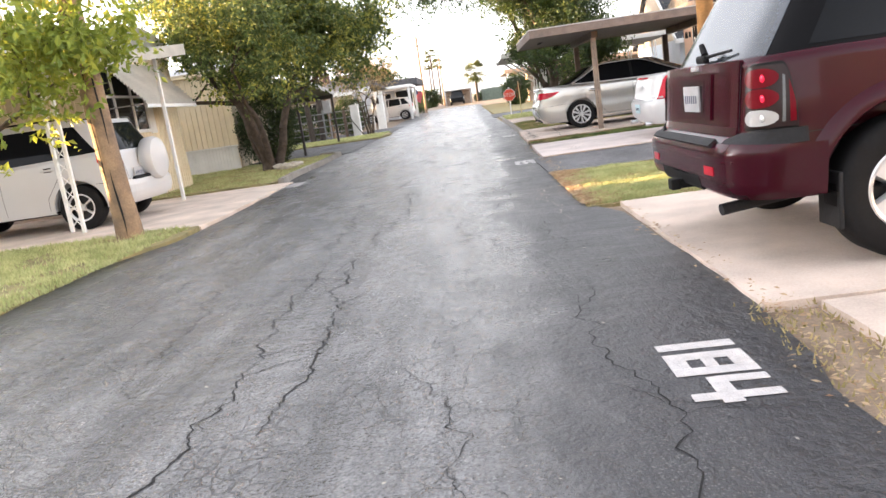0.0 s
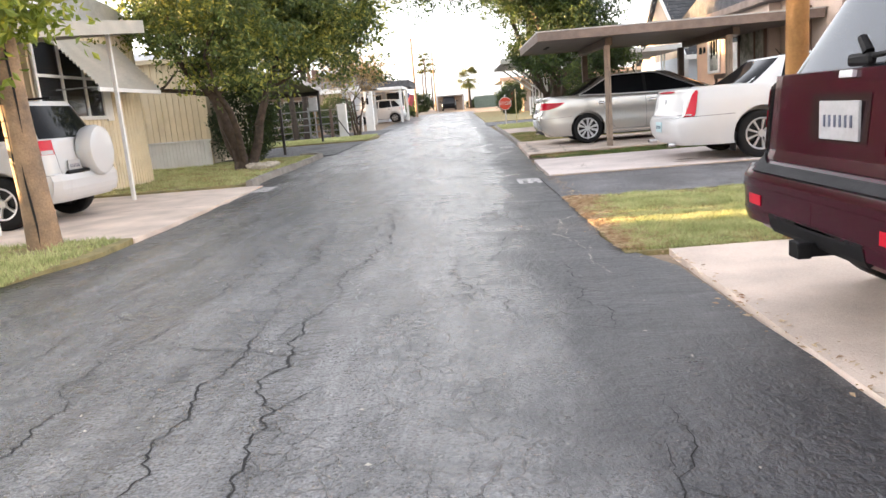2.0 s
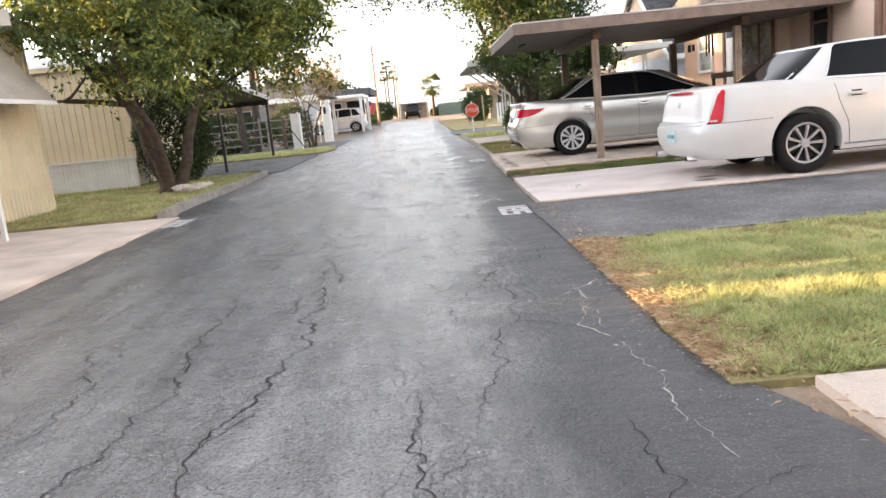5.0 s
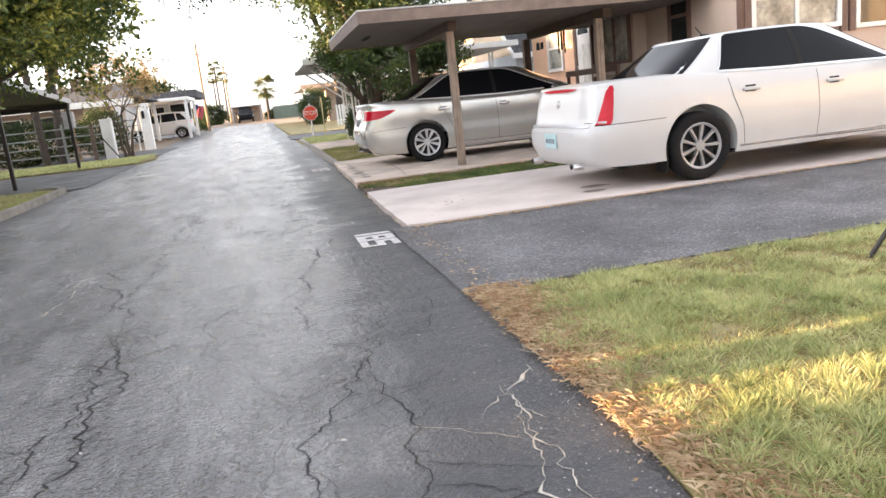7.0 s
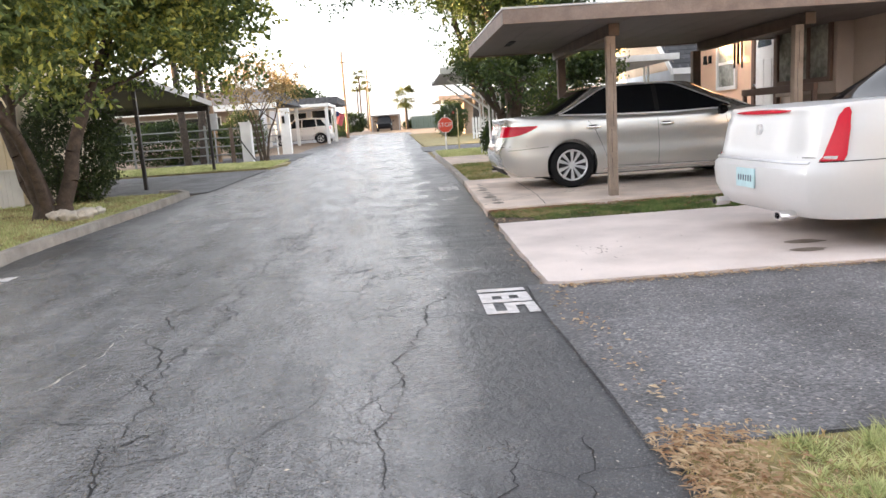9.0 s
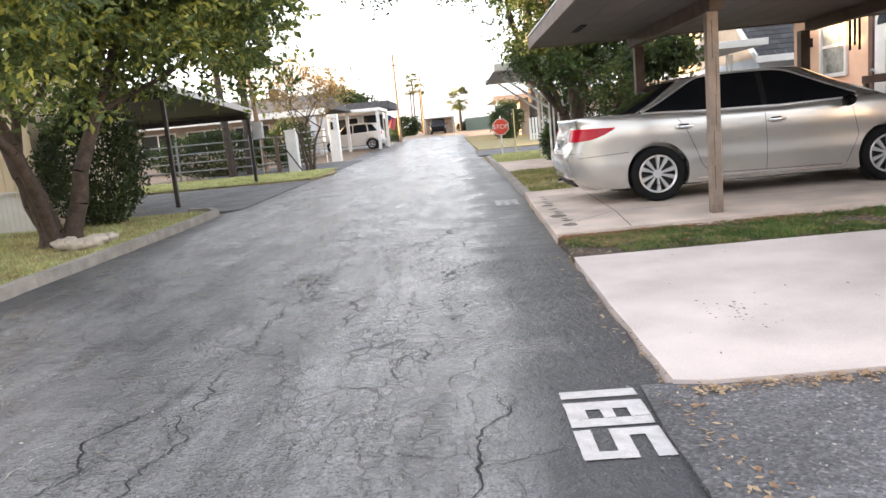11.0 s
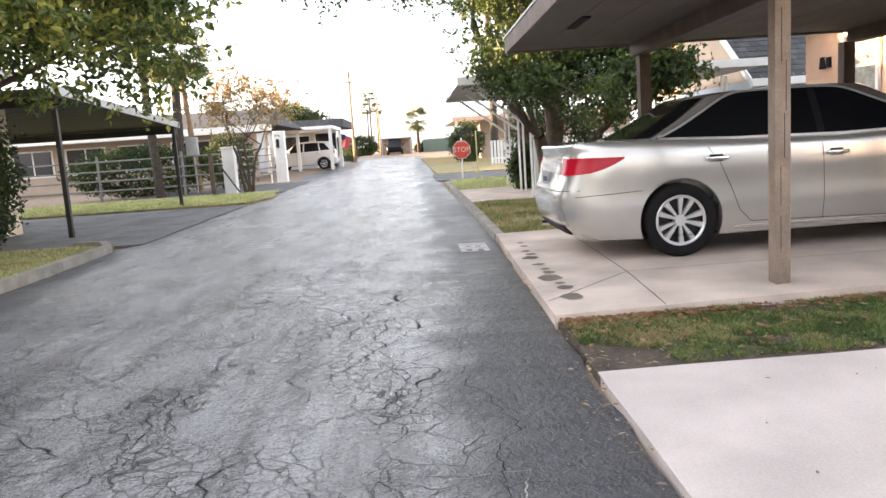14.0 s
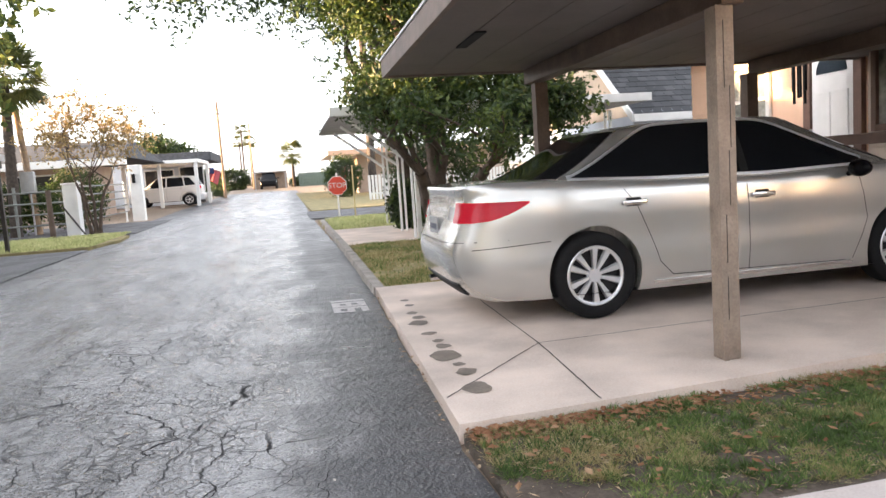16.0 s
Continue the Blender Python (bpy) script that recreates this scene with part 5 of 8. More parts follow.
def crack(a, b, width, wander, seed, mat=CRACK, branches=0):
    """A jagged crack from a to b."""
    bm = bmesh.new()

    def run(a, b, width, wander, seed):
        a, b = Vector((*a, 0)), Vector((*b, 0))
        n = max(4, int((b - a).length / 0.03))
        side = Vector((-(b - a).y, (b - a).x, 0)).normalized()
        last = None
        pts = []
        jolt = random.Random(int(seed * 977))
        for k in range(n + 1):
            t = k / n
            env = min(1, 4 * t, 4 * (1 - t))
            o = env * wander * (noise.noise(Vector((t * (b - a).length * 0.8, seed, 0))) + 0.45 * noise.noise(Vector((t * (b - a).length * 3.5, seed, 5))) + 0.25 * noise.noise(Vector((t * (b - a).length * 11, seed, 9))))
            p = a.lerp(b, t) + side * (o + jolt.uniform(-0.011, 0.011)) + (b - a).normalized() * jolt.uniform(-0.008, 0.008)
            w = width * (0.35 + 0.9 * abs(noise.noise(Vector((t * (b - a).length * 5, seed, 2))))) * min(1, 6 * t + 0.2, 6 * (1 - t) + 0.2)
            if mat is STRAW_CRACK:
                w *= max(0.0, 1.1 + 2.6 * noise.noise(Vector((t * (b - a).length * 14, seed, 7))))
            z = road_z(p.x, p.y) + 0.0025
            now = (bm.verts.new((*(p - side * w)[:2], z)), bm.verts.new((*(p + side * w)[:2], z)))
            if last:
                bm.faces.new((last[0], last[1], now[1], now[0]))
            last = now
            pts.append(p)
        return pts

    pts = run(a, b, width, wander, seed)
    rng = random.Random(int(seed * 100))
    for k in range(branches):
        p = rng.choice(pts)
        ang = rng.uniform(0, 2 * math.pi)
        ln = rng.uniform(0.15, 0.6)
        run((p.x, p.y), (p.x + math.cos(ang) * ln, p.y + math.sin(ang) * ln * 0.7), width * 0.5, 0.06, seed + k + 1)
    return tagged(mesh_object("crack", bm, mat), "long jagged crack in the asphalt", "crack", "road cracks", "stuff")


CRACKS = [((-0.9, 1.4), (-0.95, 6.0), 0.010), ((-0.95, 6.0), (-1.2, 9.6), 0.008), ((-0.6, 2.8), (-0.62, 6.3), 0.012), ((-0.62, 6.3), (-0.65, 10.5), 0.011), ((-0.65, 10.5), (-0.75, 13.4), 0.009),
          ((-1.5, 3.5), (-1.5, 6.2), 0.007), ((-1.5, 6.2), (-1.7, 8.6), 0.006), ((-2.1, 5.2), (-2.1, 8.4), 0.006), ((0.1, 7.3), (0.45, 5.65), 0.009), ((0.45, 5.65), (0.75, 5.6), 0.005), ((0.33, 6.9), (0.6, 9.2), 0.008),
          ((0.6, 9.2), (0.85, 10.2), 0.006), ((0.86, 6.9), (0.9, 5.4), 0.006), ((0.3, 8.2), (0.6, 9.4), 0.008), ((0.6, 9.4), (1.1, 10.3), 0.006), ((-0.7, 8.6), (-0.74, 10.6), 0.008), ((-0.87, 10.8), (-0.85, 13.1), 0.008),
          ((-0.85, 13.1), (-0.6, 16.8), 0.007), ((0.38, 9.9), (0.31, 10.8), 0.007), ((0.43, 10.7), (0.77, 12.7), 0.008), ((-0.2, 14.0), (-0.12, 14.9), 0.009), ((0.36, 13.2), (0.36, 13.8), 0.007), ((0.08, 15.6), (0.45, 17.3), 0.008),
          ((-0.6, 15.0), (-0.5, 16.0), 0.007), ((0.9, 14.3), (0.92, 16.8), 0.006), ((0.5, 13.9), (0.42, 14.6), 0.007), ((-0.8, 17.3), (0.0, 20.7), 0.007), ((0.05, 16.4), (0.58, 18.3), 0.008), ((0.58, 18.3), (1.1, 18.7), 0.006),
          ((-1.0, 18.4), (-0.65, 21.7), 0.007), ((0.3, 19.3), (0.31, 20.6), 0.006), ((0.85, 16.6), (0.92, 17.2), 0.006), ((0.75, 1.5), (0.9, 4.6), 0.006), ((-2.6, 2.5), (-1.9, 5.5), 0.005), ((0.2, 2.2), (-0.1, 3.4), 0.005)]
for k, (a, b, w) in enumerate(CRACKS):
    crack(a, b, w * 0.82, 0.24, k * 3.7 + 1.3, branches=3 + int((Vector(b) - Vector(a)).length))
short = random.Random(17)
for k in range(60):
    x, y = short.uniform(-2.2, 0.75), short.uniform(12.5, 24.0)
    ln, turn = short.uniform(0.25, 1.1), short.gauss(0.25, 0.4)
    crack((x, y), (x + math.sin(turn) * ln, y + math.cos(turn) * ln), short.uniform(0.003, 0.0052), 0.22, 400 + k * 1.7, branches=2)
for k, (a, b) in enumerate([((1.04, 7.9), (1.06, 8.8)), ((1.06, 8.7), (1.25, 9.2)), ((1.3, 7.8), (1.31, 8.8)), ((0.75, 13.6), (1.0, 14.6)), ((1.08, 8.7), (1.05, 6.8)), ((-1.3, 11.2), (-1.2, 12.5))]):
    crack(a, b, 0.0052, 0.18, 200 + k * 2.3, STRAW_CRACK, 2)


def blob(x, y, rx, ry, z, seed, mat, name, label):
    bm = bmesh.new()
    vs = []
    for k in range(22):
        a = 2 * math.pi * k / 22
        q = 1 + 0.35 * noise.noise(Vector((math.cos(a) * 1.3, math.sin(a) * 1.3, seed)))
        vs.append(bm.verts.new((x + rx * q * math.cos(a), y + ry * q * math.sin(a), z)))
    bm.faces.new(vs)
    return tagged(mesh_object(name, bm, mat), label, "stain", "stains on the slabs", "stuff")


for k, (x, y, r) in enumerate([(1.73, 17.14, 0.085), (1.75, 17.48, 0.065), (1.74, 17.66, 0.039), (1.71, 17.92, 0.11), (1.75, 18.17, 0.054), (1.75, 18.34, 0.042), (1.74, 18.6, 0.056), (1.73, 19.02, 0.075), (1.77, 19.24, 0.06), (1.75, 19.46, 0.05), (1.79, 19.84, 0.045), (1.79, 20.12, 0.042)]):
    blob(x, y, r, r * 1.15, 0.0635, k * 2.1, OIL, "oil_stain", "brown oil stain on the carport slab")
for k, (x, y, r) in enumerate([(3.64, 13.3, 0.12), (3.5, 12.98, 0.1)]):
    blob(x, y, r * 1.3, r * 0.7, 0.0235, 40 + k, OIL, "oil_stain", "dark oil stain on the pale slab")


def groove(a, b, z, w=0.008):
    bm = bmesh.new()
    a, b = Vector((*a, 0)), Vector((*b, 0))
    s = Vector((-(b - a).y, (b - a).x, 0)).normalized() * w / 2
    n = 24
    rows = []
    for k in range(n + 1):
        p = a.lerp(b, k / n) + s * 1.2 * noise.noise(Vector((k * 0.7, a.x, a.y)))
        rows.append((bm.verts.new((p.x - s.x, p.y - s.y, z)), bm.verts.new((p.x + s.x, p.y + s.y, z))))
    for p, q in zip(rows, rows[1:]):
        bm.faces.new((p[0], p[1], q[1], q[0]))
    return tagged(mesh_object("slab_joint", bm, CRACK), "thin dark joint in the concrete", "joint", "slab joints", "stuff")


for a, b in [((2.48, 20.9), (2.37, 17.95)), ((2.37, 17.95), (2.26, 16.7)), ((1.53, 17.04), (2.37, 17.95)), ((2.37, 17.95), (7.0, 18.13))]:
    groove(a, b, 0.0625)
groove((5.0, 12.6), (5.0, 15.5), 0.0225)
groove((-3.6, 12.3), (-9, 12.4), 0.0065)


# ---- grass ----
def blades(name, label, x0, x1, y0, y1, count, h, mat, z=0.03, seed=1, bare=0.0, keep=None, width=0.006):
    r = np.random.RandomState(seed)
    pts = []
    while len(pts) < count:
        x, y = r.uniform(x0, x1), r.uniform(y0, y1)
        if keep and not keep(x, y):
            continue
        if bare and noise.noise(Vector((x * 1.6, y * 1.6, seed))) + 0.5 * noise.noise(Vector((x * 5, y * 5, seed))) < bare - 0.4:
            if r.rand() > 0.12:
                continue
        pts.append((x, y))
    p = np.array(pts)
    n = len(p)
    ang = r.uniform(0, 2 * np.pi, n)
    hh = h * r.uniform(0.45, 1.3, n)
    lean = r.uniform(0.2, 1.0, n) * hh
    la = r.uniform(0, 2 * np.pi, n)
    zz = np.array([z + rise(a, b) for a, b in pts]) - 0.004
    w = width * r.uniform(0.7, 1.4, n)
    v = np.zeros((n, 3, 3))
    v[:, 0] = np.stack([p[:, 0] - w * np.cos(ang), p[:, 1] - w * np.sin(ang), zz], 1)
    v[:, 1] = np.stack([p[:, 0] + w * np.cos(ang), p[:, 1] + w * np.sin(ang), zz], 1)
    v[:, 2] = np.stack([p[:, 0] + lean * np.cos(la), p[:, 1] + lean * np.sin(la), zz + hh], 1)
    me = bpy.data.meshes.new(name)
    me.from_pydata(v.reshape(-1, 3).tolist(), [], np.arange(3 * n).reshape(-1, 3).tolist())
    me.materials.append(mat)
    return tagged(new(name, me), label, "grass", kind="stuff")


def tufts(name, label, x0, x1, y0, y1, clumps, per, h, spread, mat, z, seed, keep=None, width=0.0032):
    """Mown turf as small bushy clumps: blades fan out from each clump's root, short and tall clumps mixed."""
    r = np.random.RandomState(seed)
    cs = []
    while len(cs) < clumps:
        x, y = r.uniform(x0, x1), r.uniform(y0, y1)
        if keep and not keep(x, y):
            continue
        q = noise.noise(Vector((x * 1.3, y * 1.3, seed))) + 0.6 * noise.noise(Vector((x * 4.5, y * 4.5, seed)))
        if q < -0.42 and r.rand() > 0.25:
            continue
        cs.append((x, y, 0.75 + 0.45 * q))
    c = np.repeat(np.array(cs), per, axis=0)
    n = len(c)
    la = r.uniform(0, 2 * np.pi, n)
    out = np.abs(r.normal(0, 0.5, n)) * spread
    px, py = c[:, 0] + out * 0.6 * np.cos(la), c[:, 1] + out * 0.6 * np.sin(la)
    hh = h * c[:, 2] * r.uniform(0.5, 1.2, n) * (1.1 - 0.35 * np.minimum(1.5, out / spread))
    ang = la + np.pi / 2 + r.normal(0, 0.7, n)
    w = width * r.uniform(0.7, 1.5, n)
    zz = np.array([z + rise(a, b) for a, b, _ in c]) - 0.004
    tx, ty = px + (out + hh * 0.5) * np.cos(la), py + (out + hh * 0.5) * np.sin(la)
    v = np.zeros((n, 3, 3))
    v[:, 0] = np.stack([px - w * np.cos(ang), py - w * np.sin(ang), zz], 1)
    v[:, 1] = np.stack([px + w * np.cos(ang), py + w * np.sin(ang), zz], 1)
    v[:, 2] = np.stack([tx, ty, zz + hh], 1)
    me = bpy.data.meshes.new(name)
    me.from_pydata(v.reshape(-1, 3).tolist(), [], np.arange(3 * n).reshape(-1, 3).tolist())
    me.materials.append(mat)
    return tagged(new(name, me), label, "grass", kind="stuff")


def flakes(name, label, count, place, size, mat, seed, z=0.035, slim=0.45):
    """Fallen leaves and straw, each a small bent flake."""
    r = np.random.RandomState(seed)
    vs, fs = [], []
    for _ in range(count):
        x, y = place(r)
        a, s = r.uniform(0, 6.28), size * r.uniform(0.5, 1.4)
        z0 = z + rise(x, y) + r.uniform(0, 0.008)
        c, d = math.cos(a), math.sin(a)
        i = len(vs)
        lift = r.uniform(0.1, 0.5) * s
        for u, w, up in ((-s, 0, 0), (0, -s * slim, lift), (s, 0, 0.2 * s), (0, s * slim, lift * 0.3)):
            vs.append((x + u * c - w * d, y + u * d + w * c, z0 + up))
        fs.append((i, i + 1, i + 2, i + 3))
    me = bpy.data.meshes.new(name)
    me.from_pydata(vs, [], fs)
    me.materials.append(mat)
    return tagged(new(name, me), label, "fallen leaves", kind="stuff")


ON_LAWN = lambda x, y: x > 1.42 + 0.14 * noise.noise(Vector((0, y * 3, 2))) + 0.3 * max(0, y - 9.1) and y < 10.06 + 0.06 * noise.noise(Vector((x * 4, 0, 7)))
tufts("grass", "pale green mown lawn in small clumps", 1.3, 6.5, 7.1, 10.2, 4200, 40, 0.055, 0.075, GRASS_BLADE, -0.01, 3, ON_LAWN)
blades("dry_grass", "straw among the lawn", 1.32, 5.5, 7.1, 10.08, 20000, 0.03, GRASS_DRY, -0.01, 4, 0.1)
flakes("fallen_leaves", "brown leaf litter along the lawn edge", 2200, lambda r: ((1.36 + abs(r.normal(0, 0.2)), r.uniform(9.0, 10.25)) if r.rand() < 0.6 else (1.3 + abs(r.normal(0, 0.1)), r.uniform(7.2, 9.5))), 0.0115, LITTER, 5, -0.004)
flakes("straw", "dry straw along the lawn edge", 5200, lambda r: (1.29 + abs(r.normal(0, 0.17)) + 0.12 * max(0, r.uniform(-1, 1)), r.uniform(7.15, 10.2)), 0.024, LITTER, 25, -0.002, 0.09)
flakes("fallen_leaves", "brown leaf litter at the foot of the pale slab", 1500, lambda r: (r.uniform(1.5, 7.0), 12.5 + r.normal(0, 0.035)), 0.016, LITTER, 6, 0.006)
ON_STRIP = lambda x, y: not (x < 2.0 - 0.8 * (y - 15.6) + 0.2 * noise.noise(Vector((y * 5, x * 5, 1))) and y < 16.3) and noise.noise(Vector((x * 2.2, y * 3.0, 4))) > -0.38
tufts("grass", "dark green clumps on the narrow strip", 1.55, 7.2, 15.62, 16.68, 3000, 20, 0.05, 0.05, LEAF_TUFT, 0.012, 8, ON_STRIP, 0.0035)
tufts("dry_grass", "straw coloured grass on the narrow strip", 1.55, 7.2, 15.62, 16.7, 1900, 16, 0.04, 0.05, GRASS_DRY, 0.012, 7, lambda x, y: ON_STRIP(x, y) and noise.noise(Vector((x * 1.4, y * 2.0, 14))) > 0.0, 0.003)
flakes("fallen_leaves", "russet leaves heaped along the slab edge", 620, lambda r: (lambda x: (x, 16.6 + 0.03 * (x - 1.5) - abs(r.normal(0, 0.09))))(1.52 + abs(r.normal(0, 1.5))), 0.024, LEAF_RUSSET, 9, 0.03)
flakes("fallen_leaves", "scattered russet leaves among the strip grass", 130, lambda r: (r.uniform(1.55, 5.0), r.uniform(15.7, 16.6)), 0.026, LEAF_RUSSET, 29, 0.045)
flakes("soil_crumbs", "dark crumbs and chaff on the bare soil", 5200, lambda r: (r.uniform(1.5, 2.7), r.uniform(15.58, 16.6)), 0.0075, DIRT_DARK, 30, 0.014)
flakes("straw", "dry straw on the bare soil", 1100, lambda r: (r.uniform(1.5, 4.5), r.uniform(15.6, 16.62)), 0.02, LITTER, 31, 0.016, 0.09)
blades("grass", "grass beside the carport", 1.75, 5.5, 21.1, 26.0, 16000, 0.05, GRASS_DRY, 0.03, 10, 0.2)
blades("grass", "green grass beside the carport", 1.75, 5.5, 21.1, 26.0, 12000, 0.05, LEAF_TUFT, 0.03, 11, 0.45)
blades("grass", "corner grass by the stop sign", 1.7, 6.5, 29.7, 34.0, 14000, 0.06, GRASS_BLADE, 0.03, 12, width=0.012)
blades("grass", "verge by the leaning pole", -6.5, -3.45, 4.5, 9.5, 22000, 0.06, GRASS_BLADE, 0.02, 13, 0.2)
blades("grass", "lawn round the big tree", -9.0, -3.98, 15.1, 23.1, 30000, 0.05, GRASS_BLADE, 0.03, 14, 0.3, width=0.008)
blades("dry_grass", "dry grass and leaves under the tree", -7.0, -3.98, 15.1, 23.1, 12000, 0.04, GRASS_DRY, 0.03, 15, 0.1, width=0.008)
blades("grass", "bright verge before the gate", -11, -3.6, 30.5, 34.7, 20000, 0.06, GRASS_BLADE, 0.04, 16, width=0.014)
flakes("fallen_leaves", "crumbs and leaves along the street edge", 900, lambda r: ((lambda y: (right_edge(y) + r.normal(0.03, 0.06), y))(r.uniform(2.2, 21))), 0.016, LITTER, 17, 0.0)
flakes("pale_chips", "small pale chips scattered over the asphalt", 420, lambda r: (r.uniform(-3.2, 1.4), r.uniform(1.0, 22)), 0.011, STRAW_CRACK, 18, 0.0)
flakes("pale_chips", "pale crumbs along the frayed edge of the street", 1500, lambda r: ((lambda y: (right_edge(y) - abs(r.normal(0.02, 0.17)), y))(r.uniform(6.8, 20.5))), 0.0055, STRAW_CRACK, 26, -0.014)
flakes("dark_specks", "dark specks and droppings on the pale slab", 60, lambda r: (2.06 + r.normal(0, 0.09), 13.55 + r.normal(0, 0.14)) if r.rand() < 0.7 else (r.uniform(1.6, 3.2), r.uniform(12.8, 15.4)), 0.012, OIL, 27, 0.021)
flakes("pale_chips", "pale grit on the worn driveway", 1500, lambda r: (r.uniform(1.4, 7.0), r.uniform(10.15, 12.4)), 0.008, STRAW_CRACK, 23, 0.001)
blades("weeds", "weeds in the dirt by the street", 1.48, 1.85, 2.0, 3.7, 500, 0.03, GRASS_DRY, -0.02, 19)
flakes("fallen_leaves", "leaf crumbs on the dirt", 500, lambda r: (r.uniform(1.5, 1.85), r.uniform(1.0, 3.7)), 0.016, LITTER, 20, -0.03)


# ---- trees ----
def leaf_mesh(name, centres, size, mat, parent, seed, droop=0.3, aspect=0.45):
    r = np.random.RandomState(seed)
    c = np.array(centres)
    n = len(c)
    d = r.normal(0, 1, (n, 3))
    d[:, 2] -= droop
    d /= np.linalg.norm(d, axis=1)[:, None]
    q = r.normal(0, 1, (n, 3))
    s = np.cross(d, q)
    s /= np.linalg.norm(s, axis=1)[:, None] + 1e-9
    ln = (size * r.uniform(0.6, 1.3, n))[:, None]
    up = np.cross(s, d) * ln * 0.12
    v = np.stack([c, c + d * ln * 0.5 + s * ln * aspect * 0.5 + up, c + d * ln, c + d * ln * 0.5 - s * ln * aspect * 0.5 + up], 1)
    me = bpy.data.meshes.new(name)
    f = np.arange(4 * n).reshape(-1, 4).tolist()
    me.from_pydata(v.reshape(-1, 3).tolist(), [], f)
    me.materials.append(mat)
    ob = new(name, me)
    ob.parent = parent
    return ob


def grow(bm, rng, p, d, length, r, depth, tips, spread=0.7, lift=0.15, sides=7):
    """A limb that bends, tapers and forks."""
    n = 4
    for k in range(n):
        nd = (d + Vector((rng.gauss(0, 0.13), rng.gauss(0, 0.13), rng.gauss(lift * 0.3, 0.08)))).normalized()
        q = p + nd * length / n
        r1 = r * (1 - 0.09)
        add_tube(bm, p, q, r, r1, sides, cap=False)
        p, d, r = q, nd, r1
        if depth <= 1 or (depth == 2 and k > 1):
            tips.append((p.copy(), max(0.3, length * 0.5)))
    if depth == 0:
        tips.append((p.copy(), length * 0.6))
        return
    for _ in range(rng.choice((2, 3, 3))):
        nd = (d + Vector((rng.gauss(0, spread), rng.gauss(0, spread), rng.gauss(lift, spread * 0.5)))).normalized()
        grow(bm, rng, p, nd, length * rng.uniform(0.62, 0.85), r * rng.uniform(0.55, 0.72), depth - 1, tips, spread, lift, max(4, sides - 1))


def tree(name, label, at, stems, depth, leaf, leaf_size, per_tip, seed, trunk_mat=None, spread=0.7, cloud=0.45, droop=0.3, lift=0.15, clip=None, skirt=0.0, fill=(), limbs=()):
    """stems: (offset x, y, lean x, y, length, radius); fill: lobes of the crown; limbs: bent boughs and their two radii."""
    t = thing(name, label, "tree", at)
    rng = random.Random(seed)
    bm = bmesh.new()
    tips = []
    for ox, oy, lx, ly, ln, r in stems:
        base = Vector((ox, oy, -0.05))
        add_tube(bm, base, base + Vector((lx * 0.1, ly * 0.1, 0.25)), r * 1.5, r, 10, cap=False)
        grow(bm, rng, base + Vector((lx * 0.1, ly * 0.1, 0.25)), Vector((lx, ly, 1)).normalized(), ln, r, depth, tips, spread, lift)
    wood = bm
    cs = []
    low = [(p - Vector((0, 0, rng.uniform(0.5, 1.3))), ln) for p, ln in tips if p.z > 1.9 and rng.random() < skirt]
    for cx, cy, cz, rx, ry, rz, n in fill:
        for _ in range(n):
            d = Vector((rng.gauss(0, 1), rng.gauss(0, 1), rng.gauss(0, 1))).normalized() * rng.uniform(0.35, 1.0)
            q = 1 + 0.35 * noise.noise(d * 2.6 + Vector((seed, 0, 0)))
            low.append((Vector((cx + d.x * rx * q, cy + d.y * ry * q, cz + d.z * rz * q)), 0.5))
    for p, ln in tips + low:
        if clip and not clip(p):
            continue
        for _ in range(max(1, per_tip // 9)):
            g = Vector((rng.gauss(0, 1), rng.gauss(0, 1), rng.gauss(0, 0.8)))
            root = p + g * ln * cloud
            d = Vector((rng.gauss(0, 1), rng.gauss(0, 1), rng.gauss(-droop, 0.5))).normalized()
            side = d.cross(Vector((rng.gauss(0, 0.4), rng.gauss(0, 0.4), 1))).normalized()
            for k in range(9):
                u = leaf_size * 0.36 * k
                cs.append(root + d * u + side * leaf_size * 0.22 * (1 if k % 2 else -1) - Vector((0, 0, 0.03 * u * k * 0.5)))
    for line, r0, r1 in limbs:
        for (a, b), k in zip(zip(line, line[1:]), range(len(line))):
            f0, f1 = k / (len(line) - 1), (k + 1) / (len(line) - 1)
            add_tube(wood, a, b, r0 + (r1 - r0) * f0, r0 + (r1 - r0) * f1, 8, cap=False)
    part("trunk", wood, trunk_mat or BARK, t, smooth=True)
    leaf_mesh("crown", cs, leaf_size, leaf, t, seed, aspect=0.5)
    return t


def shrub(name, label, at, rx, ry, h, count, leaf, size, seed, stems=9):
    t = thing(name, label, "shrub", at)
    rng = random.Random(seed)
    bm = bmesh.new()
    for k in range(stems):
        a = rng.uniform(0, 6.28)
        add_tube(bm, (0.1 * math.cos(a), 0.1 * math.sin(a), -0.05), (rx * 0.6 * math.cos(a), ry * 0.6 * math.sin(a), h * rng.uniform(0.5, 0.85)), 0.02, 0.008, 5)
    part("stems", bm, BARK, t)
    cs = []
    while len(cs) < count:
        d = Vector((rng.gauss(0, 1), rng.gauss(0, 1), rng.gauss(0, 1))).normalized()
        q = rng.uniform(0.45, 1.0) ** 0.5
        bump = 1 + 0.28 * noise.noise(d * 2.3 + Vector((seed, 0, 0))) + 0.15 * noise.noise(d * 6 + Vector((seed, 3, 0)))
        cs.append(Vector((d.x * rx * q * bump, d.y * ry * q * bump, max(0.03, h * 0.5 + d.z * h * 0.52 * q * bump))))
    leaf_mesh("crown", cs, size, leaf, t, seed)
    return t


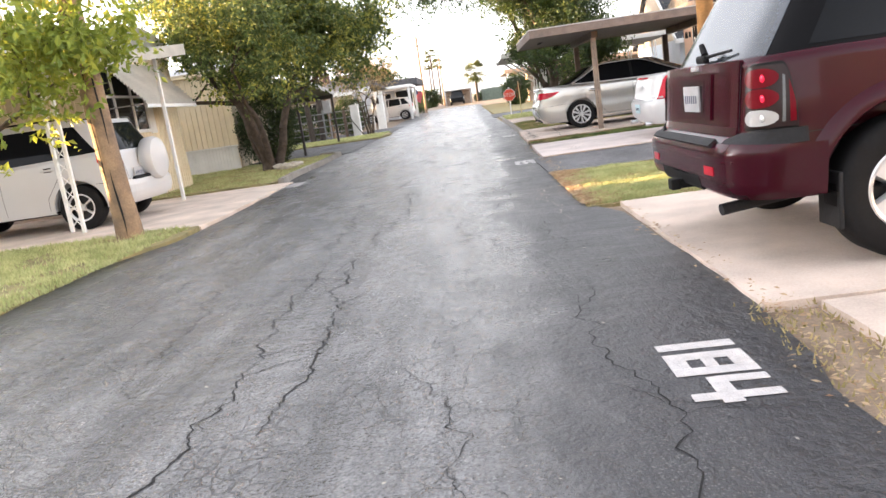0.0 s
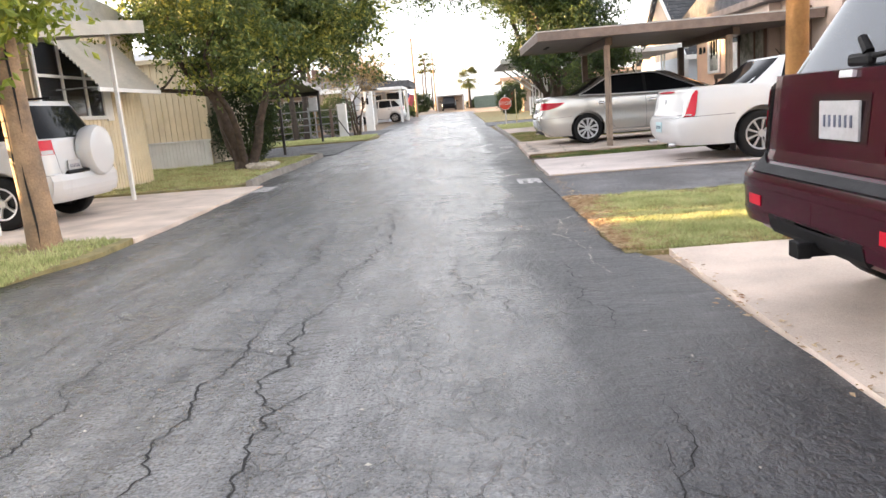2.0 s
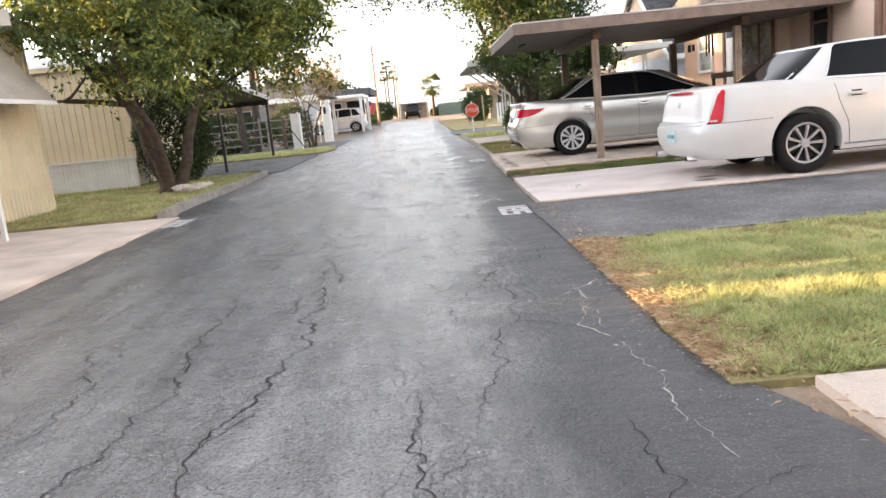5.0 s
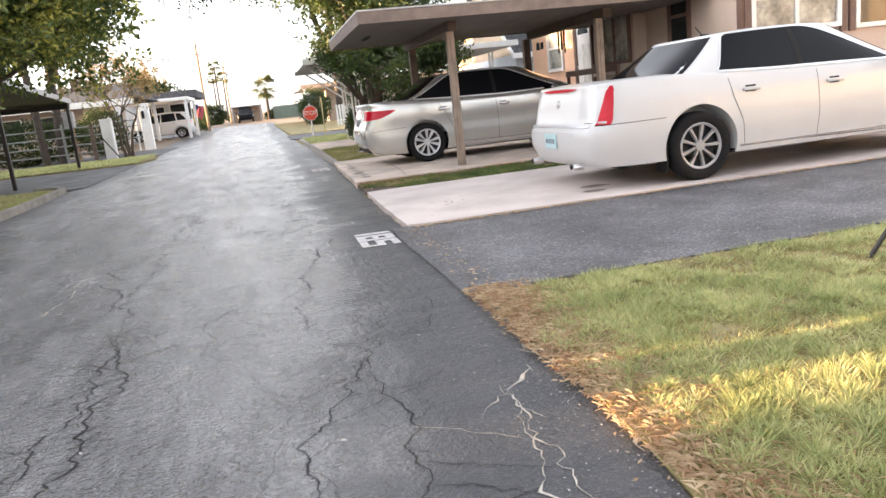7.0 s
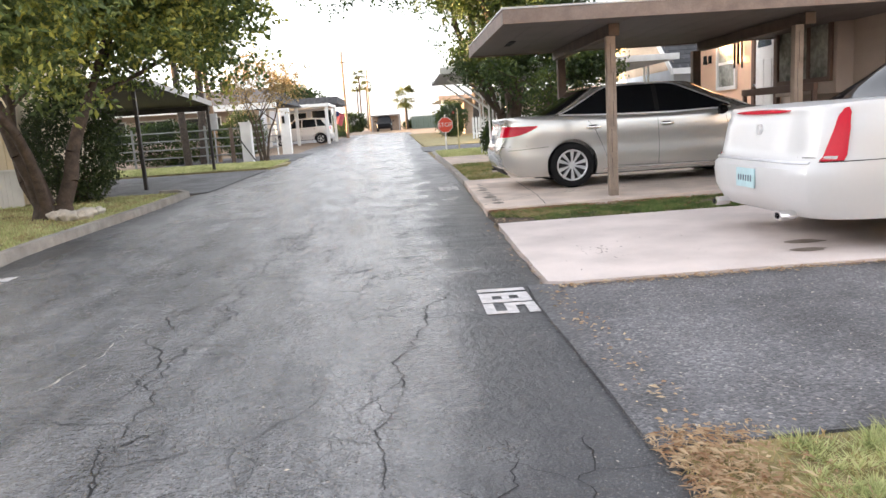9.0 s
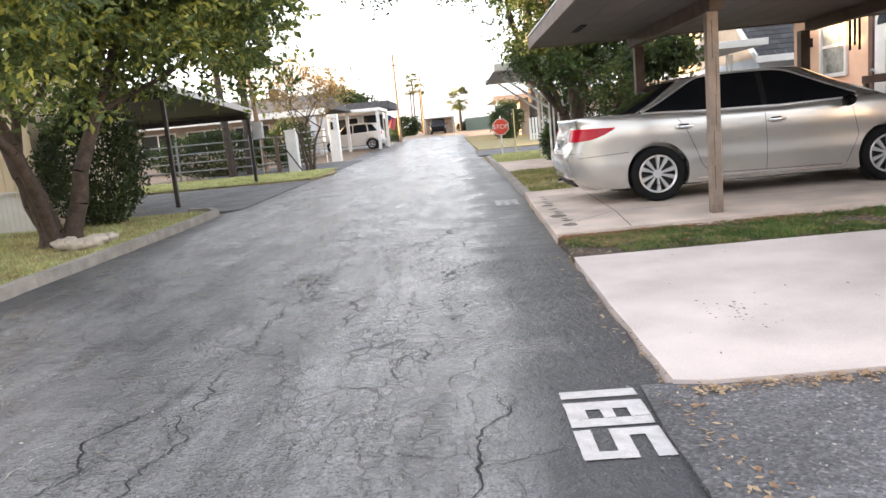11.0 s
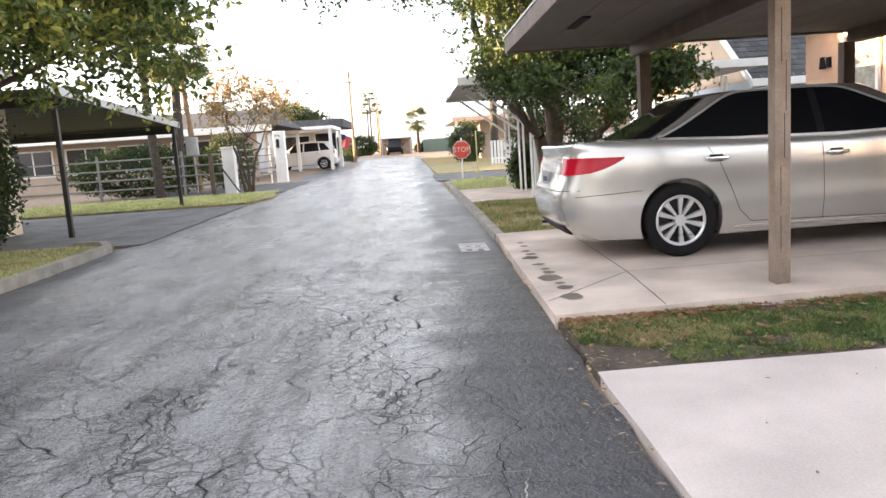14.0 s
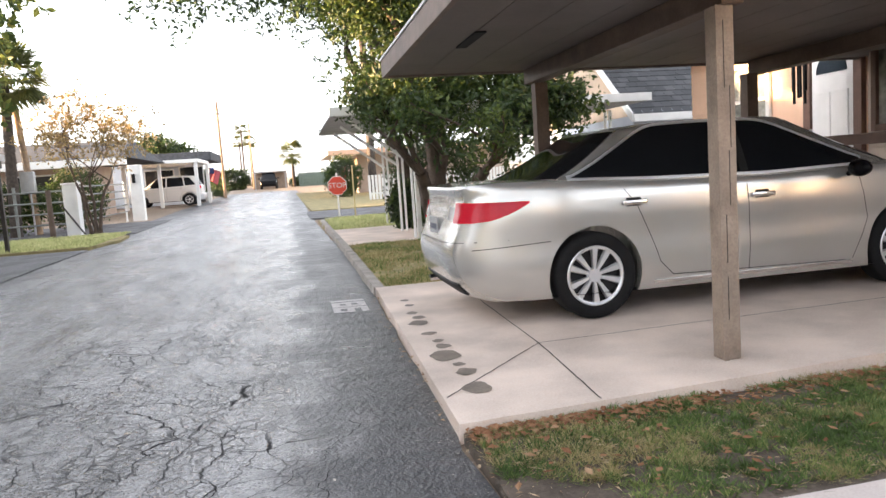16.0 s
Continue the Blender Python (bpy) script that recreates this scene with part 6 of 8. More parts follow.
def palm(name, label, at, height, r, lean, fronds, flen, seed, fan=True):
    t = thing(name, label, "palm tree", at)
    rng = random.Random(seed)
    bm = bmesh.new()
    n = max(6, int(height / 0.35))
    p = Vector((0, 0, -0.05))
    for k in range(n):
        q = Vector((lean[0] * (k + 1) / n * height, lean[1] * (k + 1) / n * height, height * (k + 1) / n))
        add_tube(bm, p, q, r * 1.06 * (1 - 0.25 * k / n), r * 0.95 * (1 - 0.25 * (k + 1) / n), 10, cap=False)
        p = q
    part("trunk", bm, PALM_BARK, t, smooth=False)
    vs, fs = [], []
    for k in range(fronds):
        a = 2 * math.pi * (k + rng.uniform(-0.3, 0.3)) / fronds * 1.0 + (k % 3) * 0.7
        el = rng.uniform(-0.9, 1.2)
        d = Vector((math.cos(a) * math.cos(el), math.sin(a) * math.cos(el), math.sin(el)))
        stem = p + d * flen * 0.5
        side = d.cross(Vector((0, 0, 1))).normalized()
        up = side.cross(d)
        i0 = len(vs)
        vs += [p - side * 0.015, p + side * 0.015, stem]
        fs.append((i0, i0 + 1, i0 + 2))
        for j in range(26):
            b = (j / 25 - 0.5) * 2.6
            dd = (d * math.cos(b) + side * math.sin(b) + up * rng.gauss(0, 0.12)).normalized()
            ln = flen * 0.6 * (0.75 + 0.25 * math.cos(b)) * rng.uniform(0.85, 1.1)
            e = stem + dd * ln + Vector((0, 0, -0.25 * ln * rng.uniform(0.4, 1.2)))
            w = (dd.cross(up)).normalized() * 0.042
            i = len(vs)
            vs += [stem, stem + dd * ln * 0.5 + w, e, stem + dd * ln * 0.5 - w]
            fs.append((i, i + 1, i + 2, i + 3))
    me = bpy.data.meshes.new("crown")
    me.from_pydata([tuple(v) for v in vs], [], fs)
    me.materials.append(LEAF_PALM)
    c = new("crown", me)
    c.parent = t
    return t


tree("tree", "broad leafy tree with forked trunks and sunlit yellow put into its leaf colour", (-5.25, 19.7, 0.03), [(0.0, 0, -0.12, 0.0, 1.75, 0.17), (0.22, 0.05, 0.36, 0.1, 1.75, 0.13), (-0.12, 0.1, -0.28, 0.2, 1.8, 0.1), (0.05, -0.1, 0.15, -0.3, 1.8, 0.1)], 4, LEAF_TREE, 0.115, 54, 11, spread=0.78, cloud=0.7, lift=0.06, skirt=0.3, clip=lambda p: p.z > 1.5 + 0.3 * max(0, p.x - 0.3) + 1.5 * max(0, -p.x - 0.1))
shrub("shrub", "dense dark shrub behind the tree", (-5.95, 22.5, 0.03), 0.95, 0.9, 2.3, 11000, LEAF_SHRUB, 0.09, 21)
tree("tree", "dark leafy tree with twisted trunks beside the carport", (3.15, 24.7, 0.08), [(-0.1, 0, 0.02, 0.0, 1.1, 0.15), (0.12, 0, 0.5, -0.05, 1.2, 0.13), (0.02, 0.15, 0.15, 0.3, 1.3, 0.12)], 3, LEAF_FRESH, 0.1, 45, 33, spread=0.55, cloud=0.6, lift=0.05, clip=lambda p: p.z > 1.45 + 0.9 * max(0, -p.x), fill=((0.8, 0.4, 3.1, 1.5, 1.4, 1.3, 300), (0.3, 0.6, 4.4, 1.5, 1.4, 1.3, 260), (-1.0, 0.2, 4.5, 1.1, 1.2, 0.95, 170)), limbs=((((0.0, 0.1, 1.0), (-0.1, 0.2, 2.4), (-0.5, 0.2, 3.6), (-1.1, 0.2, 4.7)), 0.12, 0.04),))
tree("tree", "tall dark tree reaching over the street", (3.9, 30.9, 0.1), [(0, 0, 0.02, -0.05, 2.6, 0.2), (0.2, 0, 0.2, 0.1, 2.6, 0.15)], 2, LEAF_FRESH, 0.11, 36, 35, spread=0.3, cloud=0.6, lift=0.25, clip=lambda p: p.z > 3.2,
     fill=((-0.3, -1.4, 5.3, 1.9, 1.9, 1.7, 330), (-2.4, -2.8, 5.1, 1.5, 1.5, 0.9, 150), (-4.4, -3.3, 4.9, 1.5, 1.6, 0.5, 60)),
     limbs=((((0.0, 0, 2.0), (-0.7, -1.0, 3.9), (-2.0, -2.3, 5.0), (-4.5, -3.3, 5.3)), 0.13, 0.03), (((0.1, 0, 2.2), (0.0, -0.8, 4.0), (-0.3, -1.4, 6.4)), 0.16, 0.05)))
tree("tree", "small crepe myrtle with bare stems, leaves coloured sunlit gold", (-4.55, 34.9, 0.18), [(-0.12, 0, -0.2, 0, 1.3, 0.05), (0.1, 0, 0.18, 0.05, 1.35, 0.05), (0.0, 0.1, 0.02, 0.1, 1.4, 0.045), (0.0, -0.1, 0.08, -0.15, 1.3, 0.04)], 3, LEAF_GOLD, 0.1, 11, 41, spread=0.55, cloud=0.8, lift=0.12)
tree("tree", "pale yellow green tree by the leaning pole", (-6.9, 8.5, 0.02), [(0, 0, 0.28, 0.02, 1.6, 0.12), (0.1, 0.1, 0.55, 0.12, 1.5, 0.09)], 3, LEAF_YELLOW, 0.12, 45, 44, spread=0.5, cloud=0.5, lift=0.0)
palm("palm_tree", "tall fan palm behind the fence", (-7.35, 37.2, 0.2), 4.7, 0.17, (0.04, 0.0), 44, 1.35, 51)
palm("palm_tree", "palm with a dark slim trunk by the verge", (-7.45, 35.3, 0.17), 5.9, 0.14, (-0.03, 0.0), 24, 1.2, 52)
palm("palm_tree", "short bushy palm at the end of the street", (1.4, 101, 0.82), 3.9, 0.2, (0, 0), 34, 1.9, 53)
for k, (x, y, h) in enumerate([(-5.2, 118, 8.0), (-4.4, 122, 6.6), (-6.0, 125, 6.8)]):
    palm("palm_tree", "far slim palm above the roofs", (x, y, 1.0), h, 0.14, (0.01, 0), 18, 1.2, 60 + k)
palm("palm_tree", "tall palm behind the second carport", (5.2, 52, 0.3), 12.5, 0.22, (0, 0), 22, 1.5, 66)
tree("tree", "round sunlit tree above the far roofs", (-9.5, 82, 0.6), [(0, 0, 0, 0, 2.0, 0.25), (0.3, 0, 0.5, 0, 2.0, 0.2), (-0.3, 0, -0.5, 0, 2.0, 0.2)], 3, LEAF_FRESH, 0.35, 26, 71, spread=0.7, cloud=0.7)
shrub("shrub", "rounded dark green bush on the far verge", (3.6, 51.5, 0.35), 1.0, 1.0, 2.1, 5000, LEAF_FRESH, 0.14, 72)
shrub("shrub", "clipped hedge behind the gate", (-9.0, 38.2, 0.2), 2.7, 0.8, 1.75, 12000, LEAF_FRESH, 0.11, 73)
shrub("shrub", "bushy green shrub behind the rails", (-6.2, 39.5, 0.2), 1.0, 0.8, 2.0, 5000, LEAF_FRESH, 0.11, 74)
shrub("shrub", "tall shrubs beside the second carport", (4.6, 32.2, 0.15), 1.3, 1.2, 2.2, 6000, LEAF_SHRUB, 0.12, 75)
shrub("shrub", "spiky plant at the carport post", (3.3, 28.6, 0.1), 0.45, 0.45, 1.0, 1500, LEAF_FRESH, 0.16, 76)
for k, (x, y) in enumerate([(-3.6, 72), (-4.4, 76)]):
    shrub("shrub", "low shrub at the far street edge", (x - 0.8, y, 0.55), 0.7, 0.8, 1.4, 1500, LEAF_FRESH, 0.14, 77 + k)
for k, (x, y, w, h) in enumerate([(6, 102, 3.0, 1.7), (-6.2, 104, 2.6, 2.7), (-9.8, 99, 2.2, 3.2), (9, 70, 2.4, 3.0), (-12, 110, 5, 3.2), (14, 112, 6, 3.4), (3.4, 103, 2.4, 1.5)]):
    shrub("hedge", "dark hedge closing the end of the street", (x, y, 0.6), w, 1.0, h, 3500, LEAF_SHRUB, 0.35, 90 + k)


def rocks():
    rng = random.Random(5)
    for k in range(9):
        bm = bmesh.new()
        bmesh.ops.create_icosphere(bm, subdivisions=3, radius=1)
        s = rng.uniform(0.07, 0.13)
        for v in bm.verts:
            q = 1 + 0.45 * noise.noise(v.co * 1.5 + Vector((k * 7, 0, 0))) + 0.22 * noise.noise(v.co * 4 + Vector((k * 7, 0, 0)))
            v.co = Vector((v.co.x * s * q * 1.3, v.co.y * s * q, v.co.z * s * q * 0.75))
        ob = mesh_object("rock", bm, ROCK, smooth=True)
        ob.matrix_world = pose(-4.95 + 0.22 * (k % 3) + rng.uniform(-0.05, 0.05), 19.25 + 0.25 * (k // 3) + rng.uniform(-0.1, 0.1), 0.1, 0, 0, rng.uniform(0, 360))
        tagged(ob, "pale rough stone at the foot of the tree", "rock", "stones round the tree")


rocks()


# ---- buildings ----
def window_unit(parent, m, w, h, frame_mat, mullions=(0.5,), bars=(0.5,), depth=0.05, glass=None):
    """A window on a wall: m sets its lower left corner, x along the wall, z up, -y out of the wall."""
    bm = bmesh.new()
    f = 0.07
    for x0, x1, z0, z1 in ((-f, 0, -f, h + f), (w, w + f, -f, h + f), (0, w, h, h + f), (0, w, -f, 0)):
        add_box(bm, x0, x1, -depth, 0.0, z0, z1, 0.006)
    for k in mullions:
        add_box(bm, w * k - 0.03, w * k + 0.03, -depth * 0.8, 0.0, 0, h)
    for k in bars:
        add_box(bm, 0, w, -depth * 0.7, 0.0, h * k - 0.025, h * k + 0.025)
    bm.transform(m)
    win = part("window", bm, frame_mat, parent, "framed window")
    xs = [0, *[w * k for k in mullions], w]
    for a, b in zip(xs, xs[1:]):
        bm = box(a + 0.002, b - 0.002, -0.012, -0.004, 0.002, h - 0.002)
        bm.transform(m)
        part("pane", bm, glass or GLASS_DARK, win)
    return win


def ribbed_wall(m, w, h, pitch=0.2, depth=0.018):
    """Wall sheet with upright ribs; x along the wall, -y outwards."""
    bm = bmesh.new()
    n = int(w / pitch)
    row = []
    for k in range(n):
        for u, d in ((0.0, 0), (0.72, 0), (0.78, depth), (0.94, depth)):
            row.append(((k + u) * pitch, -d))
    row.append((w, 0))
    lo = [bm.verts.new((x, y, 0)) for x, y in row]
    hi = [bm.verts.new((x, y, h)) for x, y in row]
    for k in range(len(row) - 1):
        bm.faces.new((lo[k], lo[k + 1], hi[k + 1], hi[k]))
    bm.transform(m)
    return bm


def lap_wall(m, w, h, pitch=0.16, depth=0.012):
    """Lapped boards; each one a child piece is too small to tell apart, so one sheet of real laps."""
    bm = bmesh.new()
    n = int(h / pitch)
    pts = []
    for k in range(n + 1):
        z0, z1 = k * pitch, min(h, (k + 1) * pitch)
        if z1 <= z0:
            break
        pts += [(-depth, z0), (0.0, z1)]
    lo = [bm.verts.new((0, y, z)) for y, z in pts]
    hi = [bm.verts.new((w, y, z)) for y, z in pts]
    for k in range(len(pts) - 1):
        bm.faces.new((lo[k], lo[k + 1], hi[k + 1], hi[k]))
    bm.transform(m)
    return bm


FACE_NEAR = lambda x, y, z: pose(x, y, z)
FACE_ROAD = lambda x, y, z: pose(x, y, z, 0, 0, -90)
FACE_ROAD_LEFT = lambda x, y, z: pose(x, y, z, 0, 0, 90)


def brown_carport():
    t = thing("carport", "flat brown carport on timber posts over the silver sedan", "carport", (0, 0, 0))
    z = 2.2
    x0, x1, y0, y1 = 1.8, 7.2, 16.35, 20.45
    n = 14
    for k in range(n):
        a, b = x0 + (x1 - x0) * k / n, x0 + (x1 - x0) * (k + 1) / n
        part("soffit_panel", box(a + 0.003, b - 0.003, y0 + 0.03, y1 - 0.03, z + 0.02, z + 0.06), ROOF_UNDER, t)
    part("roof_sheet", box(x0 - 0.03, x1, y0 - 0.03, y1 + 0.03, z + 0.165, z + 0.185), METAL_GREY, t, "thin metal roof sheet")
    for a in ((x0 - 0.02, x0 + 0.02, y0, y1), (x0 - 0.02, x1, y0 - 0.022, y0 + 0.018), (x0 - 0.02, x1, y1 - 0.018, y1 + 0.022)):
        part("fascia", box(*a, z - 0.0, z + 0.162, 0.004), WOOD_FASCIA, t, "weathered brown fascia board")
    for xx in (3.27, 5.8):
        part("beam", box(xx - 0.07, xx + 0.07, y0 + 0.66, y1 - 0.06, z - 0.13, z + 0.018, 0.006), WOOD_BROWN, t, "dark cross beam")
    part("soffit_vent", box(2.17, 2.25, 18.35, 18.95, z + 0.006, z + 0.019), CRACK, t, "dark slot in the soffit")
    for px, py, w, mat in ((3.24, 17.1, 0.112, WOOD_POST), (3.32, 20.28, 0.13, WOOD_BROWN), (5.66, 20.28, 0.13, WOOD_BROWN), (5.68, 17.1, 0.112, WOOD_POST)):
        bm = box(px - w / 2, px + w / 2, py - w / 2, py + w / 2, 0.06, z - 0.128, 0.008)
        p = part("post", bm, mat, t, "weathered timber post")
        bm = box(px - w / 2 - 0.004, px - w / 2 + 0.03, py - w / 2 - 0.006, py - w / 2 + 0.0, 0.06, z - 0.13)
        part("batten", bm, mat, p)
        if mat is WOOD_POST:
            bm = bmesh.new()
            for k in range(5):
                a = random.Random(k + int(px)).uniform(-0.035, 0.035)
                add_box(bm, px + a - 0.002, px + a + 0.002, py - w / 2 - 0.0015, py - w / 2, 0.3 + 0.33 * k, 0.55 + 0.36 * k)
            part("split", bm, CRACK, p, "drying split")


def second_carport():
    t = thing("carport", "white metal carport with corrugated roof and raking braces", "carport")
    x0, x1, y0, y1, z = 1.58, 7.6, 26.0, 30.6, 2.32
    bm = bmesh.new()
    n = 40
    rows = []
    for k in range(n * 2 + 1):
        yy = y0 + (y1 - y0) * k / (2 * n)
        zz = z + (0.035 if k % 2 else 0.0)
        rows.append((bm.verts.new((x0, yy, zz)), bm.verts.new((x1, yy, zz + 0.03))))
    for a, b in zip(rows, rows[1:]):
        bm.faces.new((a[0], a[1], b[1], b[0]))
    r = bmesh.ops.extrude_face_region(bm, geom=bm.faces[:])
    for v in [g for g in r["geom"] if isinstance(g, bmesh.types.BMVert)]:
        v.co.z += 0.01
    part("roof_sheet", bm, METAL_GREY, t, "corrugated grey roof sheet")
    part("fascia", box(x0, x1, y0 - 0.05, y0 - 0.01, z + 0.02, z + 0.17, 0.004), PAINT_WHITE, t, "white gutter board")
    part("fascia", box(x0, x1, y1 + 0.01, y1 + 0.05, z - 0.02, z + 0.13, 0.004), PAINT_WHITE, t, "white gutter board")
    part("beam", box(3.0, 3.08, y0, y1, z - 0.1, z - 0.012, 0.004), METAL_GREY, t)
    for px, py in ((3.05, 26.4), (3.05, 28.0), (3.05, 30.3), (6.9, 26.4), (6.9, 30.3)):
        for dx in (-0.05, 0.05):
            part("post", box(px + dx - 0.02, px + dx + 0.02, py - 0.03, py + 0.03, rise(px, py), z - 0.1), PAINT_WHITE, t, "slim white steel post")
    part("corner_post", box(2.98, 3.06, 25.98, 26.06, 0.06, 1.55, 0.006), PAINT_WHITE, t, "white painted stub post")
    for py in (26.35, 28.0, 30.2):
        bm = tube((3.02, py, 1.45), (1.9, py, 2.3), 0.03, 0.03, 8)
        part("brace", bm, PAINT_WHITE, t, "raking white brace")


def left_carport():
    t = thing("carport", "white edged flat carport over the white off-road car", "carport")
    x0, x1, y0, y1 = -11.0, -4.75, 9.6, 13.85
    zf = lambda y: 2.72 - 0.115 * (13.85 - y)
    bm = bmesh.new()
    n = 18
    vs = []
    for k in range(n + 1):
        y = y0 + (y1 - y0) * k / n
        vs.append([bm.verts.new((x, y, zf(y) + (0.02 if k % 2 else 0))) for x in (x0, x1)])
    for a, b in zip(vs, vs[1:]):
        bm.faces.new((a[0], a[1], b[1], b[0]))
    r = bmesh.ops.extrude_face_region(bm, geom=bm.faces[:])
    for v in [g for g in r["geom"] if isinstance(g, bmesh.types.BMVert)]:
        v.co.z += 0.06
    part("roof_sheet", bm, ROOF_UNDER, t, "ribbed roof sheet")
    for (xa, ya), (xb, yb) in (((x1, y0), (x1, y1)), ((x0, y1), (x1, y1)), ((x0, y0), (x1, y0))):
        bm = bmesh.new()
        d = Vector((xb - xa, yb - ya, 0)).normalized()
        s = Vector((-d.y, d.x, 0)) * 0.015
        q = []
        for x, y in ((xa, ya), (xb, yb)):
            for sg in (-1, 1):
                for dz in (-0.04, 0.15):
                    q.append(bm.verts.new((x + sg * s.x, y + sg * s.y, zf(y) + dz)))
        for f in ((0, 1, 5, 4), (2, 3, 7, 6), (0, 2, 6, 4), (1, 3, 7, 5), (0, 1, 3, 2), (4, 5, 7, 6)):
            bm.faces.new([q[i] for i in f])
        part("fascia", bm, AWNING, t, "pale metal fascia")
    part("post", box(-5.33, -5.27, 13.72, 13.78, 0.03, zf(13.75), 0.006), PAINT_WHITE, t, "slim cream steel post")
    lat = part("lattice_post", box(-5.84, -5.79, 10.72, 10.77, 0.03, zf(10.7), 0.004), PAINT_WHITE, t, "white trellis post")
    part("upright", box(-5.49, -5.44, 10.42, 10.47, 0.03, zf(10.4), 0.004), PAINT_WHITE, lat)
    bm = bmesh.new()
    for k in range(11):
        za = 0.1 + 0.2 * k
        add_tube(bm, (-5.8, 10.73, za), (-5.46, 10.45, za + 0.2), 0.008, 0.008, 6)
        add_tube(bm, (-5.8, 10.73, za + 0.2), (-5.46, 10.45, za), 0.008, 0.008, 6)
    part("lattice", bm, PAINT_WHITE, lat, "crossed trellis bars")


def dark_carport():
    t = thing("carport", "dark steel carport with a sloping sheet roof", "carport")
    zf = lambda y: 2.52 - 0.06 * (y - 25)
    bm = bmesh.new()
    n = 26
    vs = []
    for k in range(n + 1):
        y = 24.3 + 6.7 * k / n
        vs.append([bm.verts.new((x, y, zf(y) + (0.03 if k % 2 else 0))) for x in (-11.0, -5.3)])
    for a, b in zip(vs, vs[1:]):
        bm.faces.new((a[0], a[1], b[1], b[0]))
    r = bmesh.ops.extrude_face_region(bm, geom=bm.faces[:])
    for v in [g for g in r["geom"] if isinstance(g, bmesh.types.BMVert)]:
        v.co.z += 0.03
    part("roof_sheet", bm, METAL_DARK, t, "dark ribbed underside")
    bm = bmesh.new()
    q = []
    for y in (24.3, 31.0):
        for x in (-5.3, -5.27):
            for dz in (-0.02, 0.13):
                q.append(bm.verts.new((x, y, zf(y) + dz)))
    for f in ((0, 1, 5, 4), (2, 3, 7, 6), (0, 2, 6, 4), (1, 3, 7, 5), (0, 1, 3, 2), (4, 5, 7, 6)):
        bm.faces.new([q[i] for i in f])
    part("fascia", bm, METAL_GREY, t, "pale metal edge")
    part("cross_beam", box(-11, -5.33, 30.85, 30.95, zf(31) - 0.16, zf(31) - 0.005), METAL_DARK, t)
    part("cross_beam", box(-11, -5.33, 24.95, 25.05, zf(25) - 0.16, zf(25) - 0.005), METAL_DARK, t)
    for px, py in ((-5.5, 25.0), (-5.38, 30.8), (-10.6, 25.0), (-10.6, 30.8)):
        part("post", box(px - 0.04, px + 0.04, py - 0.04, py + 0.04, rise(px, py), zf(py), 0.006), METAL_DARK, t, "dark square steel post")


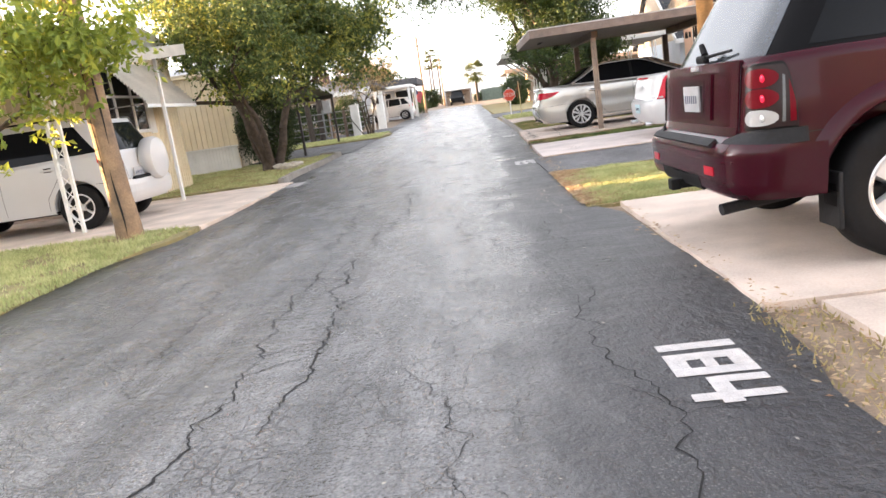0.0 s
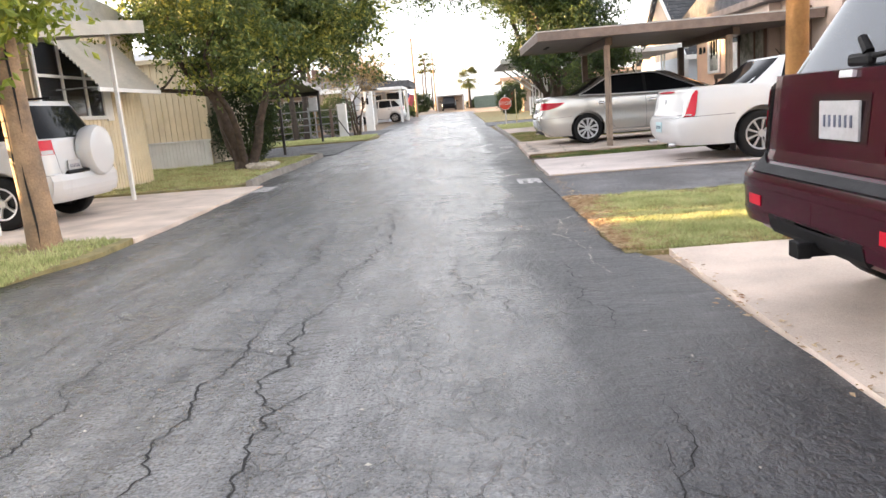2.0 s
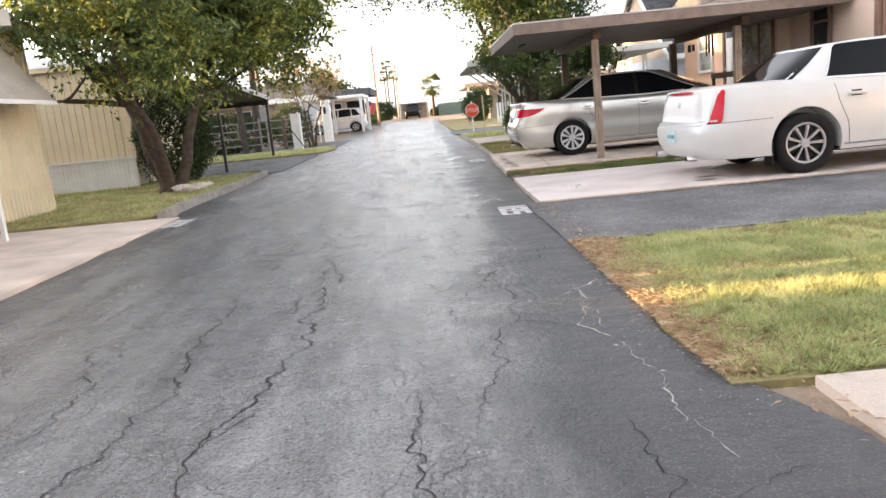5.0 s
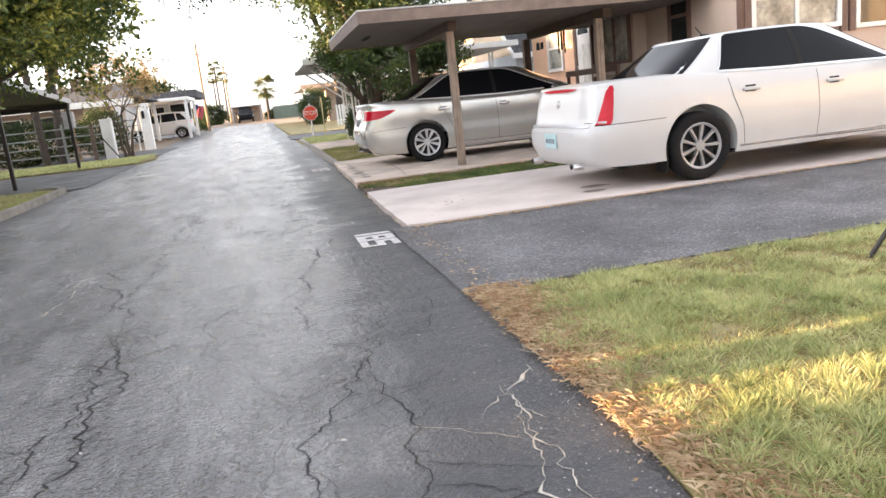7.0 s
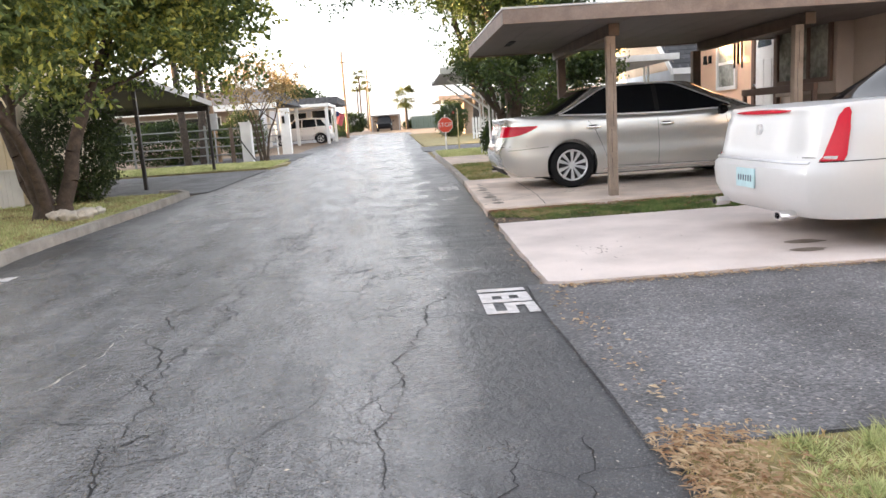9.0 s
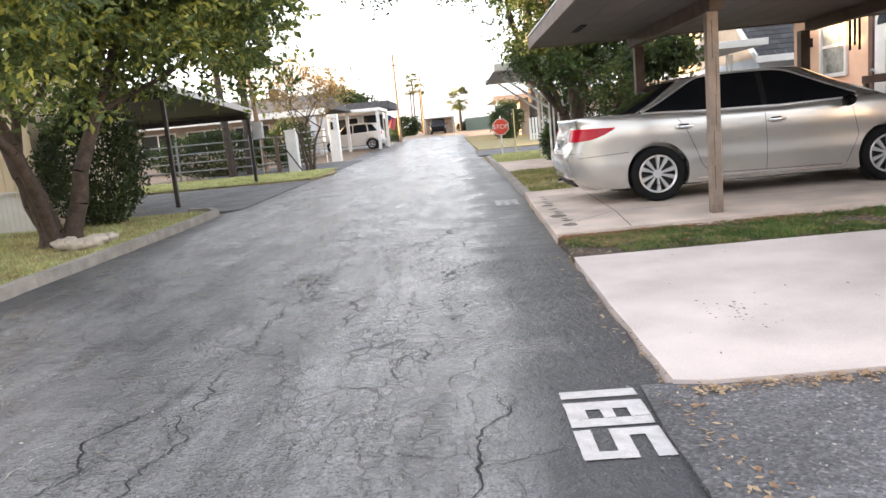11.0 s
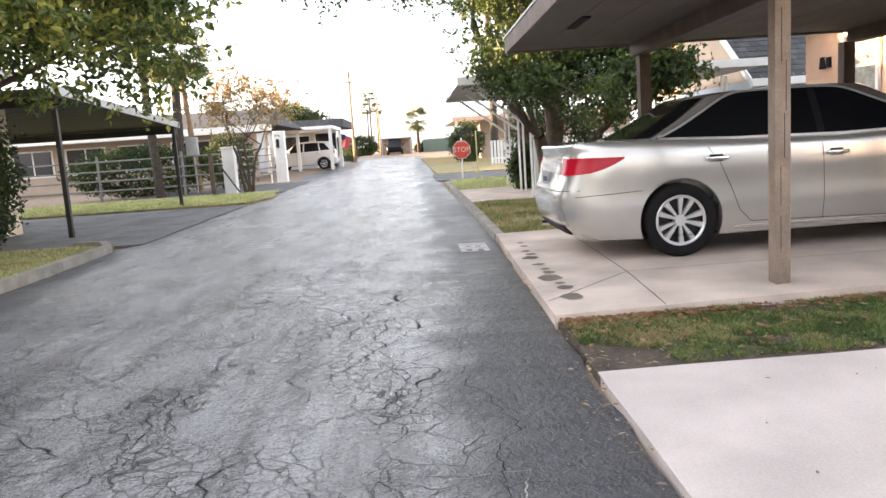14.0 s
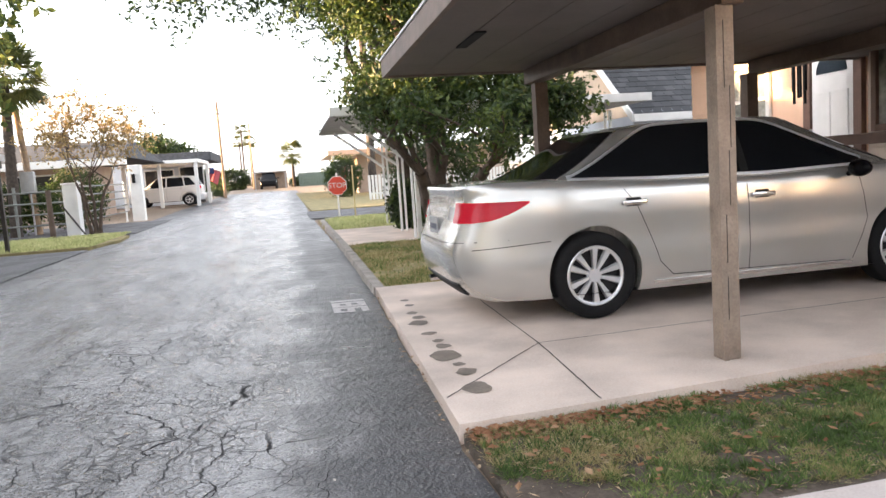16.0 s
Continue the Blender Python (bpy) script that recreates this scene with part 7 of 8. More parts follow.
def peach_house():
    t = thing("house", "peach house with brown window trim behind the carports", "house")
    part("wall_front", lap_wall(FACE_ROAD(7.25, 24.0, 0.45), 3.6, 2.45), SIDING_PEACH, t)
    part("wall_front", lap_wall(FACE_ROAD(7.25, 20.4, 0.45), 4.7, 2.45), SIDING_TAN, t, "tan lapped boards")
    part("wall_side", lap_wall(FACE_NEAR(7.25, 15.7, 0.45), 8.8, 2.45), SIDING_TAN, t)
    part("wall_core", box(7.28, 16.0, 15.74, 24.0, 0.0, 2.9), SIDING_TAN, t)
    part("skirting", ribbed_wall(FACE_ROAD(7.24, 24.0, 0.0), 8.3, 0.46), SIDING_TAN, t)
    for xa in (7.33, 8.97, 9.13, 10.68):
        part("window_board", box(xa - 0.05, xa + 0.05, 15.645, 15.69, 1.45, 2.6, 0.004), BRICK_BROWN, t, "brown board beside the window")
    part("skirting", ribbed_wall(FACE_NEAR(7.25, 15.69, 0.0), 8.8, 0.46), SIDING_TAN, t)
    for x, y in ((7.22, 15.67),):
        part("corner_board", box(x, x + 0.1, y, y + 0.1, 0.0, 2.9), BRICK_BROWN, t, "brown corner board")
    bm = bmesh.new()
    v = [(6.75, 15.2, 2.86), (16.5, 15.2, 2.86), (16.5, 24.6, 2.86), (6.75, 24.6, 2.86), (6.75, 19.9, 4.0), (16.5, 19.9, 4.0)]
    vs = [bm.verts.new(p) for p in v]
    for f in ((0, 1, 5, 4), (3, 2, 5, 4), (0, 1, 2, 3), (0, 4, 3), (1, 5, 2)):
        bm.faces.new([vs[i] for i in f])
    part("roof", bm, SHINGLE, t, "dark shingle roof")
    part("fascia", box(6.72, 6.76, 15.2, 24.6, 2.74, 2.9, 0.004), WOOD_FASCIA, t, "brown eave board")
    part("fascia", box(6.76, 16.5, 15.17, 15.2, 2.74, 2.9, 0.004), WOOD_FASCIA, t, "brown eave board")
    part("soffit", box(6.77, 7.24, 15.22, 24.55, 2.75, 2.78), ROOF_UNDER, t)
    R = FACE_ROAD
    window_unit(t, R(7.23, 22.85, 1.5), 0.75, 0.92, DOOR_WHITE, (), (0.5,), glass=GLASS_CURTAIN)
    window_unit(t, R(7.23, 17.5, 1.62), 0.5, 0.8, BRICK_BROWN, (), (0.5,))
    window_unit(t, FACE_NEAR(7.45, 15.68, 1.6), 1.4, 0.85, DOOR_WHITE, (0.5,), (0.5,), glass=GLASS_CURTAIN)
    window_unit(t, FACE_NEAR(9.25, 15.68, 1.55), 1.3, 0.9, DOOR_WHITE, (0.5,), (0.5,))
    # bay beside the door
    part("bay", box(6.98, 7.24, 18.35, 20.1, 1.2, 2.74, 0.01), SIDING_TAN, t, "shallow bay")
    window_unit(t, R(6.975, 19.95, 1.45), 1.45, 0.98, BRICK_BROWN, (0.62,), (), glass=GLASS_CURTAIN)
    door = part("door", box(7.19, 7.235, 20.56, 21.22, 0.6, 2.5, 0.008), DOOR_WHITE, t, "white front door with a fan light")
    bm = bmesh.new()
    vs = [bm.verts.new((7.182, 20.89 + 0.25 * math.cos(math.pi * k / 16), 2.12 + 0.24 * math.sin(math.pi * k / 16))) for k in range(17)]
    bm.faces.new(vs)
    r = bmesh.ops.extrude_face_region(bm, geom=bm.faces[:])
    for v in [g for g in r["geom"] if isinstance(g, bmesh.types.BMVert)]:
        v.co.x += 0.006
    part("fan_light", bm, CAR_GLASS_SKY, door, "half round fan light")
    for k in range(2):
        part("door_panel", box(7.176, 7.19, 20.62 + 0.29 * k, 20.87 + 0.29 * k, 0.8, 1.9, 0.006), DOOR_WHITE, door)
    bm = lathe([(0.03, 0), (0.035, 0.03), (0.02, 0.05), (0.002, 0.055)], 14)
    for v in bm.verts:
        v.co = Vector((7.185 - v.co.y, 21.22 + v.co.x, 1.45 + v.co.z))
    part("door_knob", bm, CHROME, door, "metal door knob")
    for yy in (20.48, 21.3):
        part("door_frame", box(7.17, 7.24, yy - 0.06, yy + 0.06, 0.6, 2.58, 0.006), BRICK_BROWN, t, "brown door frame")
    part("step", box(6.4, 7.24, 19.9, 22.4, 0.06, 0.6, 0.01), WOOD_BROWN, t, "wooden porch step")
    rail = part("rail", box(6.43, 6.5, 18.0, 20.2, 1.25, 1.36, 0.008), BRICK_BROWN, t, "dark wooden porch rail")
    for yy in (18.05, 20.15):
        part("rail_post", box(6.44, 6.5, yy - 0.03, yy + 0.03, 0.06, 1.3, 0.006), BRICK_BROWN, rail)
    ch = thing("wind_chimes", "black tubular wind chimes under the eave", "wind chimes", (6.62, 20.72, 1.76))
    part("top_disc", tube((0, 0, 0.62), (0, 0, 0.64), 0.09, 0.09, 16), SEAM, ch)
    part("cord", tube((0, 0, 0.64), (0, 0, 0.9), 0.004, 0.004, 6), SEAM, ch)
    for k in range(6):
        a = 2 * math.pi * k / 6
        part("tube", tube((0.07 * math.cos(a), 0.07 * math.sin(a), 0.12 * (k % 3) * 0.6), (0.07 * math.cos(a), 0.07 * math.sin(a), 0.61), 0.016, 0.016, 10), SEAM, ch, "black metal tube")
    lan = thing("wall_lamp", "small dark wall lantern beside the window", "lamp", (7.2, 23.3, 2.1))
    part("back_plate", box(0.0, 0.04, -0.05, 0.05, -0.08, 0.08, 0.006), SEAM, lan)
    part("shade", tube((-0.08, 0, -0.1), (-0.08, 0, 0.08), 0.05, 0.035, 10), SEAM, lan)
    return t


def shingle_house():
    t = thing("house", "house with a steep dark shingle roof and white eaves", "house")
    x0, x1, y0, y1, ym, ze, zr = 8.2, 17.5, 27.5, 34.9, 31.2, 2.2, 5.05
    part("wall_front", box(x0, x1, y0 + 0.4, y1 - 0.4, 0.1, 2.3), BLUE_WALL, t, "pale blue grey wall")
    bm = bmesh.new()
    v = [bm.verts.new(p) for p in ((x0 - 0.01, y0 + 0.4, 2.2), (x0 - 0.01, y1 - 0.4, 2.2), (x0 - 0.01, ym, zr - 0.12))]
    bm.faces.new(v)
    r = bmesh.ops.extrude_face_region(bm, geom=bm.faces[:])
    for q in [g for g in r["geom"] if isinstance(g, bmesh.types.BMVert)]:
        q.co.x += 0.1
    part("gable", bm, SIDING_CREAM, t, "cream gable")
    for s, (ya, yb) in enumerate(((y0, ym), (y1, ym))):
        bm = bmesh.new()
        n = 22
        ln = 40
        for k in range(n):
            a, b = k / n, (k + 1) / n
            pa = Vector((0, ya + (yb - ya) * a, ze + (zr - ze) * a + 0.012))
            pb = Vector((0, ya + (yb - ya) * b, ze + (zr - ze) * b))
            off = 0.5 * (k % 2)
            for j in range(-1, ln):
                xa, xb = x0 - 0.2 + (x1 - x0) * (j + off) / ln, x0 - 0.2 + (x1 - x0) * (j + off + 0.97) / ln
                xa, xb = max(xa, x0 - 0.2), xb
                if xb <= xa:
                    continue
                lift = 0.006 * (noise.noise(Vector((j * 1.3, k * 2.1, s))) + 1)
                vs = [bm.verts.new((xa, pa.y, pa.z + lift)), bm.verts.new((xb, pa.y, pa.z + lift)), bm.verts.new((xb, pb.y, pb.z)), bm.verts.new((xa, pb.y, pb.z)), bm.verts.new((xa, pa.y, pa.z - 0.012)), bm.verts.new((xb, pa.y, pa.z - 0.012))]
                bm.faces.new(vs[:4])
                bm.faces.new((vs[0], vs[1], vs[5], vs[4]))
        me_ob = part("shingles", bm, SHINGLE_VAR, t, "dark weathered shingles")
        me_ob["kind"] = "stuff"
    for ya, yb in ((y0, ym), (y1, ym)):
        bm = bmesh.new()
        q = []
        for yy, zz in ((ya, ze), (yb, zr)):
            for xx in (x0 - 0.24, x0 - 0.2):
                for dz in (-0.16, 0.03):
                    q.append(bm.verts.new((xx, yy, zz + dz)))
        for f in ((0, 1, 5, 4), (2, 3, 7, 6), (0, 2, 6, 4), (1, 3, 7, 5), (0, 1, 3, 2), (4, 5, 7, 6)):
            bm.faces.new([q[i] for i in f])
        part("rake_board", bm, PAINT_WHITE, t, "white rake board")
    part("fascia", box(x0 - 0.2, x1, y0 - 0.03, y0, ze - 0.16, ze + 0.0), PAINT_WHITE, t, "white eave board")
    window_unit(t, FACE_NEAR(8.8, y0 + 0.39, 0.95), 0.9, 0.9, PAINT_WHITE, (0.5,), ())


def mobile_home_left():
    t = thing("house", "cream mobile home with a ribbed window awning", "house")
    L = FACE_ROAD_LEFT
    part("wall_end", ribbed_wall(L(-6.75, 13.9, 0.55), 4.0, 2.65, 0.15, 0.012), SIDING_BEIGE, t)
    part("wall_core", box(-18, -6.78, 13.94, 17.9, 0.0, 3.15), SIDING_TAN, t)
    part("skirting", ribbed_wall(L(-6.74, 13.9, 0.0), 4.0, 0.56, 0.12), SIDING_BEIGE, t)
    part("wall_side", ribbed_wall(FACE_NEAR(-18, 13.9, 0.5), 11.25, 2.6, 0.15, 0.012), SIDING_BEIGE, t)
    bm = bmesh.new()
    n = 10
    rows = [[bm.verts.new((x, 13.7 + 4.4 * k / n, 3.15 + 0.5 * math.sin(math.pi * k / n))) for x in (-18, -6.5)] for k in range(n + 1)]
    for a, b in zip(rows, rows[1:]):
        bm.faces.new((a[0], a[1], b[1], b[0]))
    bm.faces.new([r[1] for r in rows])
    part("roof", bm, METAL_GREY, t, "bowed metal roof")
    w = window_unit(t, L(-6.73, 14.0, 1.5), 2.1, 1.25, PAINT_WHITE, (0.36, 0.72), (0.55,))
    part("shutter", box(-6.74, -6.7, 16.2, 16.45, 1.4, 2.7, 0.006), PAINT_WHITE, t, "white shutter board")
    bm = bmesh.new()
    n = 15
    pts = []
    for k in range(n):
        a = k / n
        x, z = -6.72 + 0.8 * a, 2.85 - 0.92 * a
        pts += [(x, z), (x + 0.045, z + 0.012)]
    pts.append((-5.92, 1.93))
    lo = [bm.verts.new((x, 14.45, z)) for x, z in pts]
    hi = [bm.verts.new((x, 17.0, z)) for x, z in pts]
    for k in range(len(pts) - 1):
        bm.faces.new((lo[k], lo[k + 1], hi[k + 1], hi[k]))
    r = bmesh.ops.extrude_face_region(bm, geom=bm.faces[:])
    for v in [g for g in r["geom"] if isinstance(g, bmesh.types.BMVert)]:
        v.co.z += 0.012
    aw = part("awning", bm, AWNING, t, "slatted white metal window awning")
    part("valance", box(-5.95, -5.91, 14.45, 17.0, 1.87, 1.94, 0.004), PAINT_WHITE, aw)
    for yy in (14.5, 16.95):
        part("awning_arm", tube((-6.7, yy, 1.95), (-5.95, yy, 1.95), 0.012, 0.012, 8), METAL_GREY, aw)


def mobile_home_second():
    t = thing("house", "beige mobile home with ribbed wall and white skirting", "house")
    part("wall_side", ribbed_wall(FACE_NEAR(-18, 22.3, 0.78), 11.1, 2.25, 0.17, 0.016), SIDING_BEIGE, t)
    part("wall_end", box(-18, -6.88, 22.33, 26.0, 0.1, 3.0), SIDING_BEIGE, t)
    part("skirting", ribbed_wall(FACE_NEAR(-18, 22.28, 0.0), 11.1, 0.78, 0.1, 0.012), SKIRT, t, "white ribbed skirting")
    part("skirting_cap", box(-18, -6.85, 22.22, 22.28, 0.76, 0.8), SKIRT, t)
    part("corner_trim", box(-6.92, -6.84, 22.24, 22.34, 0.78, 3.03), SIDING_BEIGE, t)
    bm = bmesh.new()
    n = 10
    rows = [[bm.verts.new((x, 22.1 + 4.1 * k / n, 3.03 + 0.4 * math.sin(math.pi * k / n))) for x in (-18, -6.7)] for k in range(n + 1)]
    for a, b in zip(rows, rows[1:]):
        bm.faces.new((a[0], a[1], b[1], b[0]))
    bm.faces.new([r[1] for r in rows])
    part("roof", bm, METAL_GREY, t, "bowed metal roof")
    part("eave", box(-18, -6.7, 22.12, 22.2, 2.94, 3.06), SIDING_BEIGE, t)


def far_houses():
    t = thing("house", "long low house with a white eave behind the gate", "house")
    part("wall", box(-24, -8.2, 46.0, 54, 0.25, 2.7), SIDING_TAN, t)
    part("eave", box(-24, -5.6, 44.6, 45.0, 2.45, 2.75, 0.01), PAINT_WHITE, t, "white eave board")
    bm = bmesh.new()
    vs = [bm.verts.new(p) for p in ((-24, 44.6, 2.76), (-5.6, 44.6, 2.76), (-5.6, 54.5, 2.76), (-24, 54.5, 2.76), (-24, 49.5, 3.75), (-6.2, 49.5, 3.75))]
    for f in ((0, 1, 5, 4), (3, 2, 5, 4), (0, 4, 3), (1, 5, 2), (0, 1, 2, 3)):
        bm.faces.new([vs[i] for i in f])
    part("roof", bm, SHINGLE, t, "brown grey shingle roof")
    for k in range(5):
        window_unit(t, FACE_NEAR(-20 + 2.4 * k, 45.99, 1.1), 1.7, 1.1, PAINT_WHITE, (0.5,), ())
    part("chimney", box(-9.0, -8.6, 48, 48.5, 3.4, 4.1), BRICK_BROWN, t)
    t = thing("house", "white trimmed house with an open porch and carport", "house")
    part("wall", box(-14, -5.6, 59.5, 66, 0.4, 2.9), BLUE_WALL, t)
    part("porch_roof", box(-8.0, -3.9, 54.5, 59.6, 2.7, 2.9, 0.02), PAINT_WHITE, t, "white flat porch roof")
    part("upper_roof", box(-11.0, -3.7, 59.2, 66, 2.95, 3.5, 0.05), SHINGLE, t, "dark grey roof edge")
    for px, py in ((-7.8, 54.7), (-6.0, 54.7), (-4.1, 54.7), (-4.0, 59.3)):
        part("post", box(px - 0.09, px + 0.09, py - 0.09, py + 0.09, 0.35, 2.7), PAINT_WHITE, t, "white porch post")
    window_unit(t, FACE_NEAR(-7.6, 59.49, 1.3), 1.6, 1.2, PAINT_WHITE, (0.5,), ())
    window_unit(t, FACE_NEAR(-5.55, 59.2, 1.2), 1.3, 1.4, PAINT_WHITE, (), ())
    t = thing("house", "low far house with a peach fascia", "house")
    part("wall", box(4.8, 14, 56, 64, 0.3, 2.6), SIDING_TAN, t)
    part("fascia", box(3.0, 14, 53.4, 53.6, 2.6, 2.85), SIDING_PEACH, t, "peach eave board")
    part("roof", box(3.0, 14, 53.6, 64, 2.62, 2.84), METAL_GREY, t)
    for k in range(3):
        part("post", box(3.2 + 2 * k, 3.32 + 2 * k, 53.5, 53.62, 0.33, 2.6), PAINT_WHITE, t)
    t = thing("fence", "pale picket fence beyond the side street", "fence")
    for k in range(46):
        xx = 4.2 + 0.15 * k
        part("picket", box(xx, xx + 0.1, 45.0, 45.03, 0.25, 1.35), SKIRT, t)
    part("rail", box(4.2, 11.1, 45.035, 45.07, 0.5, 0.58), SKIRT, t)
    t = thing("carport", "open grey carport closing the far end of the street", "carport")
    part("roof", box(-2.9, 0.6, 92, 98, 2.5, 2.62, 0.03), METAL_GREY, t)
    for px in (-2.7, 0.45):
        part("post", box(px - 0.06, px + 0.06, 92.1, 92.22, 0.7, 2.5), METAL_GREY, t)
    part("back_wall", box(-2.9, 0.6, 97.9, 98, 0.7, 2.5), WOOD_POST, t)
    t = thing("fence", "green board fence at the end of the street", "fence")
    for k in range(16):
        part("board", box(1.95 + 0.3 * k, 2.23 + 0.3 * k, 99.0, 99.04, 0.75, 2.3), BOARD_GREEN, t)


def gate_and_fence():
    t = thing("fence", "grey tubular rail fence along the verge", "fence")
    for k in range(4):
        z = 0.35 + 0.32 * k
        part("rail", tube((-13, 36.6, z + 0.16), (-5.6, 36.2, z + 0.16), 0.026, 0.026, 8), RAIL_GREY, t)
    for k in range(0, 6, 2):
        xx = -12.6 + 1.4 * k
        part("post", tube((xx, 36.55 - 0.05 * k, 0.1), (xx, 36.55 - 0.05 * k, 1.65), 0.045, 0.045, 8), RAIL_GREY, t)
    t = thing("gate", "weathered grey metal gate of level rails", "gate")
    for k in range(5):
        z = 0.35 + 0.26 * k
        part("rail", tube((-5.4, 36.6, z + 0.18), (-5.3, 42.7, z + 0.24), 0.025, 0.025, 8), RAIL_GREY, t)
    for yy in (36.6, 42.7):
        part("upright", tube((-5.35, yy, 0.2), (-5.35, yy, 1.75), 0.035, 0.035, 8), PAINT_WHITE, t)
    t = thing("pillar", "square pale stucco gate pillar", "pillar", group="gate pillars")
    part("shaft", box(-5.5, -5.12, 35.6, 35.98, 0.1, 1.62, 0.02), SKIRT, t)
    part("cap", box(-5.53, -5.09, 35.57, 36.01, 1.62, 1.68, 0.015), SKIRT, t)
    part("brace", tube((-5.0, 35.5, 0.2), (-5.5, 35.52, 1.0), 0.025, 0.025, 6), METAL_DARK, t, "leaning dark bar")
    t = thing("pillar", "tall white wall pier with a small lantern", "pillar", group="gate pillars")
    part("shaft", box(-5.2, -4.75, 43.0, 43.4, 0.15, 2.35, 0.02), PAINT_WHITE, t)
    part("lantern", box(-5.08, -4.96, 42.9, 43.0, 1.65, 2.0, 0.02), SEAM, t, "black wall lantern")
    t = thing("gate_post", "dark timber gate post", "post")
    part("shaft", tube((-5.75, 35.2, 0.1), (-5.75, 35.2, 1.5), 0.08, 0.07, 10), WOOD_BROWN, t)


def poles():
    t = thing("utility_pole", "leaning weathered timber utility pole with deep splits", "utility pole", (-4.22, 9.3, 0))
    bm = bmesh.new()
    n, sides = 26, 18
    rings = []
    top = Vector((-0.28, 0.05, 7.5))
    for k in range(n + 1):
        c = top * (k / n)
        r = 0.145 - 0.03 * k / n + (0.03 * max(0, 1 - k / 2))
        ring = []
        for j in range(sides):
            a = 2 * math.pi * j / sides
            q = r * (1 + 0.09 * noise.noise(Vector((math.cos(a) * 2.2, math.sin(a) * 2.2, k * 0.35))))
            ring.append(bm.verts.new(c + Vector((q * math.cos(a), q * math.sin(a), 0))))
        rings.append(ring)
    for a, b in zip(rings, rings[1:]):
        for j in range(sides):
            bm.faces.new((a[j], a[(j + 1) % sides], b[(j + 1) % sides], b[j]))
    part("shaft", bm, POLE_WOOD, t, smooth=True)
    bm = bmesh.new()
    for k, (a, z0, z1) in enumerate(((-1.3, 0.05, 0.9), (-1.9, 0.5, 1.7), (-0.8, 1.2, 2.4), (-1.5, 1.9, 3.0))):
        last = None
        for j in range(14):
            z = z0 + (z1 - z0) * j / 13
            c = top * (z / 7.5)
            r = 0.148 - 0.03 * z / 7.5 + 0.03 * max(0, 1 - z / 0.58)
            aa = a + 0.12 * noise.noise(Vector((z * 2, k, 0)))
            w = 0.012 * math.sin(math.pi * (j + 0.3) / 13.6)
            now = [bm.verts.new(c + Vector((r * math.cos(aa + s), r * math.sin(aa + s), 0))) for s in (-w / 0.14, w / 0.14)]
            if last:
                bm.faces.new((last[0], last[1], now[1], now[0]))
            last = now
    part("split", bm, CRACK, t, "deep dark split in the timber")
    t = thing("utility_pole", "slim grey pole with a meter box", "utility pole", (-6.9, 37.8, 0.18))
    part("shaft", tube((0, 0, -0.05), (-0.25, 0, 3.9), 0.11, 0.09, 12), POLE_WOOD, t)
    part("meter_box", box(-0.28, 0.12, -0.32, -0.12, 1.3, 1.95, 0.02), METAL_GREY, t, "grey electric meter box")
    part("conduit", tube((-0.05, -0.2, 0.0), (-0.05, -0.2, 1.3), 0.03, 0.03, 8), METAL_GREY, t)
    for x, y, h in ((-3.9, 69, 7.0), (-3.2, 100, 7.6)):
        t = thing("utility_pole", "far thin timber pole above the street", "utility pole", (x, y, rise(x, y)), group="far poles")
        part("shaft", tube((0, 0, -0.05), (0, 0, h), 0.12, 0.08, 8), POLE_WOOD, t)
        part("cross_arm", box(-0.28, 0.28, -0.04, 0.04, h - 0.9, h - 0.82), POLE_WOOD, t)
    for k in range(2):
        t = thing("power_line", "thin overhead cable across the sky", "cable", (0, 0, 0), group="overhead cables")
        bm = bmesh.new()
        last = None
        for j in range(25):
            u = j / 24
            p = Vector((-40 + 80 * u, 36.5, 5.0 + 0.85 * k + 0.9 * (2 * u - 0.9) ** 2))
            if last:
                add_tube(bm, last, p, 0.007, 0.007, 4, cap=False)
            last = p
        part("strand", bm, SEAM, t)
    t = thing("utility_pole", "sunlit orange brown timber pole on the lawn", "utility pole", (2.55, 7.16, 0.01))
    part("shaft", tube((0, 0, -0.05), (0.0, 0, 7.0), 0.075, 0.065, 18), POLE_ORANGE, t, smooth=True)
    t = thing("guy_wire", "pole stay wire with a yellow guard", "guy wire", (3.48, 9.49, 0.02))
    d = Vector((3.6, -0.6, 4.2))
    part("wire", tube((0, 0, -0.03), d, 0.006, 0.006, 6), METAL_GREY, t)
    part("guard", tube(d * 0.035, d * 0.4, 0.017, 0.017, 10), YELLOW, t, "yellow plastic guard")
    part("anchor", tube((0, 0, -0.04), d * 0.04, 0.014, 0.014, 8), METAL_DARK, t)


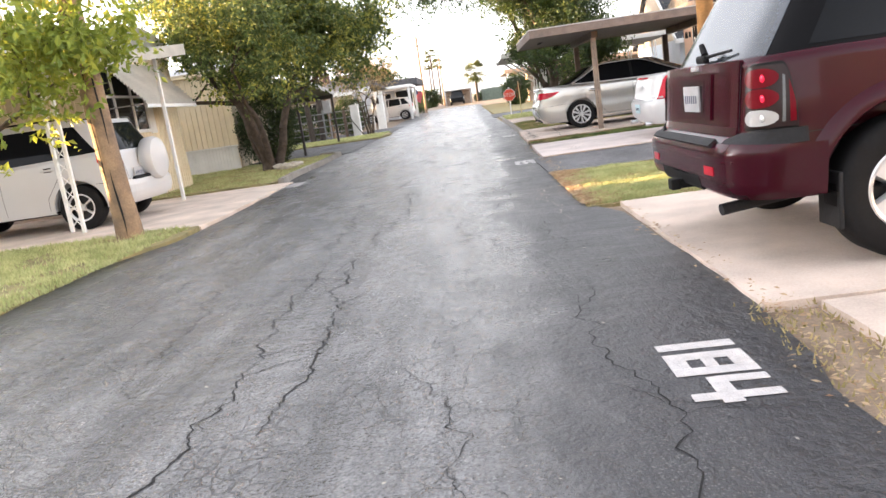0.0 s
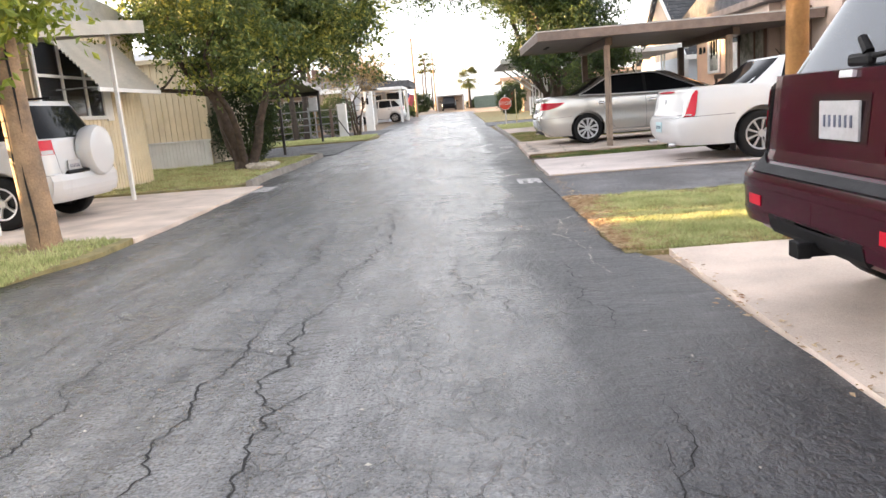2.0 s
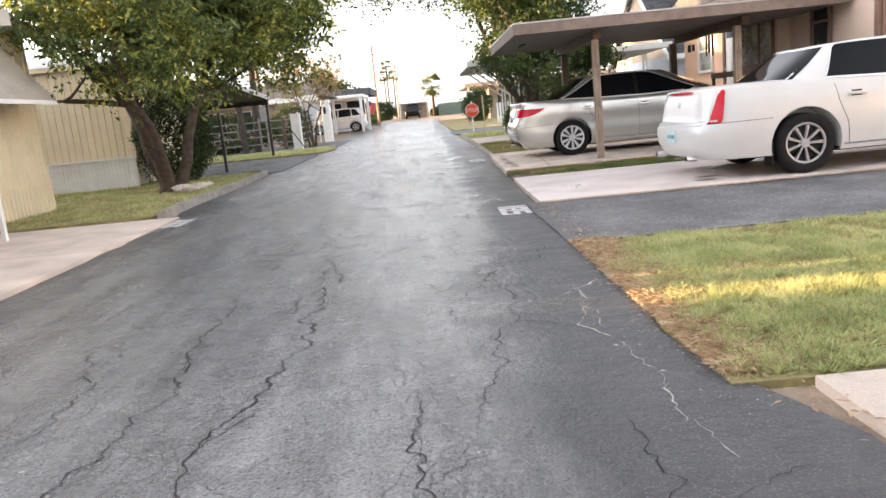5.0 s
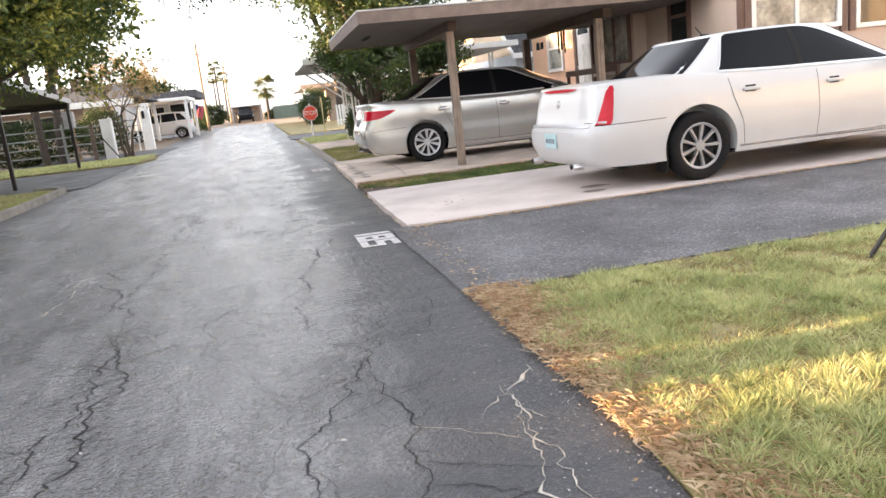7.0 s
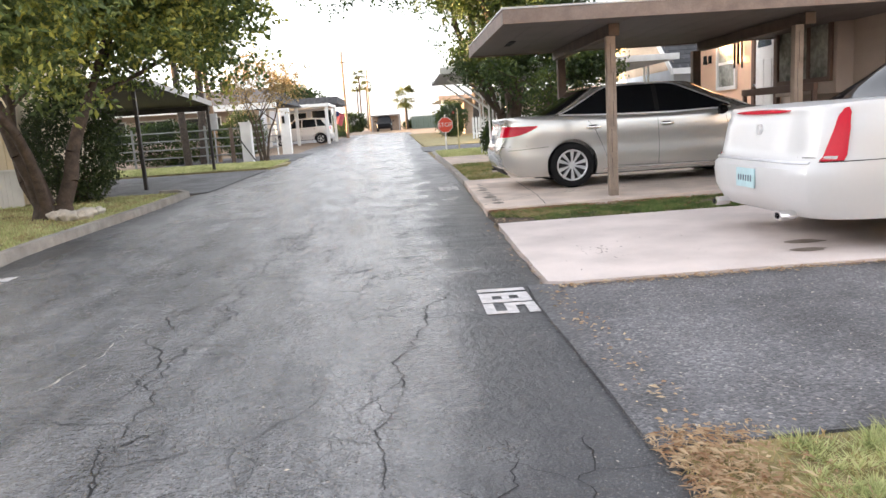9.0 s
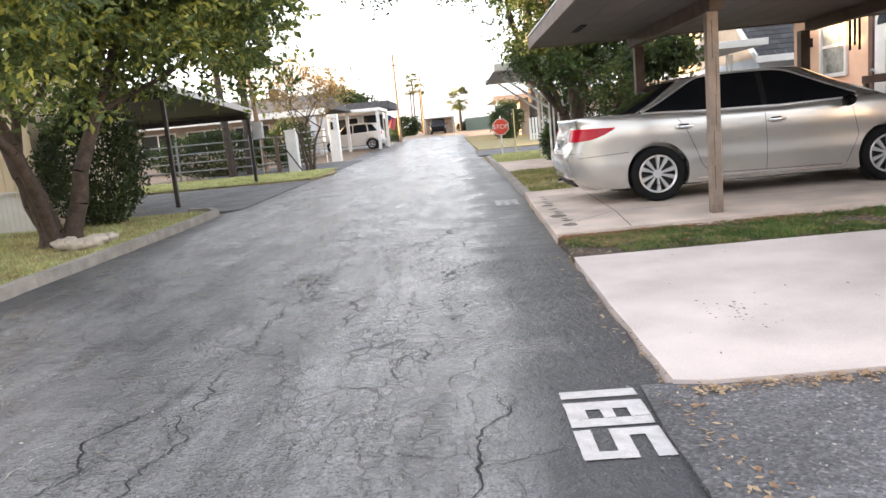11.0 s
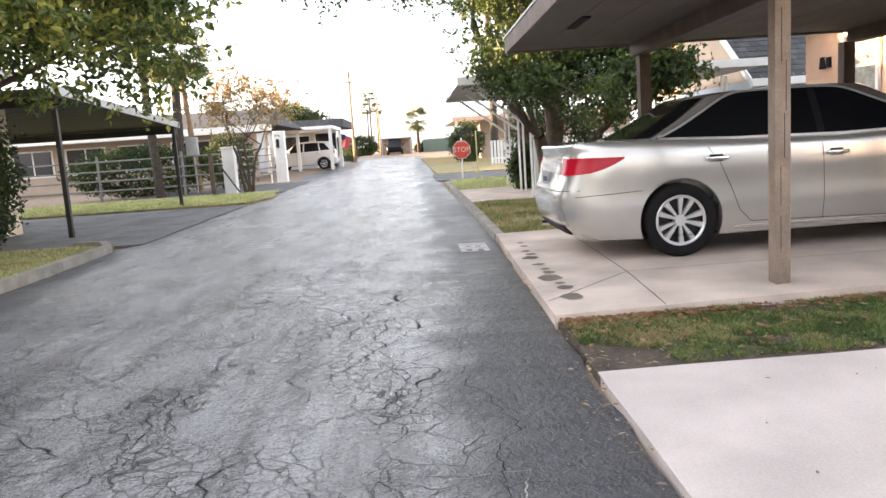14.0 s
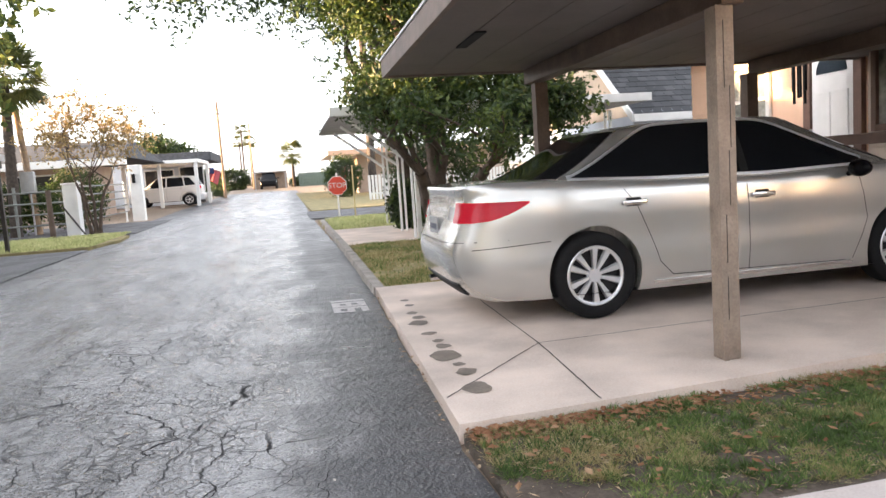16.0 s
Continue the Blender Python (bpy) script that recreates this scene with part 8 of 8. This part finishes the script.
def stop_sign():
    t = thing("stop_sign", "red octagonal stop sign with white letters", "road sign", (2.18, 34.8, 0.15))
    part("post", tube((0, 0.02, -0.05), (0, 0.02, 1.3), 0.025, 0.025, 8), PAINT_WHITE, t, "thin pale post")
    r = 0.3
    for k, (rr, y, mat, nm) in enumerate(((r, 0.0, PAINT_WHITE, "border"), (r * 0.93, -0.012, STOP_RED, "face"))):
        bm = bmesh.new()
        vs = [bm.verts.new((rr * math.cos(math.pi / 8 + math.pi / 4 * j), y, 0.93 + rr * math.sin(math.pi / 8 + math.pi / 4 * j))) for j in range(8)]
        bm.faces.new(vs)
        q = bmesh.ops.extrude_face_region(bm, geom=bm.faces[:])
        for v in [g for g in q["geom"] if isinstance(g, bmesh.types.BMVert)]:
            v.co.y += 0.01
        part(nm, bm, mat, t)
    cu = bpy.data.curves.new("letters", "FONT")
    cu.body, cu.size, cu.align_x, cu.align_y, cu.extrude = "STOP", 0.22, "CENTER", "CENTER", 0.003
    tmp = new("letters", cu)
    me = bpy.data.meshes.new_from_object(tmp.evaluated_get(bpy.context.evaluated_depsgraph_get()))
    bpy.data.objects.remove(tmp)
    me.materials.append(PAINT_WHITE)
    ob = new("letters", me)
    ob.parent = t
    ob.matrix_local = pose(0, -0.017, 0.93, 90, 0, 0)
    ob["label"] = "white letters STOP"
    y = thing("marker_post", "thin yellow marker post by the corner", "post", (2.66, 34.9, 0.15))
    part("shaft", tube((0, 0, -0.05), (0, 0, 1.5), 0.022, 0.02, 8), YELLOW_PALE, y)


def far_bits():
    t = thing("flag", "red and blue flag hanging at the far verge", "flag", (-4.9, 66, 0.5))
    part("pole", tube((0, 0, 0), (0.4, 0, 2.3), 0.015, 0.015, 6), METAL_GREY, t)
    bm = bmesh.new()
    rows = []
    for k in range(9):
        u = k / 8
        rows.append([bm.verts.new((0.38 + 0.7 * u, 0.06 * math.sin(u * 7), 2.2 - 0.35 * u)), bm.verts.new((0.3 + 0.5 * u, 0.06 * math.sin(u * 7 + 1), 1.3 - 0.35 * u))])
    for a, b in zip(rows, rows[1:]):
        bm.faces.new((a[0], a[1], b[1], b[0]))
    q = bmesh.ops.extrude_face_region(bm, geom=bm.faces[:])
    for v in [g for g in q["geom"] if isinstance(g, bmesh.types.BMVert)]:
        v.co.y += 0.006
    part("cloth", bm, FLAG_RED, t)
    part("canton", box(0.36, 0.66, -0.09, -0.07, 1.75, 2.15, 0.004), FLAG_BLUE, t)
    for k, (x, y, c) in enumerate(((-4.7, 61.5, METAL_DARK), (-4.5, 63.5, PAINT_WHITE), (-4.9, 62.6, TRIM_GREY))):
        b = thing("bin", "rounded yard bin by the porch", "bin", (x, y, 0.42), group="yard bins")
        bm = lathe([(0.2, 0), (0.24, 0.5), (0.25, 0.52), (0.22, 0.56), (0.002, 0.58)], 16)
        bm.transform(Matrix.Rotation(radians(90), 4, "X"))
        part("bucket", bm, c, b)


def enclosing():
    """Plain walls added out of view to the side and behind, to block low sun and bright sky from the street."""
    for name, x0, x1, y0, y1, h in (("wall_left_a", -18.2, -17.5, -30, 10.42, 3.6), ("wall_left_b", -18.9, -18.2, 11.25, 40, 4.5), ("wall_left_tall", -20.2, -19.2, 29.0, 35.6, 7.5), ("wall_left_gap", -18.4, -18.1, 10.42, 11.25, 2.0), ("wall_left_near", -8.2, -7.8, -14, 5.6, 3.6), ("wall_near_right", 3.5, 16, -5.4, -5.0, 3.4), ("wall_behind", -20, 20, -22, -20, 3.2), ("wall_right", 18, 20, -20, 12, 3.2), ("wall_left_c", -40, -25, 40, 120, 3.2)):
        tagged(mesh_object(name, box(x0, x1, y0, y1, 0, h), SIDING_BEIGE), "plain unseen wall added to block low sun and sky", "wall", kind="structure")


brown_carport()
second_carport()
left_carport()
dark_carport()
peach_house()
shingle_house()
mobile_home_left()
mobile_home_second()
far_houses()
gate_and_fence()
poles()
stop_sign()
far_bits()
enclosing()
build_sedan()
build_white_sedan()
build_maroon_suv()
build_white_suv()
build_far_cars()
